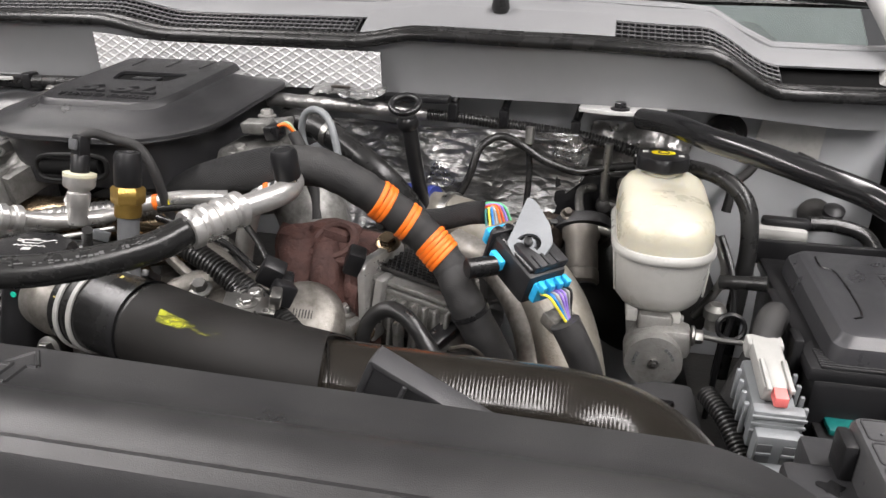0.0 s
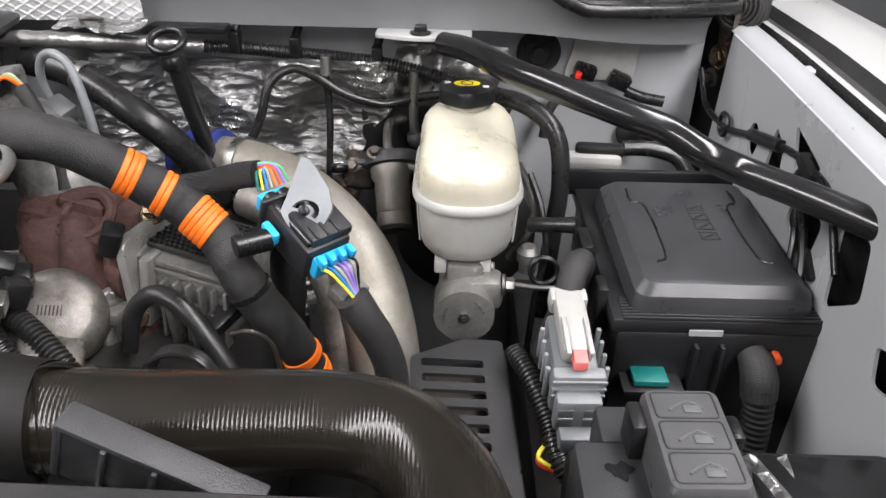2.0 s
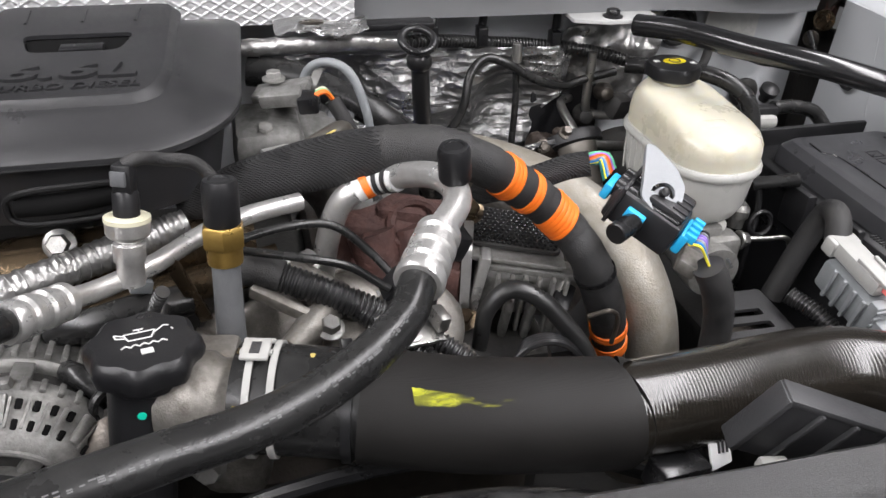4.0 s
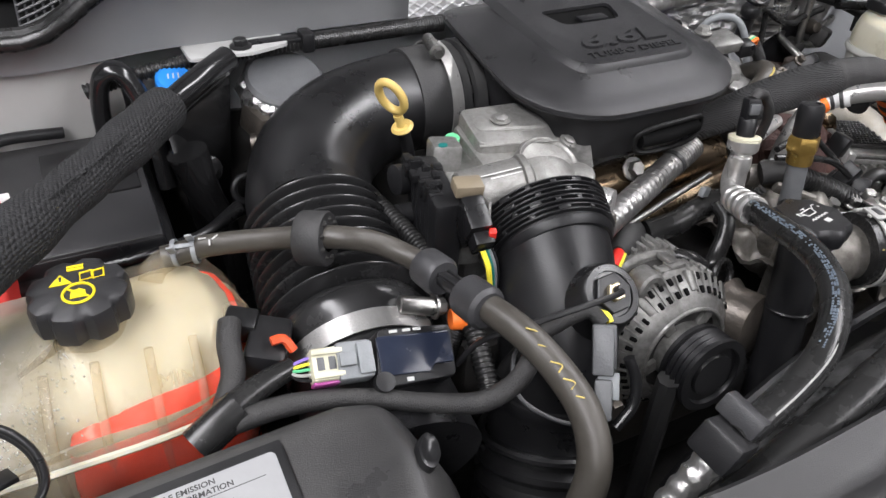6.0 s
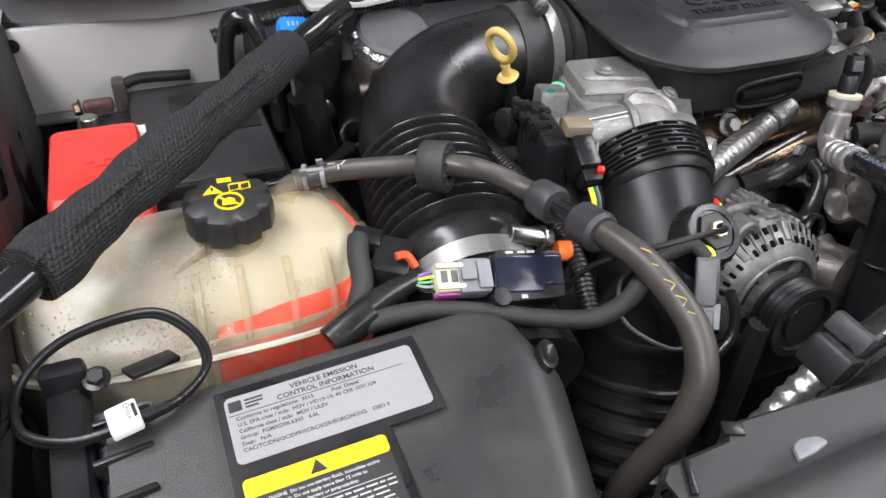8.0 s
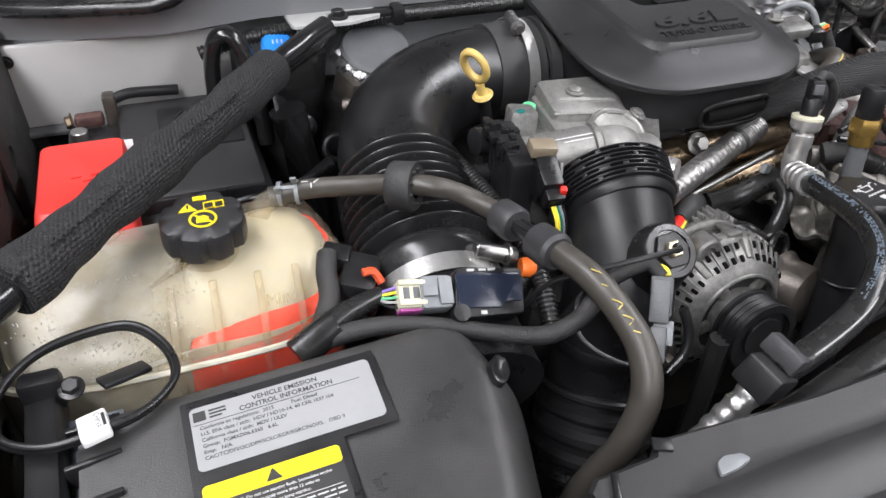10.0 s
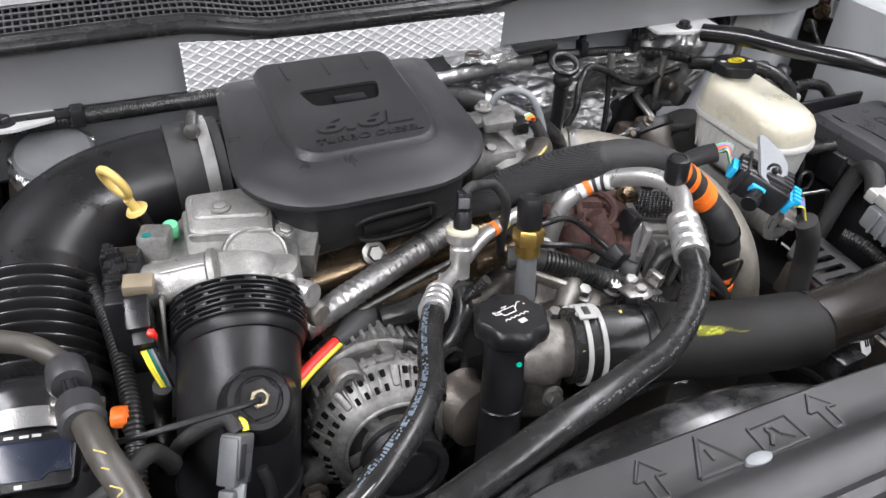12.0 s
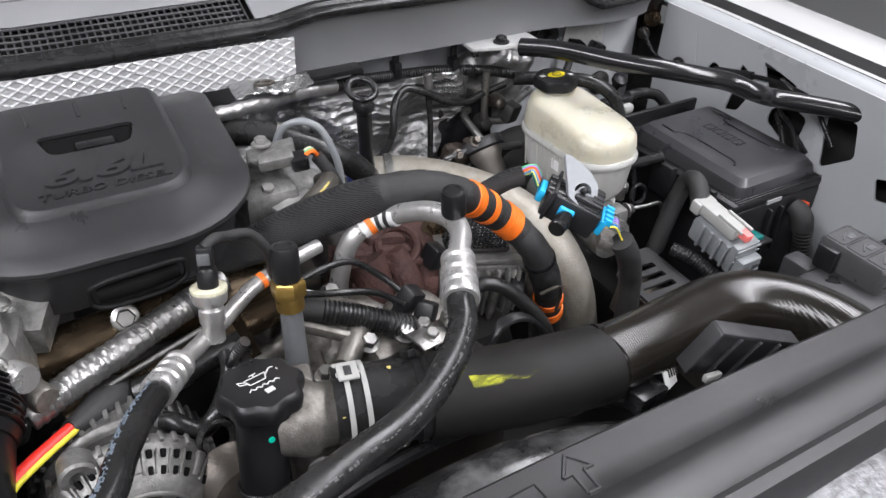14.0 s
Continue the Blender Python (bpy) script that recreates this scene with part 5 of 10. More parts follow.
def charge_boot():
    cb = thing("charge_air_boot", (-0.29, 0.53, 1.15), "shiny black plastic charge air elbow with a ribbed collar", "air duct")
    axis = [(-0.261, 0.640, 1.347), (-0.266, 0.606, 1.333), (-0.273, 0.578, 1.316), (-0.280, 0.555, 1.295), (-0.287, 0.537, 1.266), (-0.294, 0.526, 1.228), (-0.300, 0.518, 1.18), (-0.306, 0.508, 1.10), (-0.310, 0.50, 0.98)]
    part("elbow", tube(axis[1:6] + [(-0.2945, 0.5253, 1.222)], [0.0525, 0.0520, 0.0515, 0.0510, 0.0510, 0.0510], 44, 8), BLACK, cb)
    d = Vector(axis[1]) - Vector(axis[0])
    k1 = 1.17
    prof = [(0.042, 0), (0.0495, 0.0004)]
    for i in range(8):
        h, r = 0.0008 + 0.0043 * i, 0.0513 - 0.0003 * i
        prof += [(r - 0.0006, h), (r, h + 0.0004), (r, h + 0.0014), (r - 0.0006, h + 0.0018), (r - 0.0032, h + 0.0021), (r - 0.0032, h + 0.0040)]
    prof += [(0.0470, 0.0360), (0.0460, 0.040), (0.044, 0.043)]
    o = Vector(axis[0]) + d * 0.62
    co = part("collar", lathe([(r * k1, h) for r, h in prof], o, d, 60), BLACK, cb, "ribbed black quick-connect collar", 30)
    u, v, w = frame_of(d)
    for k, (h, n) in enumerate(((0.0039, 17), (0.0125, 14), (0.0211, 19), (0.0297, 13))):
        for i in range(n):
            a = 2 * math.pi * (i + 0.3 * k) / n
            r_ = u * math.cos(a) + v * math.sin(a)
            p = o + w * h + r_ * (0.0496 - 0.0004 * k) * k1
            part("tooth", box(p, (0.005 + 0.005 * (i % 3 == 0), 0.0030, 0.0030), 0.0005, axes((0, 0, 0), u * -math.sin(a) + v * math.cos(a), w, r_).to_3x3()), BLACK_SATIN, co)
    part("seam_ring", lathe([(0.048, -0.006), (0.0535, -0.005), (0.0545, 0.0), (0.0535, 0.004), (0.049, 0.005)], axis[5], (0.10, 0.20, 1), 48), BLACK, cb)
    part("lower_duct", tube([(-0.2945, 0.5255, 1.226)] + axis[6:], [0.049, 0.052, 0.054, 0.055], 40, 8), BLACK_SATIN, cb)
    for z, p in ((1.165, (-0.3015, 0.5165)), (1.13, (-0.304, 0.512)), (1.095, (-0.306, 0.5075))):
        part("lower_ring", ring((p[0], p[1], z), (0.05, 0.12, 1), 0.0555, 0.0045, 40, 8), BLACK, cb)
    # temperature sensor on its raised hexagon
    c = Vector((-0.269, 0.504, 1.339))
    nrm = Vector((0.06, -0.62, 0.78)).normalized()
    se = part("sensor_boss", lathe([(0.036, -0.034), (0.031, -0.022), (0.027, -0.008), (0.0255, -0.002), (0.0235, 0.0), (0.0185, 0.0003), (0.0180, -0.0012), (0.014, -0.0012)], c, nrm, 36), BLACK_SATIN, cb)
    part("hexagon", lathe([(0.0170, -0.002), (0.0170, 0.0022), (0.0160, 0.003), (0.0125, 0.003)], c, nrm, 6), BLACK, se)
    part("sensor_nut", bolt(c + nrm * 0.002, nrm, 0.0078, 0.006, None, False), mat("pale brass", (0.50, 0.44, 0.30), 0.38, 0.9), se, "pale brass sensor nut")
    part("sensor_tip", lathe([(0.0048, 0), (0.0040, 0.007)], c + nrm * 0.007, nrm, 10), BLACK, se)
    part("sensor_wire", tube([c + nrm * 0.010, (-0.276, 0.490, 1.352), (-0.310, 0.485, 1.356), (-0.352, 0.488, 1.352), (-0.385, 0.50, 1.338), (-0.40, 0.51, 1.31)], 0.0024, 8, 8), BLACK_SATIN, cb)


charge_boot()


def alternator():
    al = thing("alternator", (-0.16, 0.56, 1.12), "grey cast aluminium alternator with cooling slots and a black pulley", "alternator")
    c = Vector((-0.158, 0.60, 1.214))
    d = Vector((0.02, -1, 0.10)).normalized()
    u, v, w = frame_of(d)
    part("core", lathe([(0.050, -0.02), (0.064, -0.01), (0.0645, 0.070), (0.040, 0.080)], c, d, 44), DARK, al)
    rear = part("rear_shell", lathe([(0.056, -0.022), (0.070, -0.014), (0.0725, -0.006), (0.0725, 0.020), (0.070, 0.023), (0.0665, 0.024)], c, d, 60), ALU_GREY, al)
    body = part("front_shell", lathe([(0.0670, 0.043), (0.0725, 0.044), (0.0745, 0.047), (0.0745, 0.053), (0.0725, 0.058), (0.0690, 0.066), (0.0630, 0.075), (0.0570, 0.082), (0.0500, 0.0865), (0.0465, 0.0875), (0.0445, 0.084), (0.0440, 0.076), (0.030, 0.076), (0.029, 0.092), (0.018, 0.094)], c, d, 72), ALU_GREY, al)

    def polar(a):
        return u * math.cos(a) + v * math.sin(a), u * -math.sin(a) + v * math.cos(a)

    def stud(name, p, size, x, y, parent, material, bevel=0.001):
        z = x.cross(y)
        part(name, box(p, size, bevel, axes((0, 0, 0), x, y, z).to_3x3()), material, parent)
    for i in range(44):
        a = 2 * math.pi * i / 44
        rad, tan = polar(a)
        stud("fin", c + w * 0.006 + rad * 0.0735, (0.0042, 0.0070, 0.024), tan, rad, rear, ALU_GREY)
    for i in range(40):
        a = 2 * math.pi * i / 40
        rad, tan = polar(a)
        nr = (w * 0.68 + rad * 0.73).normalized()
        inner = (w * 0.74 + rad * 0.67).normalized()
        if i % 5 < 4:
            # Solid black blocks paint the shade inside the cooling slots.
            stud("slot", c + w * 0.0655 + rad * 0.0690, (0.0042, 0.0070, 0.0060), tan, nr.cross(tan).normalized(), body, SHADE_BLACK)
            stud("slot", c + w * 0.0762 + rad * 0.0610, (0.0038, 0.0070, 0.0060), tan, inner.cross(tan).normalized(), body, SHADE_BLACK)
            rib, across = polar(a + math.pi / 40)
            stud("slot_rib", c + w * 0.0705 + rib * 0.0658, (0.0020, 0.0200, 0.0060), across, nr.cross(tan).normalized(), body, ALU_GREY, 0.0005)
            stud("fin", c + w * 0.0505 + rad * 0.0745, (0.0040, 0.0040, 0.012), tan, rad, body, ALU_GREY)
        else:
            stud("web", c + w * 0.0690 + rad * 0.0672, (0.0080, 0.0210, 0.0060), tan, nr.cross(tan).normalized(), body, ALU_GREY, 0.002)
    for i in range(5):
        rad, tan = polar(2 * math.pi * (i + 0.55) / 5)
        stud("post", c + w * 0.034 + rad * 0.0690, (0.014, 0.0060, 0.024), tan, rad, body, ALU_GREY, 0.002)
    for i in range(5):
        rad, tan = polar(2 * math.pi * (i + 0.2) / 5)
        stud("spoke", c + w * 0.0800 + rad * 0.0375, (0.0130, 0.020, 0.010), tan, rad, body, ALU_GREY, 0.003)
        rad, tan = polar(2 * math.pi * (i + 0.7) / 5)
        # Black block in place of the shaded gap between two spokes.
        stud("opening", c + w * 0.0762 + rad * 0.0372, (0.030, 0.010, 0.0016), tan, rad, body, SHADE_BLACK, 0.0005)
    part("inner_rim", ring(c + w * 0.0872, d, 0.0470, 0.0022, 56, 8), ALU_GREY, body)
    ear = Vector((-0.187, 0.550, 1.287))
    part("ear", lathe([(0.0060, -0.012), (0.0125, -0.012), (0.0145, -0.010), (0.0145, 0.008), (0.012, 0.010), (0.0068, 0.010), (0.0060, 0.008), (0.0060, -0.012)], ear, d, 28, None, False), ALU_GREY, body, "mounting ear with an open hole")
    part("ear_web", box((-0.180, 0.553, 1.272), (0.028, 0.016, 0.022), 0.005, rot(0, 25, 0)), ALU_GREY, body)
    part("ear_web", box((-0.160, 0.556, 1.289), (0.040, 0.010, 0.010), 0.003, rot(0, -8, 0)), ALU_GREY, body)
    part("lower_ear", lathe([(0.015, -0.014), (0.015, 0.014)], (-0.228, 0.535, 1.200), d, 20), ALU_GREY, body)
    part("lower_arm", box((-0.212, 0.535, 1.196), (0.036, 0.020, 0.030), 0.006, rot(0, 20, 0)), ALU_GREY, body)
    part("lower_bolt", bolt((-0.236, 0.512, 1.190), d, 0.010, 0.014), STEEL_DARK, body)
    pc = c + w * 0.098
    part("pulley", lathe([(0.022, -0.004), (0.037, -0.002), (0.037, 0.002), (0.034, 0.003), (0.037, 0.006), (0.034, 0.009), (0.037, 0.012), (0.034, 0.015), (0.037, 0.018), (0.034, 0.021), (0.0375, 0.024), (0.0375, 0.028), (0.030, 0.0285), (0.029, 0.024), (0.022, 0.024), (0.021, 0.027), (0.010, 0.027)], pc, d, 44), BLACK_SATIN, al, "black ribbed belt pulley")
    part("drive_belt", tube([pc + w * 0.012 + u * 0.037, pc + w * 0.012 + u * 0.037 + Vector((0.0, 0.0, -0.1)), pc + w * 0.012 + u * 0.037 + Vector((0.0, 0.0, -0.22))], 0.011, 8, 4), RUBBER_MATT, al)
    # rubber boot over the terminal, with its red and yellow cable
    bo = part("terminal_boot", tube([(-0.186, 0.594, 1.290), (-0.175, 0.603, 1.286), (-0.161, 0.615, 1.282), (-0.147, 0.628, 1.277), (-0.138, 0.638, 1.264)], [0.0075, 0.011, 0.0165, 0.0195, 0.015], 18, 6), RUBBER_MATT, al, "soft grey-black rubber terminal boot")
    cab = [(-0.183, 0.596, 1.290), (-0.198, 0.583, 1.292), (-0.214, 0.570, 1.293), (-0.230, 0.557, 1.292), (-0.246, 0.545, 1.286)]
    part("cable", tube(cab, 0.0058, 12, 6), RED_BRIGHT, bo, "bright red battery cable")
    part("cable_stripe", tube([Vector(p) + Vector((0.0030, -0.0034, 0.0000)) for p in cab], 0.0030, 10, 6), YELLOW, bo, "yellow stripe")


alternator()


# ---- pipes and hoses over the engine ----
PIPE_LINE = [(0.035, 0.489, 1.305), (0.08, 0.478, 1.302), (0.15, 0.458, 1.298), (0.23, 0.446, 1.294), (0.30, 0.449, 1.290), (0.365, 0.459, 1.284), (0.415, 0.463, 1.280), (0.452, 0.450, 1.280), (0.478, 0.418, 1.281), (0.490, 0.375, 1.281), (0.492, 0.32, 1.278), (0.492, 0.27, 1.27)]


def charge_pipe():
    cp = thing("charge_air_pipe", (0.25, 0.45, 1.25), "dark brown coated charge pipe in a ribbed black sleeve", "pipe")
    part("pipe", tube(PIPE_LINE[2:], 0.0325, 36, 8), PIPE, cp, "glossy dark brown coated pipe")
    part("sleeve", tube(PIPE_LINE[1:4] + [(0.236, 0.4462, 1.2936)], 0.0365, 40, 8), SLEEVE, cp, "matt ribbed rubber sleeve")
    part("coupler", tube([(0.005, 0.497, 1.306), (0.04, 0.488, 1.305), (0.085, 0.477, 1.302)], 0.0345, 36, 6), RUBBER, cp, "short rubber coupling hose")
    d = Vector((1, -0.23, -0.02)).normalized()
    c = Vector((0.022, 0.4925, 1.3055))
    hc = part("white_clamp", band(c - d * 0.007, d, 0.0350, 0.0042, 0.0018, 40), WHITE, cp, "white constant-tension clamp")
    part("clamp_band", band(c + d * 0.007, d, 0.0350, 0.0042, 0.0018, 40), WHITE, hc)
    top = Vector((0.0, 0.52, 0.85)).normalized()
    for k, ln in ((0.50, 0.014), (0.05, 0.012), (-0.55, 0.012)):
        q = (top * math.cos(k) + d.cross(top) * math.sin(k)).normalized()
        part("clamp_bridge", box(c + q * 0.0370, (0.020, 0.0045, 0.003), 0.001, axes((0, 0, 0), d, q.cross(d), q).to_3x3()), WHITE, hc)
    ear = (top * 1.0 + d.cross(top) * 0.52).normalized()
    # Dark grey bar on the ear, coloured as the shade in its slot.
    part("ear_slot_shade", box(c + ear * 0.0400, (0.006, 0.011, 0.0012), 0.0004, axes((0, 0, 0), d, ear.cross(d), ear).to_3x3()), GREY_DARK, hc)
    part("clamp_ear", box(c + ear * 0.0385, (0.017, 0.020, 0.0026), 0.001, axes((0, 0, 0), d, ear.cross(d), ear).to_3x3()), WHITE, hc)
    for lo, hi in ((22, 29), (33, 35)):
        part("paint_band", sheet(12, 3, lambda u, v, lo=lo, hi=hi: Vector((0.002 + 0.064 * u, 0.4977 - 0.0147 * u - math.cos(radians(lo + (hi - lo) * v)) * 0.0352, 1.306 - 0.003 * u + math.sin(radians(lo + (hi - lo) * v)) * 0.0349))), CHALK_DULL, cp, "ochre paint stripe")
    part("paint_mark", tube([(0.052, 0.4905, 1.3385), (0.049, 0.476, 1.3365), (0.050, 0.464, 1.3290)], 0.0018, 6, 5, flat=0.4), CHALK_DULL, cp)
    part("clip_band", band((0.072, 0.480, 1.3025), d, 0.0352, 0.006, 0.0016, 40), BLACK_SATIN, cp)
    part("clip_tab", box((0.073, 0.497, 1.338), (0.007, 0.020, 0.006), 0.001, rot(-40, 0, 0)), BLACK_SATIN, cp)
    # yellow paint smear on the sleeve
    mid = smooth(PIPE_LINE, 20)

    def smear(u, v):
        x = 0.106 + 0.066 * u
        q = min(mid, key=lambda w: abs(w.x - x))
        a = radians(56 + (v - 0.5) * 17 * (1 - 0.75 * u))
        return Vector((x, q.y - math.cos(a) * 0.0371, q.z + math.sin(a) * 0.0371))
    part("paint_smear", sheet(30, 6, smear), SMEAR, cp, "bright yellow paint smear")


charge_pipe()


def ferrule(pts, r, parent):
    """A crimped aluminium end on a hose."""
    a, b = Vector(pts[0]), Vector(pts[1])
    L = (b - a).length
    prof = [(r * 0.86, 0), (r, 0.0015), (r, L * 0.14), (r * 0.86, L * 0.18), (r * 0.86, L * 0.25), (r * 1.02, L * 0.30), (r * 1.02, L * 0.42), (r * 0.87, L * 0.46), (r * 0.87, L * 0.53), (r * 1.04, L * 0.58), (r * 1.04, L * 0.70), (r * 0.89, L * 0.74), (r * 0.89, L * 0.80), (r * 1.06, L * 0.85), (r * 1.06, L * 0.97), (r * 0.98, L)]
    return part("ferrule", lathe(prof, a, b - a, 26), ALU_TUBE, parent, "crimped aluminium ferrule")


def stripes(line, r, off, material, parent, name, n, size=0.0011, seed=1, gap=0.5):
    """A broken printed line along a hose: short bars side by side."""
    rnd = random.Random(seed)
    pts = smooth(line, 40)
    b = bmesh.new()
    step = len(pts) / n
    o = Vector(off)
    for i in range(n):
        j = int(i * step)
        e = min(len(pts) - 1, int(j + step * rnd.uniform(0.3, 0.75)) + 1)
        for k in (-1, 0, 1):
            if rnd.random() < gap:
                continue
            t = (pts[e] - pts[j]).normalized()
            q = (o - t * o.dot(t)).normalized() * r
            side = t.cross(q).normalized() * size * 1.9 * k
            seg = [pts[j] + q + side, pts[e] + q + side]
            tube(seg, size, 4, 1, b)
    return tagged(part(name, b, material, parent), kind="stuff")


def ac_line_right():
    al = thing("refrigerant_line", (0.12, 0.55, 1.3), "aluminium refrigerant line with a black rubber hose and service port", "pipe")
    tubeline = [(0.072, 0.652, 1.275), (0.080, 0.655, 1.318), (0.094, 0.654, 1.352), (0.122, 0.652, 1.367), (0.150, 0.612, 1.390), (0.162, 0.585, 1.394), (0.160, 0.562, 1.393), (0.146, 0.540, 1.391), (0.132, 0.520, 1.389)]
    part("tube", tube(tubeline, 0.0098, 20, 8), ALU_TUBE, al)
    part("tag", tube([(0.104, 0.6535, 1.3585), (0.116, 0.6522, 1.3650), (0.126, 0.647, 1.3702), (0.134, 0.6362, 1.3755)], 0.0101, 20, 6), PAPER_WHITE, al, "white wrapped paper tag")
    for c, d, mt, w in (((0.112, 0.6525, 1.3635), (0.9, -0.05, 0.45), ORANGE, 0.006), ((0.122, 0.650, 1.3675), (0.8, -0.5, 0.4), INK, 0.004), ((0.129, 0.642, 1.3722), (0.6, -0.7, 0.4), INK, 0.004)):
        part("colour_band", band(c, d, 0.0104, w, 0.0006, 24), mt, al)
    port = Vector((0.163, 0.578, 1.395))
    pd = Vector((-0.10, -0.08, 1)).normalized()
    part("port_stem", cyl(port, port + pd * 0.014, 0.0075), ALU_TUBE, al)
    part("port_cap", lathe([(0.0105, 0), (0.0115, 0.002), (0.0115, 0.022), (0.0098, 0.026), (0.0070, 0.0265), (0.0065, 0.0255)], port + pd * 0.008, pd, 26), BLACK, al, "black screw cap")
    hose = [(0.122, 0.501, 1.386), (0.113, 0.480, 1.384), (0.104, 0.463, 1.381), (0.083, 0.440, 1.379), (0.050, 0.415, 1.378), (0.017, 0.397, 1.380), (-0.018, 0.384, 1.384), (-0.052, 0.371, 1.388), (-0.10, 0.358, 1.388), (-0.16, 0.345, 1.378), (-0.22, 0.337, 1.36), (-0.28, 0.332, 1.335), (-0.34, 0.334, 1.30), (-0.38, 0.338, 1.26)]
    part("hose", tube(hose, 0.0117, 24, 8), RUBBER, al, "thick black rubber hose")
    ferrule([(0.140, 0.532, 1.390), (0.116, 0.486, 1.385)], 0.0150, al)
    stripes(hose[2:9], 0.0117, (0.0015, -0.0088, 0.0090), mat("grey hose print", (0.10, 0.10, 0.10), 0.6, bump=0), al, "hose_print", 64, 0.0005, 3, 0.6)


ac_line_right()


def ac_line_left():
    al = thing("refrigerant_line", (-0.1, 0.55, 1.3), "slim aluminium refrigerant line with pressure switch and printed hose", "pipe")
    line = [(0.060, 0.660, 1.350), (0.018, 0.642, 1.352), (-0.015, 0.632, 1.345), (-0.048, 0.610, 1.338), (-0.080, 0.580, 1.342), (-0.097, 0.557, 1.352)]
    part("tube", tube(line, 0.0072, 18, 8), ALU_TUBE, al)
    part("colour_band", band((-0.004, 0.6355, 1.348), (0.9, 0.28, 0.15), 0.0073, 0.005, 0.0005, 20), ORANGE, al)
    part("colour_band", band((0.004, 0.638, 1.3495), (0.9, 0.28, 0.1), 0.0073, 0.004, 0.0005, 20), INK, al)
    part("colour_band", band((0.0085, 0.6395, 1.350), (0.9, 0.28, 0.1), 0.0073, 0.002, 0.0005, 20), YELLOW, al)
    hose = [(-0.108, 0.540, 1.358), (-0.118, 0.518, 1.368), (-0.136, 0.482, 1.381), (-0.150, 0.447, 1.391), (-0.161, 0.420, 1.394), (-0.181, 0.393, 1.397), (-0.207, 0.371, 1.396), (-0.232, 0.357, 1.389), (-0.256, 0.351, 1.378), (-0.280, 0.347, 1.370), (-0.302, 0.345, 1.363)]
    part("hose", tube(hose, 0.0098, 22, 8), RUBBER, al, "black rubber hose with white print")
    ferrule([(-0.095, 0.560, 1.350), (-0.118, 0.519, 1.367)], 0.0125, al)
    stripes(hose[1:8], 0.0096, (-0.0045, 0.0, 0.0085), mat("pale blue hose print", (0.12, 0.15, 0.185), 0.6, bump=0), al, "hose_print", 84, 0.0008, 7, 0.35)
    part("hose_stripe", tube([Vector(p) + Vector((-0.001, -0.0066, 0.0070)) for p in hose[6:10]], 0.0007, 6, 6), WHITE, al, "thin white paint line")
    # pressure switch
    b = Vector((-0.061, 0.590, 1.337))
    d = Vector((0.10, 0.20, 1)).normalized()
    sw = part("valve_body", lathe([(0.0090, 0), (0.0090, 0.016), (0.0105, 0.018), (0.0105, 0.030), (0.0085, 0.032), (0.0135, 0.036), (0.0145, 0.038), (0.0145, 0.047), (0.0125, 0.049), (0.006, 0.0495)], b, d, 24), ALU_TUBE, al, "aluminium valve with a pressure switch")
    part("valve_ring", lathe([(0.0150, 0), (0.0150, 0.003), (0.011, 0.004)], b + d * 0.046, d, 24), IVORY, sw)
    part("switch", lathe([(0.0085, 0), (0.0085, 0.016), (0.007, 0.018)], b + d * 0.049, d, 18), BLACK, sw)
    part("switch_plug", box(b + d * 0.074, (0.013, 0.012, 0.022), 0.002, basis((0, 0, 0), d, (0.3, 1, 0)).to_3x3()), BLACK, sw)
    part("plug_clip", box(b + d * 0.078 + Vector((-0.003, -0.0075, 0)), (0.010, 0.003, 0.010), 0.001, basis((0, 0, 0), d, (0.3, 1, 0)).to_3x3()), GREY_MID, sw)
    part("switch_loom", tube([b + d * 0.083, b + d * 0.086 + Vector((0.010, 0.004, 0)), (-0.030, 0.620, 1.414), (-0.010, 0.628, 1.405), (0.004, 0.628, 1.380), (0.008, 0.640, 1.33), (0.02, 0.66, 1.29)], 0.0048, 12, 6), TAPE, al, "taped wire loom")
    part("line_block", box((-0.312, 0.345, 1.362), (0.030, 0.028, 0.022), 0.003, rot(10, 28, 15)), BLACK, al, "dark plastic line clip")
    part("line_clip", box((-0.296, 0.350, 1.374), (0.014, 0.028, 0.014), 0.002, rot(10, 28, 15)), GREY_DARK, al)
    part("line_end", tube([(-0.320, 0.344, 1.352), (-0.338, 0.343, 1.334), (-0.356, 0.342, 1.312)], lambda f: 0.0090 + 0.0008 * math.sin(31 * f), 16, 8), FOIL, al)


ac_line_left()


def temp_sender():
    gs = thing("coolant_sender", (-0.003, 0.57, 1.3), "brass sender with a black cap on a grey stem", "sensor")
    d = Vector((0.05, 0.16, 1)).normalized()
    b = Vector((0.001, 0.571, 1.311))
    part("stem", lathe([(0.0105, -0.02), (0.0100, 0.0), (0.0095, 0.046)], b, d, 20), GREY_MID, gs, "grey stem")
    part("brass_body", lathe([(0.0115, 0), (0.0120, 0.002), (0.0120, 0.012), (0.0125, 0.013)], b + d * 0.044, d, 20), BRASS, gs, "brass hexagon body")
    part("brass_hex", lathe([(0.0135, 0), (0.0150, 0.002), (0.0150, 0.014), (0.0135, 0.016)], b + d * 0.056, d, 6), BRASS, gs)
    part("cap", lathe([(0.0105, 0), (0.0120, 0.002), (0.0120, 0.028), (0.0105, 0.032), (0.0075, 0.0325), (0.0070, 0.031)], b + d * 0.071, d, 26), BLACK, gs, "black rubber cap")


temp_sender()


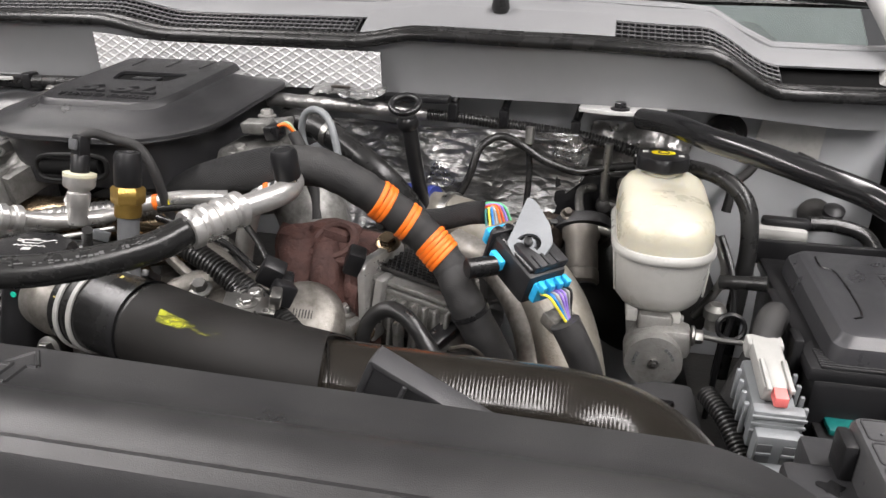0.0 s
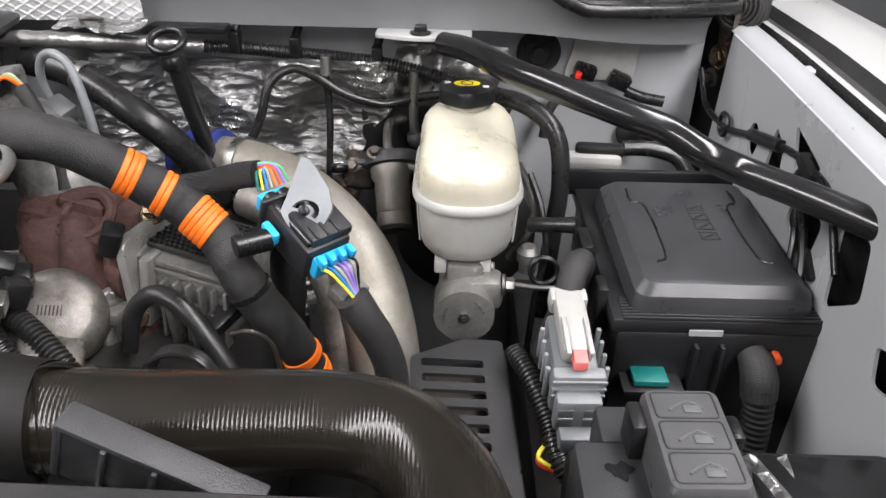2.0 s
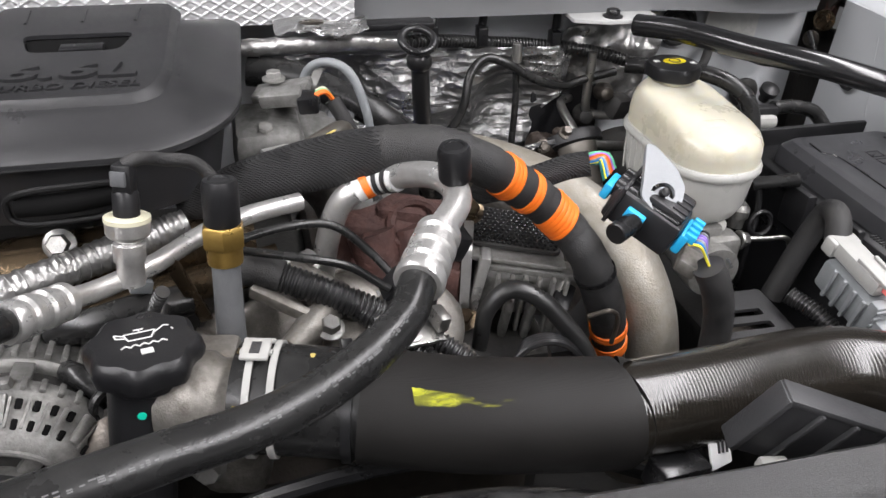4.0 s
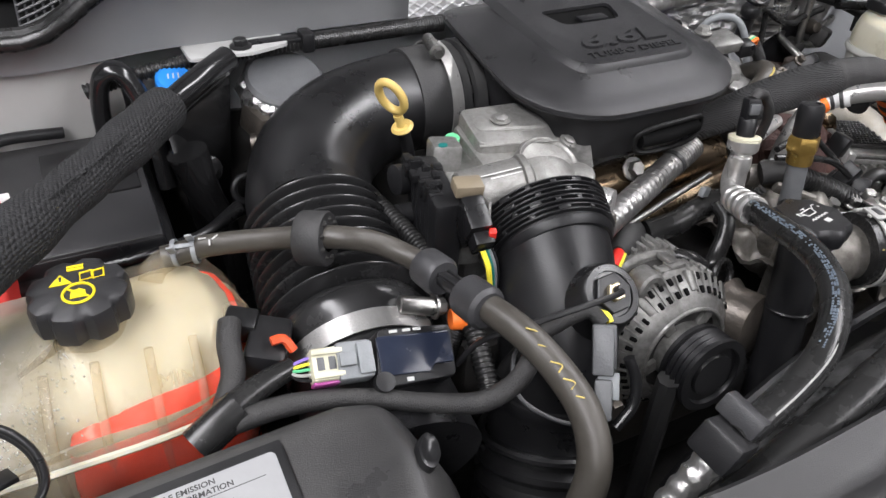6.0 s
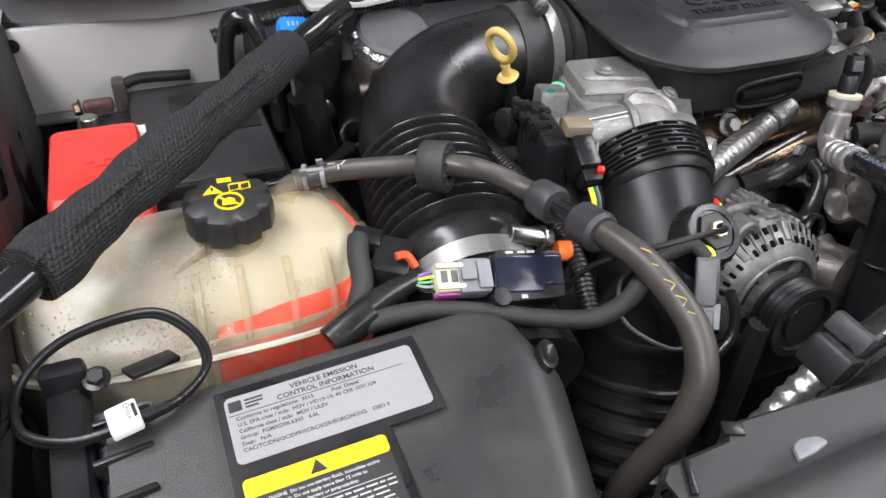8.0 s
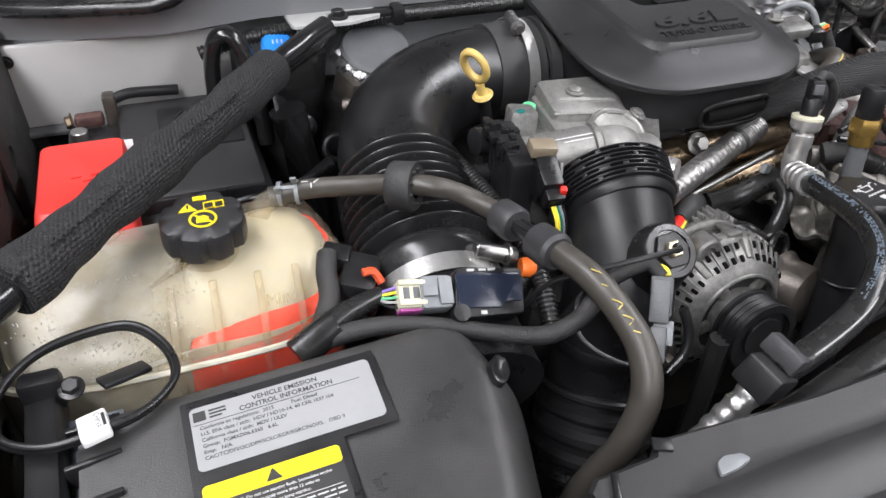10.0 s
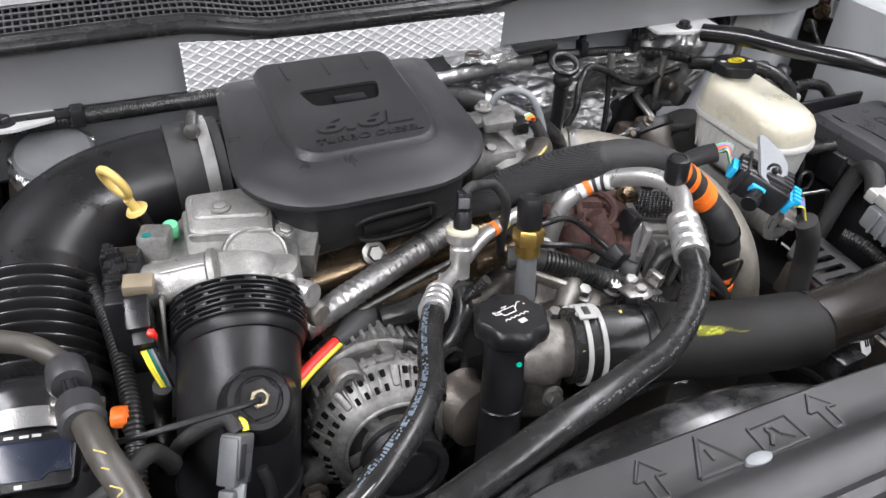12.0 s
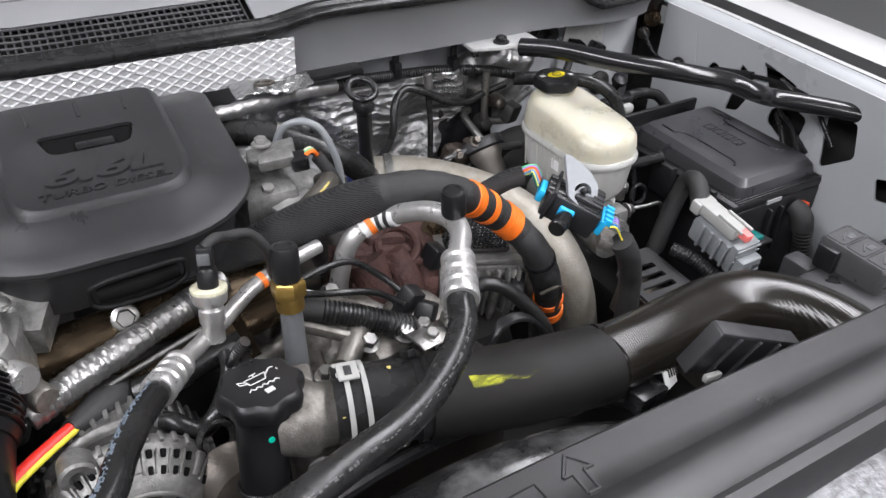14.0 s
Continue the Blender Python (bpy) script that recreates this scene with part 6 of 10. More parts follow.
def oil_filler():
    of = thing("oil_filler", (-0.055, 0.50, 1.25), "black oil filler cap with white oil symbol on a black neck", "oil filler")
    d = Vector((0.06, 0.06, 1)).normalized()
    c = Vector((-0.047, 0.512, 1.334))
    part("neck", tube([(-0.075, 0.470, 1.12), (-0.064, 0.486, 1.22), (-0.052, 0.505, 1.310), (-0.0475, 0.511, 1.332)], [0.0195, 0.0195, 0.0205, 0.0235], 28, 6), BLACK, of)
    part("neck_rim", lathe([(0.024, 0), (0.027, 0.003), (0.027, 0.008)], c - d * 0.012, d, 28), BLACK, of)
    cap = part("cap", lathe([(0.028, -0.004), (0.032, -0.002), (0.0335, 0.006), (0.032, 0.012), (0.029, 0.0145), (0.010, 0.0150)], c, d, 40, None, True, lambda a, h: 1 + 0.06 * math.cos(8 * a)), BLACK, of, "scalloped black cap")
    m = basis(c + d * 0.0150, d, (-0.25, 1, 0.0))
    k = bmesh.new()
    can = ([(-0.008, 0.0), (0.005, 0.0), (0.008, 0.007), (-0.010, 0.007), (-0.008, 0.0)], [(0.0065, 0.0035), (0.0135, 0.0095), (0.0165, 0.0085)], [(-0.0095, 0.0055), (-0.015, 0.0085), (-0.0145, 0.0045), (-0.009, 0.003)], [(-0.001, 0.007), (-0.001, 0.0100), (-0.004, 0.0100), (0.002, 0.0100)], [(0.0175, 0.0055), (0.0180, 0.0035)])
    for run in can:
        for a, b2 in zip(run, run[1:]):
            tube([m @ Vector((*a, 0.0004)), m @ Vector((*b2, 0.0004))], 0.0006, 5, 1, k, flat=0.6)
    wave = [(-0.013 + 0.0026 * i, -0.007 + (0.0022 if i % 2 else 0)) for i in range(11)]
    for a, b2 in zip(wave, wave[1:]):
        tube([m @ Vector((*a, 0.0004)), m @ Vector((*b2, 0.0004))], 0.0006, 5, 1, k, flat=0.6)
    part("oil_symbol", k, INK_WHITE, cap, "white oil can symbol")
    part("book_symbol", slab([(-0.003, -0.016), (0.004, -0.016), (0.004, -0.011), (-0.003, -0.011)], m, 0.0002, 0.0008), INK_WHITE, cap)
    part("green_dot", slab(oval(0, 0, 0.0026, 0.0024), basis((-0.0505, 0.4850, 1.3135), (-0.05, -1, 0.15), (0, 0, 1)), -0.002, 0.0008), mat("green paint dot", (0.0, 0.45, 0.30), 0.5, bump=0), of)
    part("neck_clip", ring((-0.060, 0.492, 1.262), (0.05, 0.2, 1), 0.0200, 0.0014, 24, 6), BLACK_SATIN, of)


oil_filler()


def foil_tube():
    ft = thing("foil_wrapped_pipe", (-0.12, 0.65, 1.3), "coolant pipe wrapped in bright aluminium foil", "pipe")
    pts = [(-0.212, 0.606, 1.306), (-0.170, 0.624, 1.312), (-0.120, 0.645, 1.317), (-0.080, 0.662, 1.321), (-0.055, 0.672, 1.323), (-0.030, 0.682, 1.326)]
    part("pipe", tube(pts, lambda f: 0.0128 + 0.0003 * math.sin(37 * f) + 0.0005 * math.sin(190 * f), 20, 30), FOIL, ft)
    part("tie", band((-0.068, 0.667, 1.322), (0.9, 0.36, 0.15), 0.0133, 0.005, 0.001, 24), INK, ft, "black cable tie")
    line = smooth(pts, 6)
    for i in range(2, len(line) - 2):
        t = (line[i + 1] - line[i - 1]).normalized()
        part("foil_fold", ring(line[i], t + Vector((0.0, 0.35, -0.2)), 0.0132, 0.0005, 22, 5), FOIL, ft)


foil_tube()


MAIN = [(-0.030, 0.705, 1.330), (0.015, 0.690, 1.352), (0.055, 0.682, 1.366), (0.095, 0.672, 1.378), (0.130, 0.660, 1.388), (0.168, 0.646, 1.392), (0.205, 0.644, 1.377), (0.238, 0.652, 1.351), (0.266, 0.655, 1.327), (0.289, 0.650, 1.303), (0.305, 0.636, 1.280), (0.322, 0.637, 1.245), (0.340, 0.646, 1.205), (0.352, 0.655, 1.165), (0.362, 0.664, 1.12), (0.370, 0.672, 1.05)]


def main_loom():
    ml = thing("wiring_harness", (0.2, 0.64, 1.3), "thick taped wiring harness with orange tape rings", "wiring")
    part("taped_harness", tube(MAIN[3:], lambda f: 0.0192 - 0.0022 * min(1, 3.2 * f) + 0.0006 * math.sin(21 * f) + 0.0009 * ((23 * f + 0.15 * math.sin(40 * f)) % 1), 26, 14), TAPE, ml)
    part("braided_sleeve", tube(MAIN[:5], [0.014, 0.019, 0.0205, 0.0215, 0.020], 30, 10), BRAID, ml, "black braided sleeve")
    line = smooth(MAIN, 12)
    dens = [(line[i], (line[i + 1] - line[i - 1]).normalized()) for i in range(1, len(line) - 1)]

    def near(p):
        return min(dens, key=lambda q: (q[0] - Vector(p)).length)
    def wraps(p, n, w=0.0052):
        q, t = near(p)
        lean = (t + Vector((0.06, -0.02, 0.10))).normalized()
        for i in range(n):
            part("orange_tape", lathe([(0.0172, -w * 0.5), (0.0186, -w * 0.40), (0.0192, 0), (0.0186, w * 0.40), (0.0172, w * 0.5)], q + t * (i - (n - 1) / 2) * w * 0.93, lean + Vector((random.uniform(-0.03, 0.03), 0, random.uniform(-0.03, 0.03))), 32, None, False), ORANGE, ml, "orange tape ring")
    wraps((0.224, 0.652, 1.362), 3)
    wraps((0.250, 0.652, 1.343), 2)
    wraps((0.275, 0.652, 1.317), 5)
    wraps((0.349, 0.655, 1.185), 2)
    wraps((0.356, 0.660, 1.158), 3)
    q, t = near((0.312, 0.636, 1.262))
    part("cable_tie", band(q, t, 0.0180, 0.005, 0.0012, 28), BLACK_SATIN, ml)


main_loom()


def corrugated_loom():
    cl = thing("corrugated_conduit", (0.08, 0.59, 1.29), "black corrugated wire conduit over the engine front", "wiring")
    part("conduit", corrugated([(0.022, 0.612, 1.322), (0.050, 0.602, 1.314), (0.085, 0.592, 1.299), (0.123, 0.583, 1.280)], 0.0115, 0.0042, 0.0018, 20), LOOM, cl)
    part("taped_end", tube([(0.010, 0.620, 1.318), (0.024, 0.612, 1.322), (0.040, 0.606, 1.318)], 0.0122, 14, 6), TAPE, cl)
    for j, pts in enumerate(([(0.012, 0.612, 1.350), (0.045, 0.620, 1.352), (0.080, 0.628, 1.345), (0.105, 0.622, 1.325), (0.125, 0.606, 1.305)],
                             [(0.012, 0.610, 1.342), (0.050, 0.600, 1.338), (0.088, 0.598, 1.326), (0.118, 0.592, 1.305)])):
        part("wire", tube(pts, 0.0034, 10, 8), RUBBER, cl)
    part("plug", box((0.128, 0.602, 1.300), (0.022, 0.018, 0.026), 0.003, rot(20, 30, 20)), BLACK, cl)
    part("plug", box((0.142, 0.592, 1.285), (0.020, 0.020, 0.022), 0.003, rot(0, 30, 40)), BLACK, cl)
    part("lower_conduit", corrugated([(0.118, 0.600, 1.268), (0.140, 0.588, 1.262), (0.166, 0.572, 1.250), (0.190, 0.556, 1.232), (0.205, 0.545, 1.205)], 0.0098, 0.0042, 0.0018, 20), LOOM, cl)
    part("plug", box((0.132, 0.618, 1.278), (0.018, 0.018, 0.030), 0.003, rot(20, 10, 20)), BLACK_SATIN, cl)


corrugated_loom()


def exhaust_side():
    mf = thing("exhaust_manifold", (0.16, 0.70, 1.2), "rust-brown cast iron exhaust manifold beside the turbo", "manifold")
    part("casting", rough(box((0.150, 0.718, 1.250), (0.125, 0.070, 0.100), 0.014, rot(0, 6, -10)), 0.002, 60, 3), RUST, mf)
    part("top_boss", rough(box((0.152, 0.716, 1.298), (0.050, 0.040, 0.024), 0.008, rot(0, 8, -10)), 0.0012, 80, 2), RUST, mf)
    part("crease", tube([(0.100, 0.680, 1.272), (0.140, 0.672, 1.268), (0.178, 0.667, 1.262)], 0.005, 10, 6), RUST, mf)
    part("mount_pad", rough(box((0.136, 0.678, 1.225), (0.070, 0.024, 0.060), 0.008, rot(0, 6, -10)), 0.0016, 70, 2), RUST, mf)
    part("runner", tube([(0.095, 0.735, 1.28), (0.130, 0.722, 1.275), (0.165, 0.708, 1.255), (0.178, 0.69, 1.20), (0.18, 0.68, 1.12)], [0.030, 0.036, 0.040, 0.034, 0.03], 24, 6), RUST, mf)
    part("port", tube([(0.120, 0.690, 1.296), (0.126, 0.680, 1.270), (0.128, 0.674, 1.23)], 0.022, 20, 5), RUST, mf)
    part("port", tube([(0.152, 0.684, 1.300), (0.158, 0.672, 1.270), (0.160, 0.666, 1.23)], [0.012, 0.020, 0.022], 20, 5), RUST, mf)
    part("port_lip", ring((0.160, 0.690, 1.300), (-0.1, -0.5, 0.85), 0.022, 0.005, 24, 8), RUST, mf)
    part("neck", tube([(0.165, 0.708, 1.252), (0.205, 0.694, 1.248)], 0.041, 28, 4), RUST, mf)
    part("neck_flange", slab(softpoly([(-0.036, -0.040), (0.036, -0.040), (0.036, 0.040), (-0.036, 0.040)], 0.014), basis((0.196, 0.696, 1.250), (0.95, -0.30, 0.0), (0, 0, 1)), 0, 0.010, 0.002), RUST, mf)
    part("steel_flange", slab(softpoly([(-0.038, -0.044), (0.038, -0.044), (0.038, 0.044), (-0.038, 0.044)], 0.014), basis((0.206, 0.693, 1.250), (0.95, -0.30, 0.0), (0, 0, 1)), 0, 0.009, 0.002), ALU_TUBE, mf, "pale steel flange")
    for p in ((0.214, 0.706, 1.297), (0.124, 0.704, 1.286), (0.198, 0.656, 1.214), (0.203, 0.755, 1.268)):
        part("manifold_bolt", bolt(p, (-0.1, -0.5, 0.85), 0.0095, 0.010), BRONZE, mf)
    part("rib", box((0.150, 0.676, 1.290), (0.080, 0.012, 0.010), 0.004, rot(0, 8, -10)), RUST, mf)
    eg = thing("exhaust_cooler", (0.26, 0.69, 1.2), "ribbed aluminium exhaust gas cooler with a black mesh pad", "cooler")
    part("body", rough(box((0.260, 0.698, 1.235), (0.085, 0.085, 0.060), 0.012, rot(0, 6, -16)), 0.003, 40, 2), ALU_GREY, eg)
    for i in range(6):
        part("rib", box((0.228 + 0.012 * i, 0.6585 - 0.0034 * i, 1.226), (0.004, 0.010, 0.060), 0.0015, rot(0, 6, -16)), ALU, eg)
    part("top_plate", box((0.256, 0.700, 1.268), (0.095, 0.090, 0.006), 0.002, rot(0, 6, -16)), ALU, eg)
    pm = axes((0.258, 0.702, 1.2725), (0.95, -0.28, -0.10), (0.28, 0.96, 0), (0.10, -0.03, 0.99))
    pad = part("mesh_pad", slab(rrect(0.085, 0.068, 0.008), pm, 0, 0.004, 0.001), DARK, eg, "black moulded mesh pad")
    cells = bmesh.new()
    for i in range(15):
        for j in range(11):
            lathe([(0.0022, 0), (0.0022, 0.0016), (0.0012, 0.0022)], pm @ Vector((-0.037 + 0.0052 * i + 0.0026 * (j % 2), -0.029 + 0.0058 * j, 0.004)), (0.1, 0, 1), 6, cells)
    tagged(part("mesh_pad_texture", cells, BLACK_SATIN, pad), kind="stuff")
    part("ledge", box((0.262, 0.660, 1.258), (0.090, 0.016, 0.007), 0.002, rot(0, 6, -16)), ALU, eg)
    part("flange_leg", box((0.214, 0.668, 1.240), (0.010, 0.022, 0.075), 0.003, rot(0, 10, -16)), ALU_TUBE, eg)
    for i in range(3):
        part("hanger", box((0.238 + 0.020 * i, 0.650 - 0.005 * i, 1.215), (0.008, 0.014, 0.050), 0.003, rot(10, 6, -16)), ALU_GREY, eg)
    part("outlet", lathe([(0.022, 0), (0.024, 0.004), (0.024, 0.02)], (0.292, 0.668, 1.232), (0.5, -0.85, 0), 22), ALU, eg)
    # silver down pipe behind
    dp = thing("down_pipe", (0.40, 0.72, 1.1), "large pale aluminium elbow pipe going down behind the harness", "pipe")
    part("pipe", tube([(0.20, 0.900, 1.262), (0.25, 0.885, 1.262), (0.305, 0.850, 1.255), (0.355, 0.800, 1.240), (0.392, 0.755, 1.212), (0.412, 0.715, 1.170), (0.420, 0.690, 1.115), (0.420, 0.675, 1.04), (0.418, 0.67, 0.95)], [0.028, 0.030, 0.032, 0.035, 0.036, 0.036, 0.036, 0.036, 0.036], 32, 8), ALU_PIPE, dp)
    part("inner_pipe", tube([(0.26, 0.83, 1.25), (0.32, 0.80, 1.235), (0.365, 0.745, 1.19), (0.378, 0.70, 1.13), (0.376, 0.68, 1.04)], 0.020, 20, 8), ALU_DIRTY, dp)
    part("band_clamp", band((0.245, 0.887, 1.262), (1, -0.35, 0), 0.031, 0.010, 0.002, 32), STEEL, dp)
    tg = thing("turbo_coupler", (0.22, 0.90, 1.25), "blue silicone coupling hose behind the engine", "hose")
    part("hose", tube([(0.165, 0.905, 1.262), (0.19, 0.903, 1.263), (0.222, 0.897, 1.264)], 0.034, 26, 5), BLUE_DARK, tg)
    part("clamp", band((0.18, 0.904, 1.263), (1, -0.12, 0), 0.0342, 0.008, 0.001, 30), STEEL, tg)
    part("clamp", band((0.21, 0.900, 1.264), (1, -0.16, 0), 0.0342, 0.008, 0.001, 30), STEEL, tg)


exhaust_side()


def fan_shroud():
    fs = thing("fan_shroud", (0.12, 0.43, 1.0), "pale grey dusty curved fan shroud below the pipe", "fan shroud")

    def f(u, v):
        a = radians(150 - 125 * u)
        r = 0.345 - 0.030 * (v - 0.35) ** 2 * 4
        return Vector((0.10 + r * math.cos(a), 0.375 + 0.085 * v, 0.935 + r * math.sin(a) * 0.98))
    part("shell", thick(sheet(48, 8, f), 0.004), mat("dusty glossy plastic", (0.13, 0.13, 0.13), 0.22, col2=(0.016, 0.016, 0.016), scale=9, spread=0.16, bump=0.05, rvar=0.08), fs, "", 60)
    part("rim", tube([(0.10 + 0.332 * math.cos(radians(150 - 125 * i / 24)), 0.462, 0.935 + 0.325 * math.sin(radians(150 - 125 * i / 24))) for i in range(25)], 0.006, 8, 1), BLACK, fs)


fan_shroud()


def water_hoses():
    wh = thing("coolant_hose", (0.13, 0.85, 1.32), "smooth black coolant hose behind the engine", "hose")
    part("hose", tube([(0.03, 0.885, 1.378), (0.075, 0.875, 1.372), (0.115, 0.858, 1.358), (0.152, 0.842, 1.340), (0.182, 0.840, 1.315), (0.205, 0.850, 1.280), (0.222, 0.87, 1.23)], 0.0155, 20, 8), RUBBER, wh)
    part("hose_clamp", band((0.095, 0.8675, 1.3665), (0.8, -0.3, -0.25), 0.0160, 0.008, 0.0012, 28), STEEL, wh, "plain steel hose clamp")
    ds = thing("oil_dipstick", (0.195, 0.86, 1.3), "black plastic ring handle dipstick in a black tube", "dipstick")
    c = Vector((0.196, 0.850, 1.412))
    part("ring_handle", ring(c, (0.0, -0.45, 0.9), 0.0165, 0.0040, 24, 10), BLACK_SATIN, ds)
    part("collar", lathe([(0.010, 0), (0.013, 0.004), (0.013, 0.012), (0.010, 0.016)], c + Vector((0.003, 0.004, -0.030)), (-0.06, -0.1, 1), 18), BLACK_SATIN, ds)
    part("tube", tube([c + Vector((0.003, 0.003, -0.015)), (0.203, 0.862, 1.35), (0.210, 0.875, 1.29), (0.22, 0.89, 1.20)], 0.0095, 14, 6), BLACK_SATIN, ds)
    # metal loop lines beside the intake bridge
    ll = thing("fuel_return_line", (0.11, 0.80, 1.38), "pale grey bent fuel line with a grey connector", "pipe")
    part("line", tube([(0.083, 0.822, 1.350), (0.078, 0.820, 1.380), (0.086, 0.815, 1.402), (0.104, 0.805, 1.410), (0.122, 0.795, 1.400), (0.134, 0.785, 1.365), (0.138, 0.782, 1.320)], 0.0042, 12, 8), GREY, ll)
    part("connector", box((0.103, 0.790, 1.352), (0.024, 0.024, 0.040), 0.004, rot(15, 28, -20)), GREY_MID, ll, "grey plug with a latch")
    part("connector_tip", box((0.114, 0.782, 1.330), (0.018, 0.020, 0.020), 0.003, rot(15, 28, -20)), GREY, ll)
    # sensor bracket
    sb = thing("sensor_bracket", (0.055, 0.76, 1.39), "silver bracket with a grey multi-pin sensor block", "bracket")
    part("bracket_plate", box((0.058, 0.775, 1.398), (0.050, 0.030, 0.008), 0.002, rot(0, -12, -15)), ALU_GREY, sb)
    part("bracket_leg", box((0.065, 0.790, 1.375), (0.030, 0.012, 0.050), 0.003, rot(0, 0, -10)), ALU_GREY, sb)
    part("sensor_body", box((0.056, 0.752, 1.401), (0.036, 0.018, 0.013), 0.003, rot(10, -6, -12)), ALU_GREY, sb, "grey plastic sensor block")
    part("sensor_plug", box((0.078, 0.744, 1.398), (0.018, 0.018, 0.016), 0.003, rot(10, -6, -12)), BLACK, sb)
    for i, mt in enumerate((ORANGE, GREEN, IVORY)):
        part("wire", tube([(0.082, 0.741 + 0.003 * i, 1.404), (0.092, 0.742 + 0.003 * i, 1.407), (0.100, 0.750, 1.395)], 0.0022, 6, 5), mt, sb)
    part("loom", tube([(0.098, 0.748, 1.397), (0.110, 0.742, 1.375), (0.122, 0.735, 1.340), (0.130, 0.72, 1.31)], 0.0068, 12, 6), TAPE, sb)
    part("bracket_bolt", bolt((0.052, 0.785, 1.404), (0, 0, 1), 0.007, 0.008), ALU, sb)
    part("bracket_bolt", bolt((0.040, 0.738, 1.375), (0, -0.3, 1), 0.007, 0.008), ALU, sb)
    part("pale_strap", box((0.062, 0.722, 1.366), (0.060, 0.016, 0.004), 0.0015, rot(10, 8, 35)), ALU_TUBE, sb)
    hs = thing("vent_hose", (0.09, 0.70, 1.33), "dark brown hose with a yellow stripe", "hose")
    hp = [(0.035, 0.690, 1.350), (0.062, 0.700, 1.366), (0.088, 0.712, 1.376), (0.104, 0.735, 1.372), (0.100, 0.765, 1.350), (0.085, 0.78, 1.31)]
    part("hose", tube(hp, 0.0105, 16, 8), RUBBER_BROWN, hs)
    part("stripe", tube([Vector(p) + Vector((0.002, -0.006, 0.0085)) for p in hp[:4]], 0.0012, 6, 8), CHALK_DULL, hs)


water_hoses()


def belts_and_small():
    tp = thing("idler_pulley", (-0.05, 0.47, 1.2), "dark grey steel idler pulley and tensioner", "pulley")
    part("tensioner", lathe([(0.030, 0), (0.036, 0.006), (0.030, 0.014), (0.030, 0.04), (0.020, 0.045)], (-0.085, 0.545, 1.225), (0.25, -0.95, 0.15), 30), STEEL_DARK, tp)
    part("pulley", lathe([(0.015, 0), (0.030, 0.001), (0.030, 0.02), (0.012, 0.022)], (-0.075, 0.53, 1.15), (0.1, -1, 0), 30), BLACK_SATIN, tp)
    fh = thing("fuel_hose", (-0.08, 0.58, 1.27), "curled black rubber hose above the alternator", "hose")
    part("hose", tube([(-0.125, 0.600, 1.262), (-0.110, 0.580, 1.272), (-0.092, 0.570, 1.262), (-0.075, 0.575, 1.268), (-0.055, 0.59, 1.292), (-0.050, 0.61, 1.30)], 0.0085, 14, 8), RUBBER, fh)
    part("loop", ring((-0.082, 0.555, 1.258), (0.3, -0.9, 0.35), 0.016, 0.0035, 22, 8), RUBBER, fh)
    part("hose", tube([(-0.13, 0.62, 1.282), (-0.10, 0.615, 1.288), (-0.07, 0.62, 1.292), (-0.03, 0.63, 1.290)], 0.0125, 14, 8), RUBBER, fh)
    part("clip", box((-0.062, 0.622, 1.312), (0.016, 0.006, 0.010), 0.001, rot(0, 20, 20)), GREY, fh)
    part("spiral_loom", corrugated([(-0.040, 0.575, 1.338), (-0.048, 0.582, 1.322), (-0.052, 0.592, 1.305), (-0.045, 0.61, 1.28)], 0.0050, 0.0035, 0.0010, 12), LOOM, fh)
    rd = thing("steel_rod", (-0.06, 0.65, 1.29), "thin bright steel fuel line under the cover", "pipe")
    part("rod", tube([(-0.165, 0.622, 1.292), (-0.10, 0.632, 1.305), (-0.040, 0.640, 1.318)], 0.0032, 10, 5), STEEL, rd)
    st = thing("steel_strap", (-0.03, 0.63, 1.30), "dull metal support strap", "bracket")
    part("strap", box((-0.030, 0.622, 1.305), (0.010, 0.006, 0.075), 0.001, rot(12, -14, 0)), BRONZE, st)


belts_and_small()


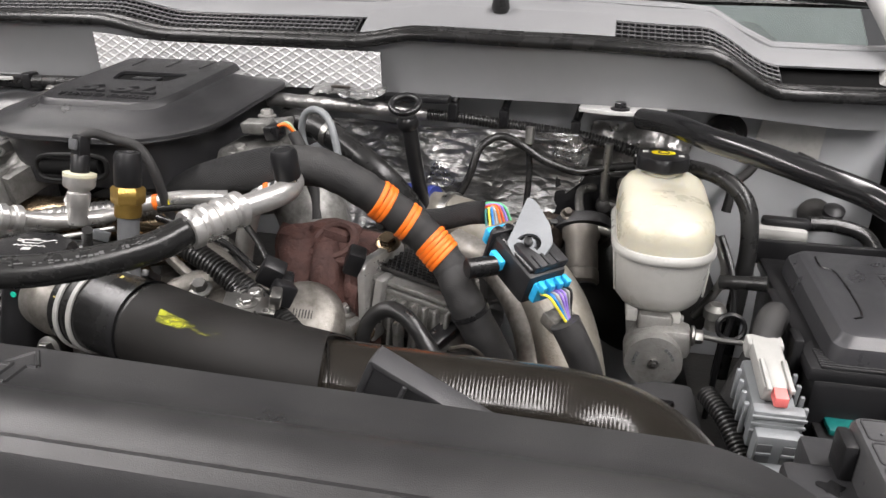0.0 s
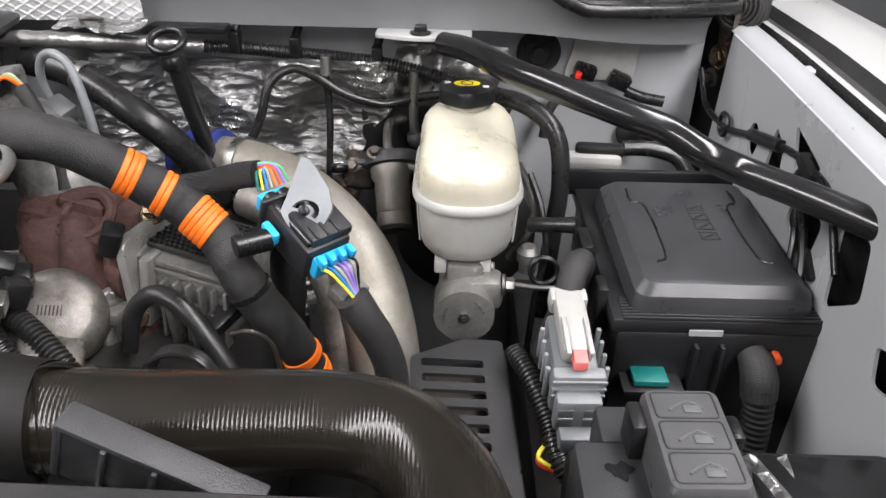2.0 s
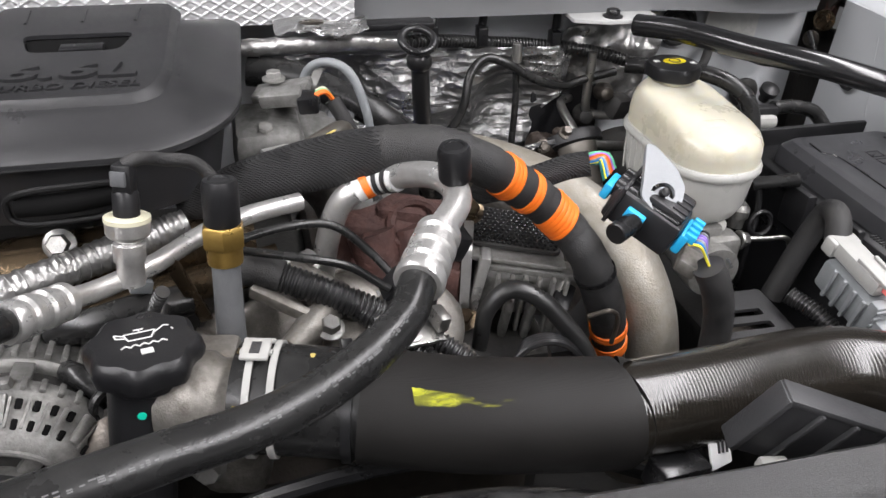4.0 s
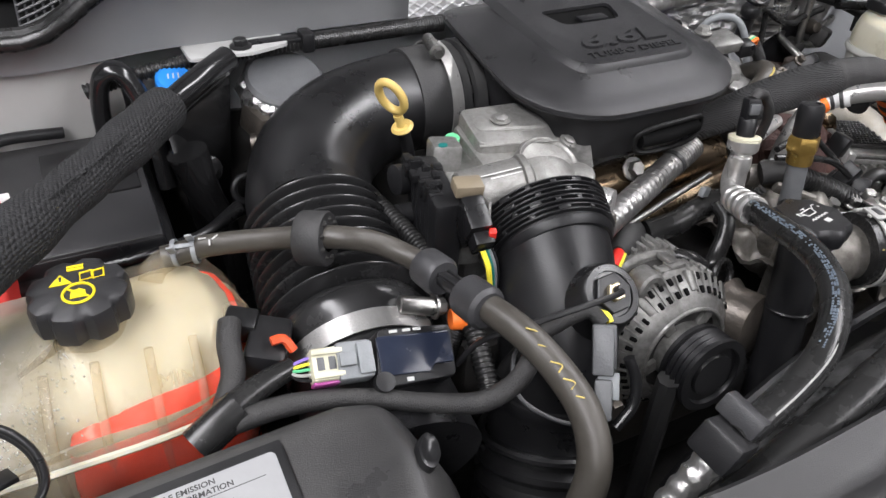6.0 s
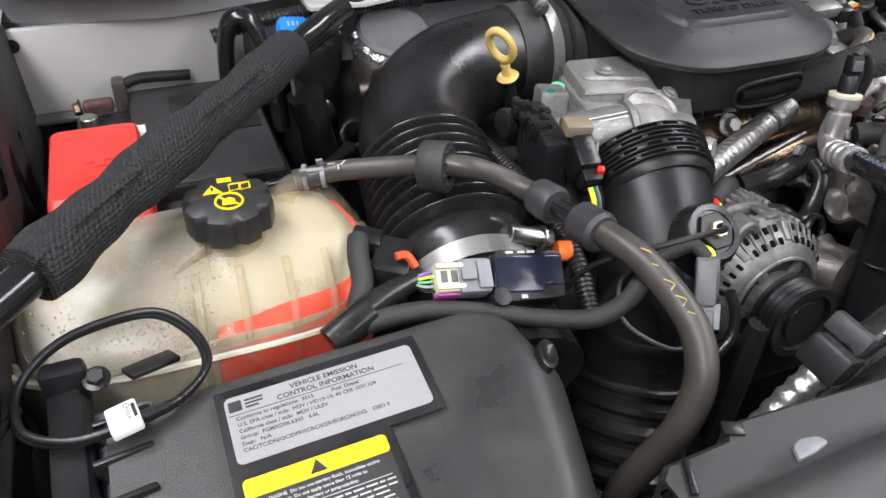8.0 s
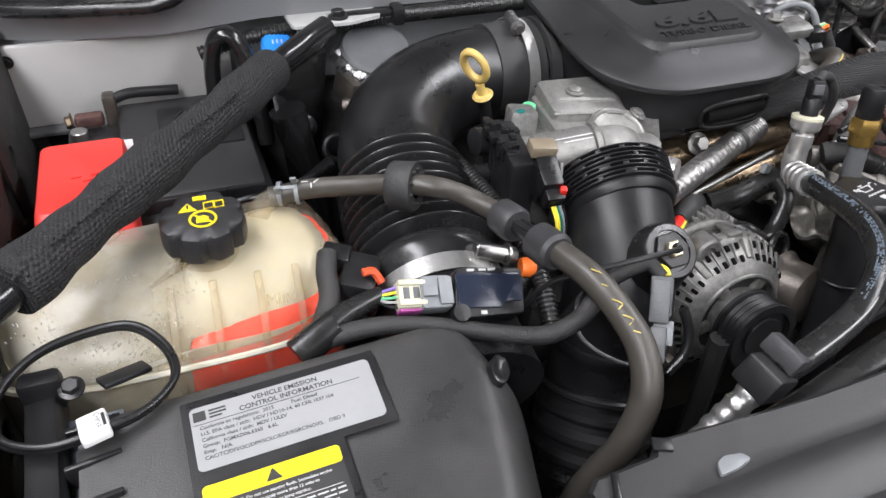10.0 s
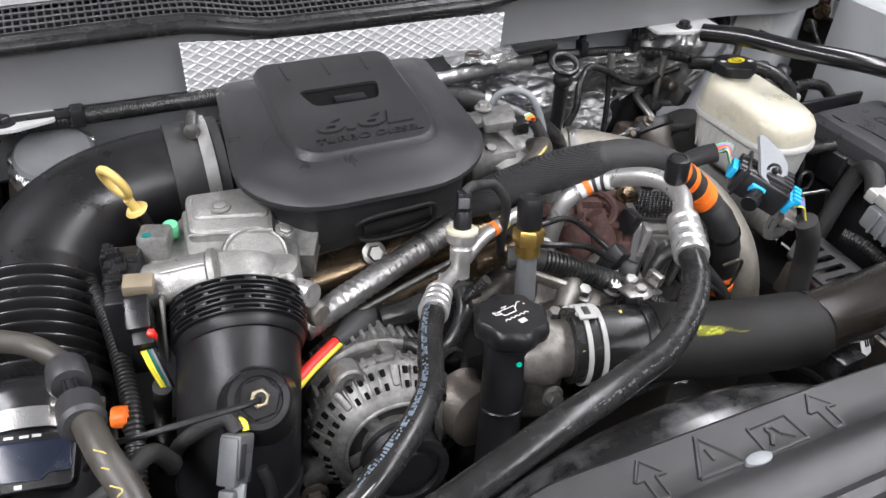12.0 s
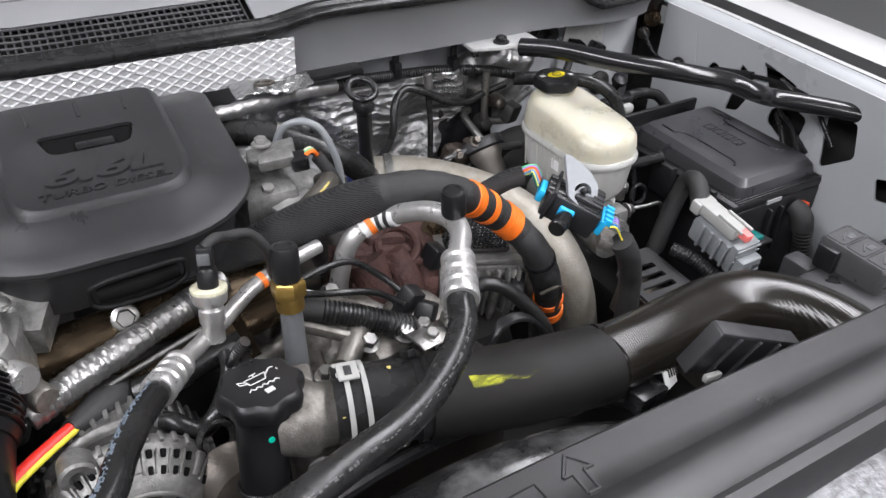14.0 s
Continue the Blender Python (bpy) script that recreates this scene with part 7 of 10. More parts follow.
# ---- driver's side ----
def brake_reservoir():
    br = thing("brake_fluid_reservoir", (0.497, 0.80, 1.21), "cream brake fluid reservoir with black cap on an aluminium cylinder", "reservoir")
    cx, cy = 0.497, 0.806

    def lay(w, l, z, dy=0.0, tilt=0.0, r=0.042):
        return [Vector((cx + x, cy + dy + y, z + tilt * y)) for x, y in rrect(w, l, r, 8)]
    low = [lay(0.050, 0.090, 1.226, 0, 0, 0.02), lay(0.076, 0.130, 1.230, 0, 0, 0.034), lay(0.088, 0.154, 1.240, 0, 0, 0.042), lay(0.093, 0.166, 1.254), lay(0.097, 0.176, 1.296)]
    part("lower_half", loft(low), MILK, br, "milky lower half", 50)
    part("flange", loft([lay(0.105, 0.184, 1.294, r=0.048), lay(0.107, 0.186, 1.296, r=0.049), lay(0.107, 0.186, 1.300, r=0.049), lay(0.103, 0.182, 1.303, r=0.047)]), MILK, br, "", 50)
    up = [lay(0.097, 0.176, 1.301), lay(0.098, 0.176, 1.316, 0, 0.02), lay(0.096, 0.174, 1.327, 0, 0.04), lay(0.091, 0.169, 1.335, 0.001, 0.06), lay(0.082, 0.160, 1.3405, 0.002, 0.08), lay(0.066, 0.145, 1.3435, 0.004, 0.09), lay(0.044, 0.118, 1.345, 0.008, 0.09, 0.020)]
    part("upper_half", loft(up), CREAM, br, "aged cream upper half", 50)
    for y in (0.762, 0.800):
        part("top_rib", box((cx - 0.004, y, 1.3415 + 0.09 * (y - cy)), (0.030, 0.018, 0.006), 0.0028, rot(5, 0, 0)), CREAM, br)
    part("neck", cyl((0.496, 0.865, 1.335), (0.496, 0.865, 1.356), 0.024, 0.024, 28), CREAM, br)
    cap = part("cap", lathe([(0.026, 0), (0.0295, 0.002), (0.0300, 0.012), (0.0285, 0.016), (0.022, 0.0175), (0.010, 0.018)], (0.495, 0.865, 1.352), (0, 0, 1), 40, None, True, lambda a, h: 1 + 0.04 * math.cos(6 * a) * (h < 0.015)), BLACK, br, "black knurled filler cap")
    part("cap_symbol", slab(oval(0, 0, 0.0135, 0.0085), axes((0.495, 0.865, 1.370), (1, 0, 0), (0, 1, 0), (0, 0, 1)), -0.002, 0.0006), INK_YELLOW, cap, "yellow printed disc")
    part("cap_symbol_ring", ring((0.495, 0.865, 1.3706), (0, 0, 1), 0.0060, 0.0007, 20, 5), INK, cap)
    for dx, dy in ((-0.020, 0.004), (0.019, -0.008)):
        part("cap_print", slab([(-0.003, -0.003), (0.003, -0.003), (0.003, 0.003), (-0.003, 0.003)], axes((0.495 + dx, 0.865 + dy, 1.3695), (1, 0, 0), (0, 1, 0), (0, 0, 1)), -0.001, 0.0006), INK_WHITE, cap)
    part("white_sticker", box((cx - 0.0475, 0.790, 1.276), (0.002, 0.016, 0.014), 0.0), PAPER_WHITE, br)
    for i in range(9):
        y = 0.755 + 0.013 * i
        for s in (-1, 1):
            part("wall_rib", tube([(cx + s * 0.0455, y, 1.246), (cx + s * 0.0470, y, 1.266), (cx + s * 0.0485, y, 1.294)], 0.0012, 6, 3), MILK, br)
    mc = part("master_cylinder", lathe([(0.020, 0), (0.0295, 0.001), (0.0300, 0.004), (0.0300, 0.040), (0.026, 0.046), (0.026, 0.17)], (0.4965, 0.706, 1.188), (0, 1, 0), 34), ALU, br, "round aluminium master cylinder")
    part("end_screw", bolt((0.4965, 0.7065, 1.188), (0, -1, 0), 0.006, 0.003, None, False), STEEL, mc)
    # Solid dark disc paints the shade of the screw's hole.
    part("end_hole_shade", cyl((0.4965, 0.7015, 1.188), (0.4965, 0.7032, 1.188), 0.0030), DARK, mc)
    for a0, n in ((150, 4), (20, 4)):
        for i in range(n):
            a = radians(a0 + 12 * i)
            part("stamp", box((0.4965 + 0.020 * math.cos(a), 0.7056, 1.188 + 0.020 * math.sin(a)), (0.0030, 0.0012, 0.0035), 0.0, rot(0, -a0 - 12 * i, 0)), GREY_MID, mc)
    part("port_block", box((0.512, 0.735, 1.203), (0.045, 0.032, 0.034), 0.008), ALU, mc)
    part("seat", box((0.4965, 0.770, 1.216), (0.036, 0.080, 0.030), 0.006), ALU, mc)
    part("pin", cyl((0.466, 0.748, 1.221), (0.526, 0.748, 1.221), 0.005), ALU, mc)
    for x in (0.472, 0.516):
        part("seat_lug", box((x, 0.750, 1.224), (0.012, 0.022, 0.014), 0.002), MILK, br)
    part("line_nut", bolt((0.533, 0.728, 1.213), (1, -0.05, 0), 0.0075, 0.012), STEEL, mc)
    part("brake_line", tube([(0.545, 0.728, 1.213), (0.565, 0.724, 1.213), (0.590, 0.720, 1.212), (0.605, 0.725, 1.18)], 0.0030, 10, 6), STEEL, mc)
    part("booster", lathe([(0.070, 0), (0.085, 0.01), (0.085, 0.06), (0.06, 0.09)], (0.50, 0.900, 1.165), (0, 1, 0), 40), DARK, br, "dark brake booster behind")
    part("second_line", tube([(0.545, 0.80, 1.20), (0.560, 0.79, 1.235), (0.568, 0.79, 1.262), (0.560, 0.80, 1.285), (0.552, 0.84, 1.290)], 0.0048, 12, 6), STEEL, br)
    part("line_valve", lathe([(0.009, 0), (0.009, 0.012), (0.012, 0.014), (0.012, 0.024), (0.007, 0.03)], (0.562, 0.775, 1.200), (0, 0, 1), 18), ALU, br)
    part("vacuum_hose", tube([(0.470, 0.93, 1.345), (0.520, 0.905, 1.345), (0.560, 0.87, 1.345), (0.588, 0.845, 1.325), (0.596, 0.83, 1.28), (0.592, 0.82, 1.22), (0.585, 0.81, 1.12)], 0.0098, 18, 8), RUBBER, br, "smooth black hose")
    part("sensor_lead", tube([(0.560, 0.762, 1.262), (0.580, 0.752, 1.268), (0.602, 0.745, 1.272)], [0.008, 0.007, 0.0085], 12, 6), RUBBER, br)


brake_reservoir()


def pump_cylinder():
    ac = thing("hydraulic_pump", (0.42, 0.86, 1.15), "grey-brown hydraulic pump with a ribbed round cap", "pump")
    d = Vector((0.10, -0.66, -0.74)).normalized()
    c = Vector((0.411, 0.908, 1.252))
    part("mount", lathe([(0.036, 0), (0.038, 0.004), (0.038, 0.014), (0.026, 0.018)], c + Vector((0.0, 0.022, 0.004)), d, 30), BLACK_GRAIN, ac)
    part("mount_ear", slab(softpoly([(-0.034, -0.016), (0.034, -0.022), (0.034, 0.022), (-0.030, 0.012)], 0.010), basis(c + Vector((-0.040, 0.012, 0.0)), d, (0, 0, 1)), 0, 0.006, 0.001), BLACK_GRAIN, ac)
    part("body", lathe([(0.024, 0), (0.024, 0.01), (0.0205, 0.016), (0.0200, 0.050), (0.0185, 0.054), (0.0205, 0.056), (0.0205, 0.070), (0.017, 0.073)], c, d, 30), mat("warm grey cast metal", (0.17, 0.155, 0.135), 0.52, 0.5, col2=(0.13, 0.12, 0.11), scale=40, bump=0.2), ac)
    part("cap", lathe([(0.0165, 0), (0.0165, 0.002), (0.008, 0.003)], c + d * 0.0725, d, 30, None, True, lambda a, h: 1 + 0.02 * math.cos(26 * a)), GREY_DARK, ac)
    part("mount_bolt", bolt(c + Vector((-0.060, 0.004, 0.002)), d, 0.007, 0.006), STEEL, ac)
    ln = thing("steering_line", (0.40, 0.90, 1.26), "bent pale metal hydraulic line", "pipe")
    part("line", tube([(0.424, 0.975, 1.288), (0.412, 0.968, 1.288), (0.405, 0.955, 1.286), (0.406, 0.925, 1.276), (0.413, 0.905, 1.264), (0.435, 0.902, 1.256), (0.473, 0.907, 1.248)], 0.0056, 12, 8), STEEL, ln)
    part("line", tube([(0.490, 0.960, 1.286), (0.512, 0.970, 1.291), (0.538, 0.980, 1.296)], 0.0065, 12, 6), STEEL, ln)
    part("frame", tube([(0.436, 0.950, 1.355), (0.436, 0.950, 1.285), (0.448, 0.948, 1.275), (0.475, 0.945, 1.272)], 0.0055, 12, 6), STEEL, ln)
    rv = thing("steering_valve", (0.36, 0.92, 1.28), "dirty brown valve block with fittings", "valve")
    for p, s in (((0.374, 0.928, 1.240), (0.038, 0.034, 0.040)), ((0.398, 0.918, 1.258), (0.030, 0.026, 0.026)), ((0.352, 0.930, 1.205), (0.030, 0.030, 0.05))):
        part("valve_body", rough(box(p, s, 0.008, rot(10, 15, 20)), 0.003, 90, 3), RUST_DARK, rv, "", 60)
    part("fitting", bolt((0.368, 0.910, 1.255), (-0.2, -1, 0.5), 0.006, 0.010), STEEL_DARK, rv)
    part("fitting", bolt((0.392, 0.905, 1.272), (0.1, -0.6, 0.8), 0.006, 0.010), STEEL_DARK, rv)


pump_cylinder()


def insulation():
    ins = thing("heat_insulation", (0.30, 1.0, 1.2), "crumpled silver foil insulation on the firewall", "insulation")

    def f(u, v):
        z = 1.02 + 0.34 * v
        x = 0.06 + (lerp_table(z, [(1.0, 0.30), (1.19, 0.325), (1.26, 0.375), (1.31, 0.41), (1.37, 0.42)]) - 0.06) * u
        n = noise.fractal(Vector((x * 9, z * 9, 3.0)), 1.0, 2.0, 4)
        r = 1 - abs(noise.noise(Vector((x * 12 + 4 * z, z * 5, 5.0)))) * 2
        return Vector((x, 0.975 - 0.08 * (1 - u) * (1 - v) - 0.030 * n - 0.012 * r - 0.05 * max(0, 0.5 - v), z + 0.01 * n))
    part("blanket", thick(sheet(60, 54, f), 0.004), FOIL_DARK, ins, "dull crumpled foil blanket", 70)

    def g(u, v):
        x = 0.385 + 0.13 * u
        z = 1.25 + 0.125 * v
        n = noise.fractal(Vector((x * 22, z * 22, 9.0)), 1.0, 2.0, 5)
        return Vector((x + 0.03 * v, 0.992 - 0.012 * n - 0.01 * u, z))
    part("bright_patch", thick(sheet(40, 40, g), 0.003), FOIL, ins, "bright foil patch", 70)
    part("seam_pipe", tube([(0.335, 0.945, 1.355), (0.338, 0.94, 1.30), (0.332, 0.93, 1.20)], 0.0042, 12, 6), RUBBER, ins)
    part("seam_bolt", cyl((0.336, 0.942, 1.350), (0.336, 0.945, 1.372), 0.006), STEEL, ins)
    part("left_blanket", thick(sheet(40, 20, lambda u, v: Vector((-0.78 + 0.60 * u, 0.975 - 0.015 * noise.fractal(Vector((u * 9, v * 9, 1.0)), 1.0, 2.0, 4), 1.05 + 0.26 * v))), 0.004), DARK, ins, "", 70)
    qs = thing("heat_shield", (-0.05, 0.925, 1.41), "bright quilted aluminium heat shield with embossed diamonds", "heat shield")

    def q(u, v):
        x = -0.253 + 0.398 * u
        z = 1.409 + (lerp_table(x, [(-0.26, 0.060), (-0.15, 0.052), (0.15, 0.050)])) * v
        s1, s2 = abs(math.sin(math.pi * (x / 0.0190 + z / 0.0115))), abs(math.sin(math.pi * (x / 0.0190 - z / 0.0115)))
        a = max(0.0, 1 - 2.0 * min(s1, s2)) + 0.35 * s1 * s2
        return Vector((x, 0.9255 + 0.006 * (1 - v) - 0.0022 * min(1, a) + 0.0014 * math.sin(23 * x), z))
    part("quilted_sheet", thick(sheet(330, 48, q), 0.0012), FOIL_QUILT, qs, "", 60)
    part("folded_tab", thick(sheet(24, 8, lambda u, v: Vector((0.060 + 0.095 * u, 0.925 - 0.030 * v, 1.414 - 0.006 * v + 0.003 * math.sin(7 * u) + 0.0015 * math.sin(31 * u + 9 * v) * v))), 0.0012), FOIL_DARK, qs, "", 60)
    part("tab_ring", ring((0.098, 0.908, 1.417), (0, 0.2, 1), 0.011, 0.002, 20, 6), STEEL_DARK, qs)


insulation()


def cowl_loom():
    wl = thing("cowl_harness", (0.35, 0.94, 1.37), "black corrugated harness clipped below the cowl", "wiring")
    part("foil_section", tube([(-0.02, 0.880, 1.402), (0.04, 0.882, 1.402), (0.09, 0.900, 1.396), (0.14, 0.925, 1.388), (0.20, 0.945, 1.380)], lambda f: 0.0084 + 0.0006 * math.sin(60 * f), 16, 10), FOIL, wl, "foil wrapped section")
    part("conduit", corrugated([(0.195, 0.944, 1.380), (0.240, 0.955, 1.376), (0.300, 0.970, 1.367), (0.365, 0.975, 1.360), (0.420, 0.965, 1.355), (0.470, 0.955, 1.345), (0.515, 0.945, 1.330), (0.548, 0.935, 1.315)], 0.0078, 0.0042, 0.0014, 14), LOOM, wl)
    for c in ((0.235, 0.952, 1.385), (0.299, 0.968, 1.376), (0.392, 0.970, 1.366)):
        cl = part("clip", box(c, (0.012, 0.018, 0.022), 0.002), BLACK, wl)
        part("clip_stud", cyl(Vector(c) + Vector((0, 0, 0.010)), Vector(c) + Vector((0.006, 0.012, 0.028)), 0.005), BLACK, cl)
    part("thin_hose", tube([(0.215, 0.93, 1.27), (0.245, 0.915, 1.278), (0.264, 0.912, 1.310), (0.275, 0.925, 1.345), (0.298, 0.940, 1.358), (0.325, 0.938, 1.350), (0.358, 0.936, 1.331), (0.398, 0.942, 1.318), (0.430, 0.950, 1.322), (0.470, 0.952, 1.328)], 0.0052, 12, 8), RUBBER, wl, "thin black hose")


cowl_loom()


def strut_brace(s, name_label, line, sleeve=None):
    sb = thing("body_brace", line[0], name_label, "brace", "body braces")
    part("tube", tube(line, 0.0125, 24, 8), GLOSS_BLACK, sb)
    bx = 0.444 * s
    part("foot_plate", slab(softpoly([(-0.050, -0.004), (-0.010, -0.017), (0.055, -0.014), (0.058, 0.056), (-0.045, 0.056)], 0.006), axes((bx, 0.930, 1.399), (s, 0, 0), (0, 1, 0), (0, 0, 1)), 0, 0.004, 0.001), PLATE, sb, "white painted foot plate")
    part("foot_bolt", bolt((bx, 0.930, 1.403), (0, 0, 1), 0.008, 0.009), BLACK_SATIN, sb, "black flange bolt")
    if sleeve:
        part("fabric_sleeve", tube(sleeve, lambda f: 0.0205 + 0.0016 * math.sin(15 * f) + 0.0009 * math.sin(41 * f + 1), 28, 12), FELT, sb, "woven black fabric sleeve")
        part("stitched_seam", tube([Vector(p) + Vector((0.006, -0.012, 0.0165)) for p in sleeve], lambda f: 0.0016 + 0.0006 * math.sin(240 * f), 6, 24), FELT, sb)
    return sb


strut_brace(1, "gloss black tubular body brace from the cowl to the fender", [(0.470, 0.918, 1.396), (0.500, 0.870, 1.402), (0.535, 0.800, 1.404), (0.580, 0.752, 1.402), (0.630, 0.724, 1.392), (0.664, 0.712, 1.383), (0.692, 0.692, 1.371), (0.725, 0.685, 1.359), (0.775, 0.640, 1.353), (0.820, 0.590, 1.348), (0.850, 0.560, 1.347), (0.885, 0.522, 1.345), (0.905, 0.500, 1.343)])


def fuse_box():
    fb = thing("fuse_box", (0.72, 0.72, 1.10), "black plastic fuse box with a raised lid", "fuse box")
    part("body", box((0.708, 0.744, 1.152), (0.172, 0.250, 0.176), 0.006), BLACK, fb)
    rim = part("rim", box((0.711, 0.748, 1.2435), (0.186, 0.254, 0.015), 0.004), BLACK, fb)
    for i in range(8):
        part("ridge", box((0.713, 0.6235 + 0.0042 * i, 1.2518), (0.172, 0.0022, 0.003), 0.0008), BLACK_GRAIN, rim)
    lm = axes((0.7120, 0.7585, 0), (1, 0, 0), (0.0, 1, 0.02), (0, -0.02, 1))

    def lay(w, l, z, r=0.012):
        return [lm @ Vector((x, y, z)) for x, y in rrect(w, l, r, 5)]
    part("lid", loft([lay(0.154, 0.208, 1.246), lay(0.153, 0.207, 1.262), lay(0.149, 0.203, 1.270), lay(0.134, 0.188, 1.2785), lay(0.128, 0.182, 1.2795)]), LID, fb, "black grained lid with faint raised marks", 18)
    for x0, sgn in ((-0.052, 1), (0.052, -1)):
        pts = [(x0, 0.075), (x0, 0.050), (x0 + 0.012 * sgn, 0.036), (x0 + 0.012 * sgn, -0.048), (x0 + 0.002 * sgn, -0.062)]
        part("lid_crease", tube([lm @ Vector((x, y, 1.2797)) for x, y in pts], 0.0012, 6, 4), BLACK_SATIN, fb)
    for i in range(4):
        c = lm @ Vector((0.008, 0.038 - 0.018 * i, 1.2797))
        w = 0.008
        part("raised_mark", tube([c + Vector((-w, -w * 0.8, 0)), c + Vector((w, -w * 0.8, 0)), c + Vector((w, w * 0.8, 0)), c + Vector((-w, w * 0.8, 0))], 0.0009, 6, 1, closed=True), BLACK_GRAIN, fb)
        part("raised_mark", tube([c + Vector((-w * 0.6, -w * 0.4, 0)), c + Vector((w * 0.5, w * 0.4, 0))], 0.0009, 6, 2), BLACK_GRAIN, fb)
    part("white_label", box((0.697, 0.6203, 1.2400), (0.028, 0.002, 0.0055), 0.0), PAPER, fb)
    part("latch", box((0.615, 0.665, 1.235), (0.010, 0.026, 0.05), 0.003), BLACK, fb)
    part("latch", box((0.612, 0.745, 1.235), (0.012, 0.040, 0.05), 0.003), BLACK, fb)
    part("teal_fuse", box((0.653, 0.610, 1.201), (0.030, 0.022, 0.006), 0.0015), TEAL, fb, "teal plastic fuse")
    part("fuse_frame", box((0.655, 0.608, 1.195), (0.052, 0.028, 0.004), 0.001), BLACK_SATIN, fb)
    part("front_rib", box((0.690, 0.617, 1.195), (0.004, 0.010, 0.07), 0.001), BLACK, fb)
    part("front_rib", box((0.712, 0.617, 1.195), (0.004, 0.010, 0.07), 0.001), BLACK, fb)
    part("side_loom", corrugated([(0.742, 0.596, 1.205), (0.744, 0.590, 1.175), (0.742, 0.582, 1.13), (0.738, 0.58, 1.06)], 0.0132, 0.0055, 0.0022, 20), LOOM, fb, "thick corrugated cable")
    part("loom_sleeve", tube([(0.738, 0.618, 1.222), (0.740, 0.608, 1.218), (0.742, 0.600, 1.208), (0.743, 0.595, 1.193)], [0.012, 0.0145, 0.0155, 0.0150], 18, 6), TAPE, fb, "taped cable end")
    part("orange_seal", box((0.757, 0.612, 1.222), (0.007, 0.012, 0.008), 0.002), ORANGE_RED, fb)
    part("back_wall", box((0.70, 0.872, 1.258), (0.20, 0.008, 0.030), 0.002), BLACK, fb)
    wc = thing("relay_holder", (0.64, 0.885, 1.265), "white clip with a black relay behind the fuse box", "relay")
    part("clip_body", box((0.642, 0.895, 1.275), (0.060, 0.026, 0.016), 0.006, rot(0, 0, -4)), WHITE, wc)
    part("relay", box((0.648, 0.900, 1.285), (0.055, 0.018, 0.014), 0.005, rot(0, 0, -4)), BLACK_SATIN, wc)
    part("lead", tube([(0.675, 0.905, 1.285), (0.705, 0.905, 1.285), (0.735, 0.90, 1.278), (0.75, 0.89, 1.26)], 0.009, 12, 6), RUBBER, wc)


fuse_box()


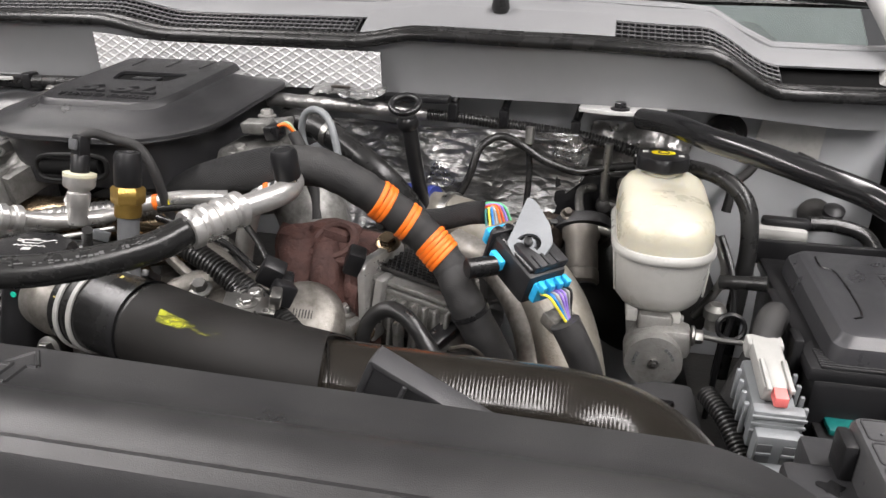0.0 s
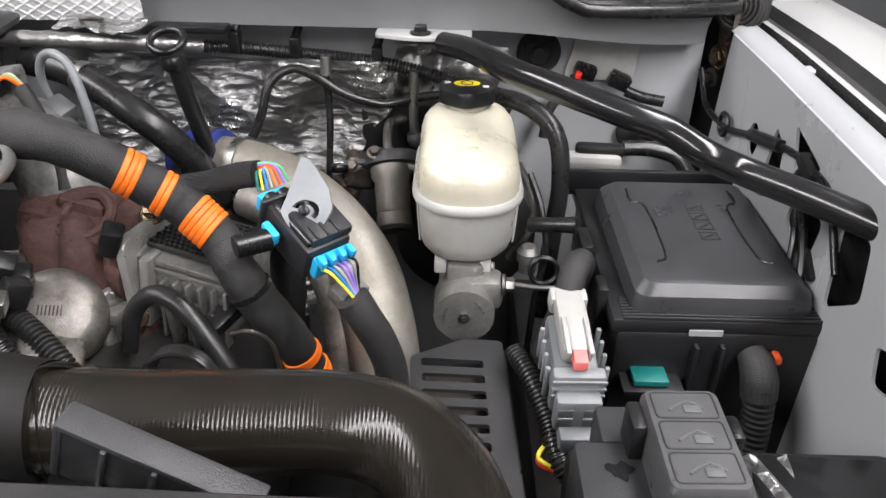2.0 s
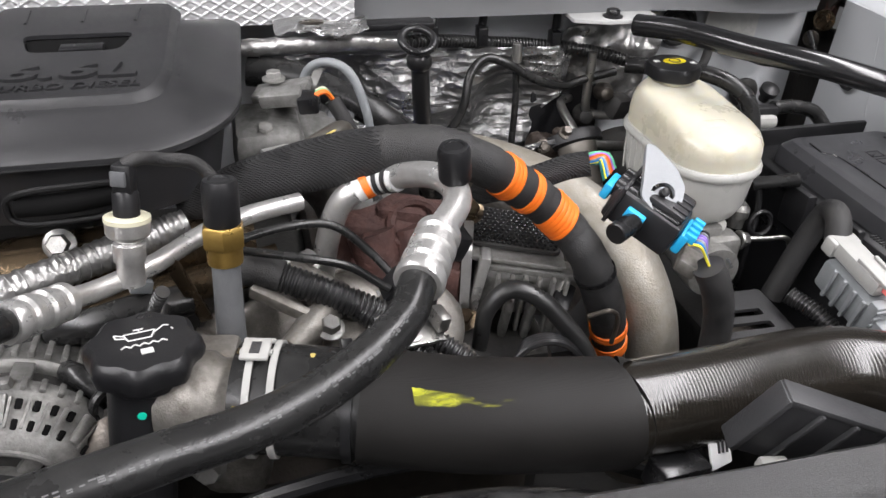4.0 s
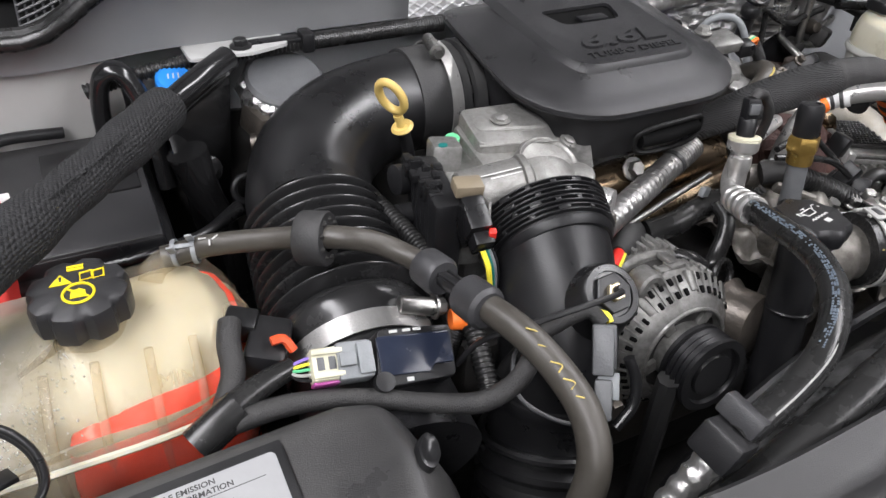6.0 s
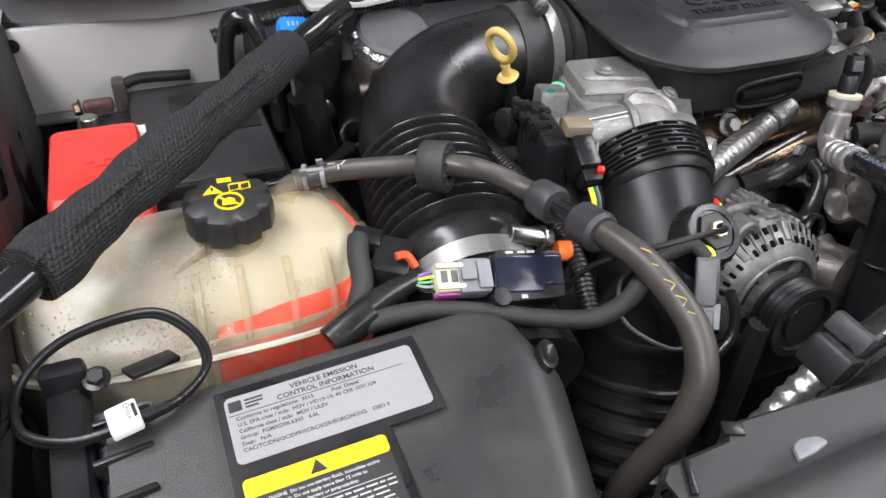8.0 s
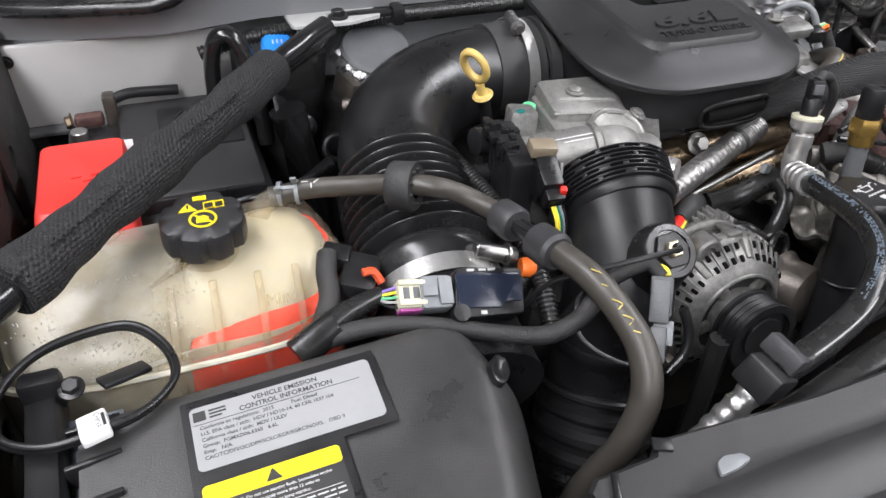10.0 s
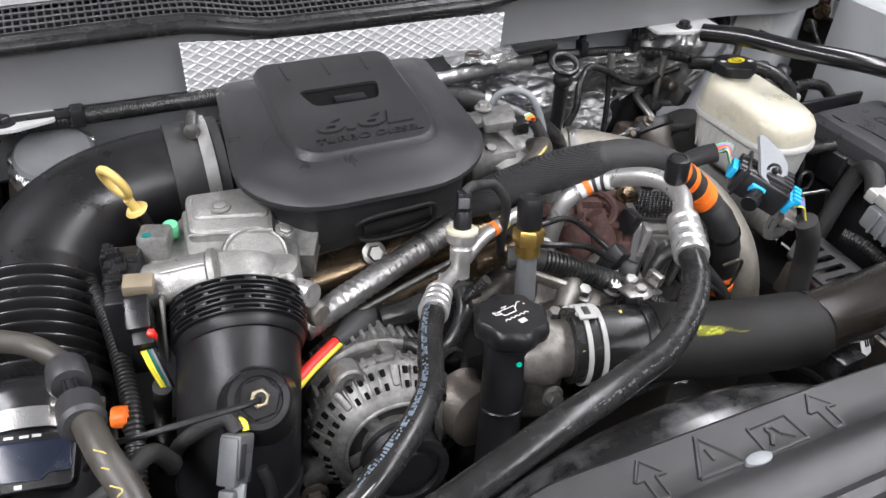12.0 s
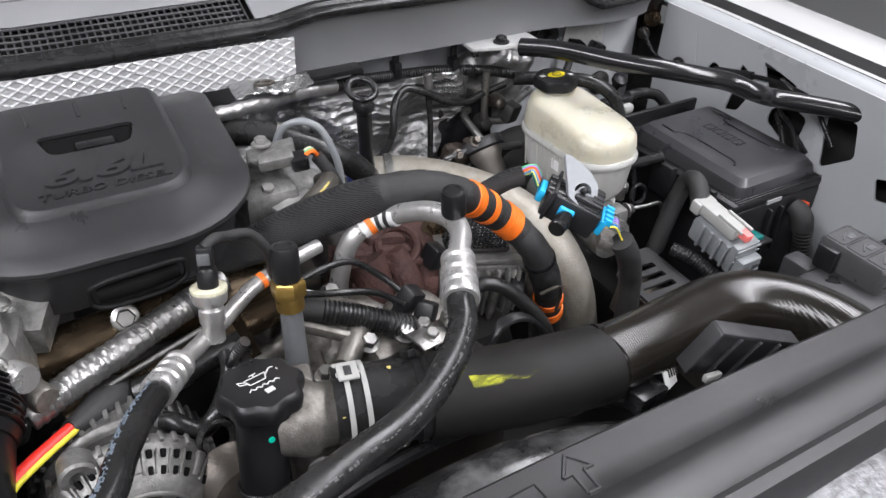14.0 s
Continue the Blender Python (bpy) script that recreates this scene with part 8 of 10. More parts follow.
def side_connector():
    sc = thing("harness_connector", (0.583, 0.60, 1.20), "large grey multi-pin connector with a white lever and red tab", "connector")
    fwd = Vector((0.02, -0.985, -0.17)).normalized()
    x = Vector((1, 0.02, 0)).normalized()
    up = x.cross(fwd) * -1
    m = axes((0.583, 0.605, 1.236), x, fwd * -1, up if up.z > 0 else -up)
    r3 = m.to_3x3()
    part("body", box(m @ Vector((0, -0.006, -0.014)), (0.037, 0.080, 0.034), 0.005, r3), GREY, sc)
    part("collar", box(m @ Vector((0, -0.038, -0.010)), (0.042, 0.012, 0.042), 0.003, r3), GREY, sc)
    part("collar", box(m @ Vector((0, -0.050, -0.022)), (0.036, 0.014, 0.036), 0.003, r3), GREY, sc)
    for i in range(3):
        part("collar_line", box(m @ Vector((0, -0.0448, 0.006 - 0.008 * i)), (0.043, 0.0020, 0.003), 0.0006, r3), GREY, sc)
    for dx in (-0.010, 0.010):
        part("window", box(m @ Vector((dx, -0.0570, -0.022)), (0.012, 0.002, 0.020), 0.0008, r3), GREY_MID, sc)
        part("window_bar", box(m @ Vector((dx, -0.0582, -0.022)), (0.012, 0.002, 0.003), 0.0006, r3), GREY, sc)
    part("socket", box(m @ Vector((0, -0.055, -0.046)), (0.028, 0.030, 0.026), 0.003, r3), GREY, sc)
    for i in range(4):
        part("rib", box(m @ Vector((-0.0235, -0.030 + 0.014 * i, -0.010)), (0.004, 0.004, 0.034), 0.001, r3), GREY, sc)
        part("rib", box(m @ Vector((0.0235, -0.030 + 0.014 * i, -0.010)), (0.004, 0.004, 0.034), 0.001, r3), GREY, sc)
    lv = part("lever", box(m @ Vector((0, 0.010, 0.014)), (0.026, 0.072, 0.018), 0.005, r3), WHITE, sc, "white plastic lever")
    part("lever_end", box(m @ Vector((0, 0.040, 0.012)), (0.032, 0.016, 0.018), 0.003, r3), WHITE, lv)
    part("lever_ridge", box(m @ Vector((-0.009, -0.012, 0.024)), (0.004, 0.040, 0.004), 0.001, r3), WHITE, lv)
    part("lever_ridge", box(m @ Vector((0.009, -0.012, 0.024)), (0.004, 0.040, 0.004), 0.001, r3), WHITE, lv)
    part("red_tab", box(m @ Vector((0, -0.032, 0.018)), (0.011, 0.014, 0.010), 0.001, r3), mat("pale red plastic", (0.72, 0.16, 0.15), 0.45), lv, "red lock tab")
    part("loom", tube([m @ Vector((0, 0.044, 0.010)), (0.590, 0.665, 1.272), (0.600, 0.690, 1.262), (0.594, 0.70, 1.22), (0.575, 0.70, 1.15)], 0.0125, 18, 8), TAPE, sc)
    part("tail_loom", corrugated([(0.540, 0.640, 1.200), (0.553, 0.610, 1.196), (0.566, 0.575, 1.180), (0.572, 0.545, 1.168), (0.590, 0.52, 1.15)], 0.0095, 0.004, 0.0016, 16), LOOM, sc)
    for i, mt in enumerate((YELLOW, RED_BRIGHT)):
        part("tail_wire", tube([(0.565, 0.560, 1.172 - 0.004 * i), (0.556, 0.548, 1.165 - 0.004 * i), (0.572, 0.54, 1.16 - 0.004 * i)], 0.0022, 8, 5), mt, sc)


side_connector()


def lever_connector():
    lc = thing("bulkhead_connector", (0.36, 0.64, 1.28), "black connector block with blue locks and a grey lever", "connector")
    ax = Vector((0.66, -0.66, -0.38)).normalized()
    nz = Vector((0.30, -0.30, 0.90))
    nz = (nz - ax * nz.dot(ax)).normalized()
    ay = nz.cross(ax)
    m = axes((0.362, 0.645, 1.320), ax, ay, nz)
    r3 = m.to_3x3()

    def p(x, y, z):
        return m @ Vector((x, y, z))
    part("body", box(p(0, 0, -0.006), (0.066, 0.044, 0.034), 0.004, r3), BLACK_GRAIN, lc)
    for y in (-0.012, 0.0, 0.012):
        part("barrel", cyl(p(-0.036, y, 0.006), p(0.028, y, 0.010), 0.0068, 0.0068, 16), BLACK_SATIN, lc)
    part("shoulder", box(p(0.012, 0.004, 0.014), (0.036, 0.040, 0.010), 0.003, r3), BLACK_GRAIN, lc)
    part("body_flange", box(p(-0.026, 0.0, -0.004), (0.004, 0.052, 0.040), 0.001, r3), BLACK_GRAIN, lc)
    for y in (-0.010, 0.0, 0.010):
        part("shoulder_rib", box(p(0.022, y, 0.0195), (0.014, 0.003, 0.002), 0.0006, r3), BLACK_GRAIN, lc)
    part("upper_lock", box(p(-0.039, -0.006, -0.002), (0.008, 0.026, 0.016), 0.002, r3), BLUE, lc, "light blue lock")
    for y in (-0.014, -0.005, 0.005, 0.014):
        part("lock_tooth", box(p(0.042, y, 0.006), (0.010, 0.005, 0.008), 0.001, r3), BLUE, lc)
    part("lower_lock", box(p(0.038, 0, -0.004), (0.008, 0.035, 0.020), 0.002, r3), BLUE, lc, "light blue lock")
    part("side_clip", box(p(-0.006, -0.029, 0.000), (0.018, 0.007, 0.012), 0.002, r3), BLUE, lc)
    part("side_plug", cyl(p(-0.004, -0.030, -0.004), p(-0.010, -0.058, -0.006), 0.0095, 0.0095, 16), BLACK_SATIN, lc)
    lm = axes(p(0.008, 0.002, 0.024) + Vector((-0.010, 0.002, 0.001)), Vector((0.10, -0.55, -0.60)).normalized(), Vector((0.93, 0.05, 0.10)).normalized(), Vector((-0.05, -0.72, 0.62)).normalized())
    tip = [(-0.052, 0.000), (-0.046, 0.007), (-0.018, 0.019), (0.002, 0.021), (0.016, 0.014), (0.021, 0.000), (0.016, -0.013), (0.000, -0.019), (-0.012, -0.014)]
    arc = [(0.002 + 0.011 * math.cos(radians(a)), 0.011 * math.sin(radians(a))) for a in range(40, 241, 25)] + [(0.002 + 0.0065 * math.cos(radians(a)), 0.0065 * math.sin(radians(a))) for a in range(240, 39, -25)]
    lm = lm @ Matrix.Diagonal((0.86, 1.05, 1, 1))
    part("lever", plate(softpoly(tip, 0.004), [arc], lm, 0.005), mat("grey cam plastic", (0.20, 0.21, 0.22), 0.4), lc, "grey cam lever", 30)
    part("lever_pin", lathe([(0.004, 0), (0.004, 0.008), (0.002, 0.009)], lm @ Vector((0.002, 0, -0.002)), lm.to_3x3() @ Vector((0, 0, 1)), 14), BLACK, lc)
    # upper wires and loom
    cols = (TEAL, YELLOW, BLUE_CAP, WHITE, ORANGE, ORANGE_RED, LAV, GREEN)
    for i, mt in enumerate(cols):
        y = -0.015 + 0.0042 * i
        part("wire", tube([p(-0.046, y, 0.004), p(-0.058, y * 0.7, 0.014), (0.325 - 0.001 * i, 0.682 + 0.001 * i, 1.348 + 0.001 * i), (0.310, 0.690, 1.345)], 0.0012, 6, 6), mt, lc)
    part("upper_loom", tube([(0.318, 0.686, 1.347), (0.300, 0.692, 1.342), (0.270, 0.695, 1.332), (0.235, 0.690, 1.328), (0.215, 0.675, 1.335)], 0.0115, 18, 8), BRAID, lc)
    cols2 = (YELLOW, BLUE_CAP, WHITE, LAV, LAV, GREY, BLACK)
    for i, mt in enumerate(cols2):
        y = -0.014 + 0.0046 * i
        part("wire", tube([p(0.044, y, 0.000), p(0.054, y * 0.9, 0.004), (0.402 + 0.001 * i, 0.602 + 0.002 * i, 1.285), (0.410, 0.602, 1.272)], 0.0013, 6, 6), mt, lc)
    part("lower_loom", tube([(0.404, 0.602, 1.280), (0.414, 0.600, 1.262), (0.426, 0.602, 1.235), (0.434, 0.604, 1.20), (0.434, 0.600, 1.14), (0.43, 0.60, 1.05)], 0.0140, 20, 8), TAPE, lc)
    part("bracket", box((0.398, 0.622, 1.272), (0.020, 0.030, 0.014), 0.003, rot(0, 20, -40)), ALU_DIRTY, lc)


lever_connector()


def control_module():
    cm = thing("control_module_tray", (0.50, 0.52, 1.15), "black louvred plastic module cover with a row of slots", "cover")
    m = axes((0.501, 0.572, 1.178), (1, 0.08, -0.10), (-0.05, 1, 0.10), (0.10, -0.10, 1))
    holes = [softpoly([(-0.040, -0.140 + 0.0185 * i), (0.016, -0.140 + 0.0185 * i), (0.016, -0.1305 + 0.0185 * i), (-0.040, -0.1305 + 0.0185 * i)], 0.003) for i in range(1, 12)]
    part("louvre_plate", plate(softpoly([(-0.050, -0.150), (0.036, -0.150), (0.036, 0.100), (0.000, 0.100), (-0.050, 0.074)], 0.006), holes, m, 0.004), BLACK_GRAIN, cm, "", 30)
    part("side_wall", box(m @ Vector((0.036, -0.03, -0.05)), (0.005, 0.24, 0.10), 0.002, m.to_3x3().normalized()), BLACK, cm)
    part("module", box(m @ Vector((0, -0.03, -0.045)), (0.066, 0.22, 0.05), 0.004, m.to_3x3().normalized()), STEEL_DARK, cm)


control_module()


def battery_right():
    bt = thing("battery_box", (0.66, 0.44, 1.12), "dark grey battery box with a small jump-start lid", "battery")
    part("box", box((0.602, 0.430, 1.205), (0.075, 0.10, 0.10), 0.006), GREY_DARK, bt)
    part("shelf", box((0.598, 0.498, 1.218), (0.026, 0.036, 0.07), 0.004), GREY_DARK, bt)
    part("base", box((0.680, 0.44, 1.17), (0.23, 0.12, 0.12), 0.008), BLACK, bt)
    m = axes((0.6335, 0.452, 1.281), (1, 0.02, 0.0), (0, 1, 0.02), (0, -0.02, 1))
    lid = part("jump_lid", loft([[m @ Vector((x, y, z)) for x, y in rrect(w, h, 0.006, 4)] for w, h, z in ((0.052, 0.086, -0.030), (0.051, 0.085, 0.002), (0.047, 0.081, 0.006))]), LID_GREY, bt, "grey lid with raised tool symbols", 30)
    for i in range(3):
        c = (0, 0.027 - 0.026 * i)
        part("lid_frame", tube([m @ Vector((c[0] + x, c[1] + y, 0.0062)) for x, y in rrect(0.040, 0.023, 0.003, 2)], 0.0008, 6, 1, closed=True), GREY_DARK, lid)
        part("lid_symbol", tube([m @ Vector((c[0] - 0.011, c[1] - 0.005, 0.0064)), m @ Vector((c[0] + 0.002, c[1] + 0.003, 0.0064)), m @ Vector((c[0] + 0.011, c[1] - 0.003, 0.0064))], 0.0011, 6, 2), GREY_MID, lid)
        part("lid_symbol", box(m @ Vector((c[0] + 0.004, c[1] - 0.004, 0.0064)), (0.011, 0.007, 0.0016), 0.0006), GREY_MID, lid)
    part("latch", box((0.603, 0.475, 1.268), (0.010, 0.026, 0.030), 0.003), BLACK, bt)
    part("latch", box((0.664, 0.468, 1.268), (0.010, 0.022, 0.026), 0.003), BLACK, bt)
    part("wet_mark", slab([(0.008 * math.cos(a) * (1 + 0.35 * math.sin(3 * a)), 0.007 * math.sin(a) * (1 + 0.3 * math.cos(5 * a))) for a in [2 * math.pi * i / 24 for i in range(24)]], axes((0.592, 0.452, 1.2552), (1, 0, 0), (0, 1, 0), (0, 0, 1)), -0.001, 0.0006), GLOSS_BLACK, bt, "wet oily mark")
    fr = thing("battery_strap", (0.74, 0.44, 1.22), "gloss black battery hold-down plate", "bracket")
    part("plate", box((0.765, 0.435, 1.240), (0.17, 0.09, 0.008), 0.003, rot(0, 2, 0)), GLOSS_BLACK, fr)
    part("foil_scrap", thick(sheet(10, 10, lambda u, v: Vector((0.672 + 0.035 * u, 0.415 + 0.06 * v, 1.246 + 0.004 * math.sin(9 * u + 5 * v)))), 0.001), FOIL_DARK, fr)
    part("nut", lathe([(0.014, 0), (0.014, 0.01), (0.010, 0.014), (0.010, 0.024), (0.006, 0.026)], (0.812, 0.50, 1.235), (0, 0, 1), 12), BRONZE, fr)


battery_right()


def duct_bracket():
    db = thing("duct_bracket", (0.32, 0.38, 1.30), "grey-black plastic bracket clipped behind the radiator cover", "bracket")
    x = Vector((0.090, -0.012, -0.040)).normalized()
    y = Vector((0.05, 0.85, 0.20))
    y = (y - x * y.dot(x)).normalized()
    z = x.cross(y)
    m = axes((0.330, 0.374, 1.322), x, y, z)
    r3 = m.to_3x3()
    part("plate", box(m @ Vector((0.005, 0, 0.0)), (0.105, 0.006, 0.050), 0.002, r3), BLACK_GRAIN, db)
    part("edge", box(m @ Vector((0.005, 0.004, 0.024)), (0.105, 0.016, 0.005), 0.0015, r3), GREY_DARK, db)
    part("edge", box(m @ Vector((-0.046, 0.004, 0.0)), (0.005, 0.016, 0.050), 0.0015, r3), GREY_DARK, db)
    for i in range(3):
        part("web", box(m @ Vector((-0.022 + 0.026 * i, -0.003, 0)), (0.003, 0.006, 0.046), 0.001, r3), GREY_DARK, db)
    part("clip", box((0.300, 0.372, 1.312), (0.020, 0.006, 0.008), 0.002, rot(0, 12, 0)), WHITE, db)
    lb = thing("tagged_resistor", (0.30, 0.40, 1.25), "small black module with a white printed label", "module")
    part("module", box((0.270, 0.410, 1.268), (0.040, 0.02, 0.020), 0.003, rot(0, 10, 10)), BLACK_SATIN, lb)
    part("label", box((0.305, 0.420, 1.275), (0.022, 0.002, 0.030), 0.001, rot(-30, 10, 20)), PAPER_WHITE, lb)
    for i in range(5):
        part("bar", box((0.300 + 0.003 * i, 0.4185, 1.277), (0.0012, 0.001, 0.012), 0, rot(-30, 10, 20)), INK, lb)


duct_bracket()


def fender_wires():
    fw = thing("fender_harness", (0.80, 0.8, 1.3), "thin black wire clipped along the inner fender", "wiring")
    part("wire", tube([(0.778, 1.00, 1.35), (0.780, 0.965, 1.318), (0.786, 0.930, 1.310), (0.789, 0.898, 1.313), (0.792, 0.824, 1.334), (0.793, 0.755, 1.348), (0.793, 0.715, 1.350), (0.792, 0.67, 1.345), (0.788, 0.62, 1.30)], 0.0034, 10, 8), BLACK_SATIN, fw)
    part("splice", tube([(0.790, 0.845, 1.329), (0.7915, 0.775, 1.345)], 0.0065, 10, 4), BLACK_SATIN, fw)
    part("clip", ring((0.786, 0.915, 1.313), (1, 0, 0), 0.012, 0.003, 18, 6), BLACK_SATIN, fw)
    part("clip", box((0.791, 0.715, 1.350), (0.010, 0.030, 0.012), 0.002, rot(20, 0, 0)), BLACK_SATIN, fw)
    part("branch", tube([(0.792, 0.72, 1.350), (0.790, 0.735, 1.33), (0.788, 0.76, 1.322)], 0.004, 8, 5), BLACK_SATIN, fw)
    gm = thing("firewall_grommet", (0.59, 1.01, 1.35), "black rubber grommet in the firewall", "grommet")
    part("outer", lathe([(0.026, 0), (0.027, 0.006), (0.022, 0.012), (0.017, 0.008), (0.012, 0.014)], (0.583, 1.018, 1.362), (0, -1, 0), 30), RUBBER_MATT, gm)
    part("plug", lathe([(0.012, 0), (0.010, 0.012)], (0.583, 1.006, 1.362), (0, -1, 0), 16), BLACK, gm)
    rp = thing("relay_plate", (0.68, 1.0, 1.33), "small pale plate with two black relays on the firewall", "relay")
    part("plate", slab(softpoly([(-0.045, -0.030), (0.040, -0.030), (0.045, 0.026), (-0.030, 0.036)], 0.010), basis((0.660, 1.016, 1.360), (0, -1, 0.1), (0, 0, 1)), 0, 0.004, 0.001), MILK, rp)
    part("relay", box((0.640, 1.003, 1.343), (0.026, 0.018, 0.016), 0.003, rot(10, 16, 0)), BLACK_SATIN, rp)
    part("red_clip", box((0.630, 0.990, 1.342), (0.007, 0.008, 0.008), 0.001, rot(10, 16, 0)), RED_BRIGHT, rp, "red clip")
    for i in range(3):
        part("relay_fin", box((0.634 + 0.006 * i, 0.995, 1.3515 - 0.0015 * i), (0.002, 0.018, 0.004), 0.0005, rot(10, 16, 0)), BLACK, rp)
    part("relay_wire", tube([(0.628, 1.0, 1.336), (0.615, 0.985, 1.322), (0.598, 0.975, 1.305), (0.592, 0.97, 1.27)], 0.006, 10, 6), TAPE, rp)
    part("relay", box((0.682, 1.0, 1.333), (0.026, 0.018, 0.018), 0.003, rot(10, 22, 0)), BLACK_SATIN, rp)
    part("lead", tube([(0.690, 0.995, 1.322), (0.710, 0.990, 1.316), (0.735, 0.985, 1.313)], 0.007, 12, 6), RUBBER, rp)
    part("knob", lathe([(0.007, 0), (0.008, 0.010), (0.013, 0.014), (0.013, 0.022), (0.006, 0.026)], (0.722, 0.985, 1.262), (0, -0.5, 1), 18), BLACK, rp)
    bb = thing("booster_dome", (0.66, 0.99, 1.26), "dark round opening behind the fuse box", "grommet")
    part("dome", lathe([(0.020, 0), (0.021, 0.006), (0.016, 0.012), (0.008, 0.014)], (0.710, 1.018, 1.262), (0, -1, 0), 30), DARK, bb)


fender_wires()


# ---- passenger's side ----
strut_brace(-1, "gloss black body brace wrapped in a woven black sleeve",
            [(-0.462, 0.918, 1.398), (-0.490, 0.890, 1.396), (-0.540, 0.842, 1.388), (-0.640, 0.700, 1.394), (-0.700, 0.625, 1.396), (-0.762, 0.546, 1.392), (-0.800, 0.505, 1.388), (-0.84, 0.46, 1.37)],
            [(-0.537, 0.846, 1.388), (-0.600, 0.755, 1.392), (-0.665, 0.668, 1.396), (-0.715, 0.603, 1.396), (-0.760, 0.549, 1.392)])


def brace_cover():
    bc = thing("brace_bracket", (-0.50, 0.90, 1.30), "gloss black steel bracket below the brace", "bracket")
    part("arm", tube([(-0.455, 0.925, 1.392), (-0.490, 0.905, 1.385), (-0.535, 0.865, 1.370)], [0.010, 0.020, 0.012], 14, 6, flat=0.6), GLOSS_BLACK, bc)
    part("web", prism([(-0.465, 0.920, 1.385), (-0.540, 0.850, 1.375), (-0.530, 0.845, 1.25), (-0.500, 0.87, 1.18), (-0.478, 0.905, 1.30)], (0.006, 0.006, 0)), GLOSS_BLACK, bc)
    part("lower_arm", tube([(-0.525, 0.846, 1.340), (-0.515, 0.845, 1.290), (-0.500, 0.850, 1.24), (-0.49, 0.86, 1.15)], [0.020, 0.017, 0.014, 0.014], 14, 6), GLOSS_BLACK, bc)
    part("web_bolt", bolt((-0.508, 0.848, 1.315), (0, -1, 0.3), 0.010, 0.008), GLOSS_BLACK, bc)
    part("ring_boss", ring((-0.470, 0.862, 1.275), (0, -0.9, 0.4), 0.014, 0.004, 22, 8), BLACK, bc)
    part("loop", tube([(-0.592, 0.935, 1.30), (-0.590, 0.930, 1.36), (-0.582, 0.925, 1.393), (-0.566, 0.922, 1.398), (-0.553, 0.915, 1.375), (-0.546, 0.90, 1.33), (-0.545, 0.89, 1.28)], 0.0115, 16, 8, flat=0.8), GLOSS_BLACK, bc, "bent black tube handle")
    part("grey_pipe", tube([(-0.455, 0.880, 1.318), (-0.435, 0.872, 1.318), (-0.428, 0.862, 1.300), (-0.430, 0.85, 1.25)], 0.010, 14, 6), STEEL_DARK, bc)
    part("dust_plate", box((-0.43, 0.90, 1.33), (0.05, 0.04, 0.03), 0.006, rot(10, 10, 20)), STEEL_DARK, bc)
    wc = thing("washer_filler_cap", (-0.515, 0.922, 1.36), "bright blue washer fluid cap", "cap")
    part("cap", lathe([(0.016, -0.012), (0.0185, -0.010), (0.0185, 0.002), (0.016, 0.005), (0.006, 0.006)], (-0.516, 0.925, 1.380), (0.05, -0.45, 0.9), 28), BLUE_CAP, wc)
    m = basis((-0.5155, 0.9222, 1.3855), (0.05, -0.45, 0.9), (0, 1, 0))
    for i in range(3):
        part("print", slab([(-0.007 + 0.005 * i, -0.003), (-0.0055 + 0.005 * i, -0.003), (-0.005 + 0.005 * i, 0.003), (-0.0065 + 0.005 * i, 0.003)], m, 0, 0.0006), INK_WHITE, wc)
    part("neck", cyl((-0.516, 0.935, 1.30), (-0.516, 0.927, 1.372), 0.019), BLACK, wc)
    lc = thing("cowl_harness", (-0.35, 0.935, 1.40), "black corrugated harness under the passenger side cowl", "wiring")
    part("conduit", corrugated([(-0.60, 0.945, 1.372), (-0.55, 0.942, 1.384), (-0.50, 0.938, 1.392), (-0.46, 0.938, 1.394), (-0.41, 0.938, 1.394), (-0.37, 0.937, 1.395)], 0.008, 0.0045, 0.0015, 14), LOOM, lc)
    part("smooth_section", corrugated([(-0.375, 0.937, 1.396), (-0.32, 0.932, 1.398), (-0.27, 0.928, 1.400), (-0.215, 0.922, 1.402)], 0.0095, 0.0028, 0.0005, 16), RUBBER, lc)
    part("clip", box((-0.372, 0.936, 1.398), (0.014, 0.022, 0.022), 0.003), BLACK, lc)
    part("clip_arm", box((-0.405, 0.938, 1.401), (0.07, 0.016, 0.006), 0.002), BLACK, lc)
    tw = thing("strut_tower_cap", (-0.41, 0.93, 1.37), "pale grey round cap with crumpled foil rim", "cap")
    part("disc", lathe([(0.040, -0.01), (0.042, 0.0), (0.038, 0.004), (0.010, 0.005)], (-0.405, 0.915, 1.368), (0, -0.35, 0.95), 32), GREY_MID, tw)
    part("foil_rim", lathe([(0.042, -0.03), (0.050, -0.02), (0.047, -0.006), (0.041, -0.002)], (-0.405, 0.915, 1.368), (0, -0.35, 0.95), 40, None, False, lambda a, h: 1 + 0.05 * math.sin(11 * a) + 0.03 * math.sin(23 * a + h * 90)), FOIL_DARK, tw)
    lw = thing("side_panel", (-0.70, 0.96, 1.30), "white painted firewall step on the passenger side", "panel")
    part("panel", box((-0.690, 0.975, 1.343), (0.25, 0.010, 0.095), 0.003), mat("dusty grey-white paint", (0.46, 0.455, 0.44), 0.45, col2=(0.38, 0.375, 0.36), scale=6, bump=0.04), lw)
    part("panel_flange", box((-0.690, 0.966, 1.293), (0.25, 0.024, 0.006), 0.002), GREY_MID, lw)
    part("panel_screw", bolt((-0.795, 0.969, 1.375), (0, -1, 0), 0.005, 0.004), BLACK, lw)


brace_cover()


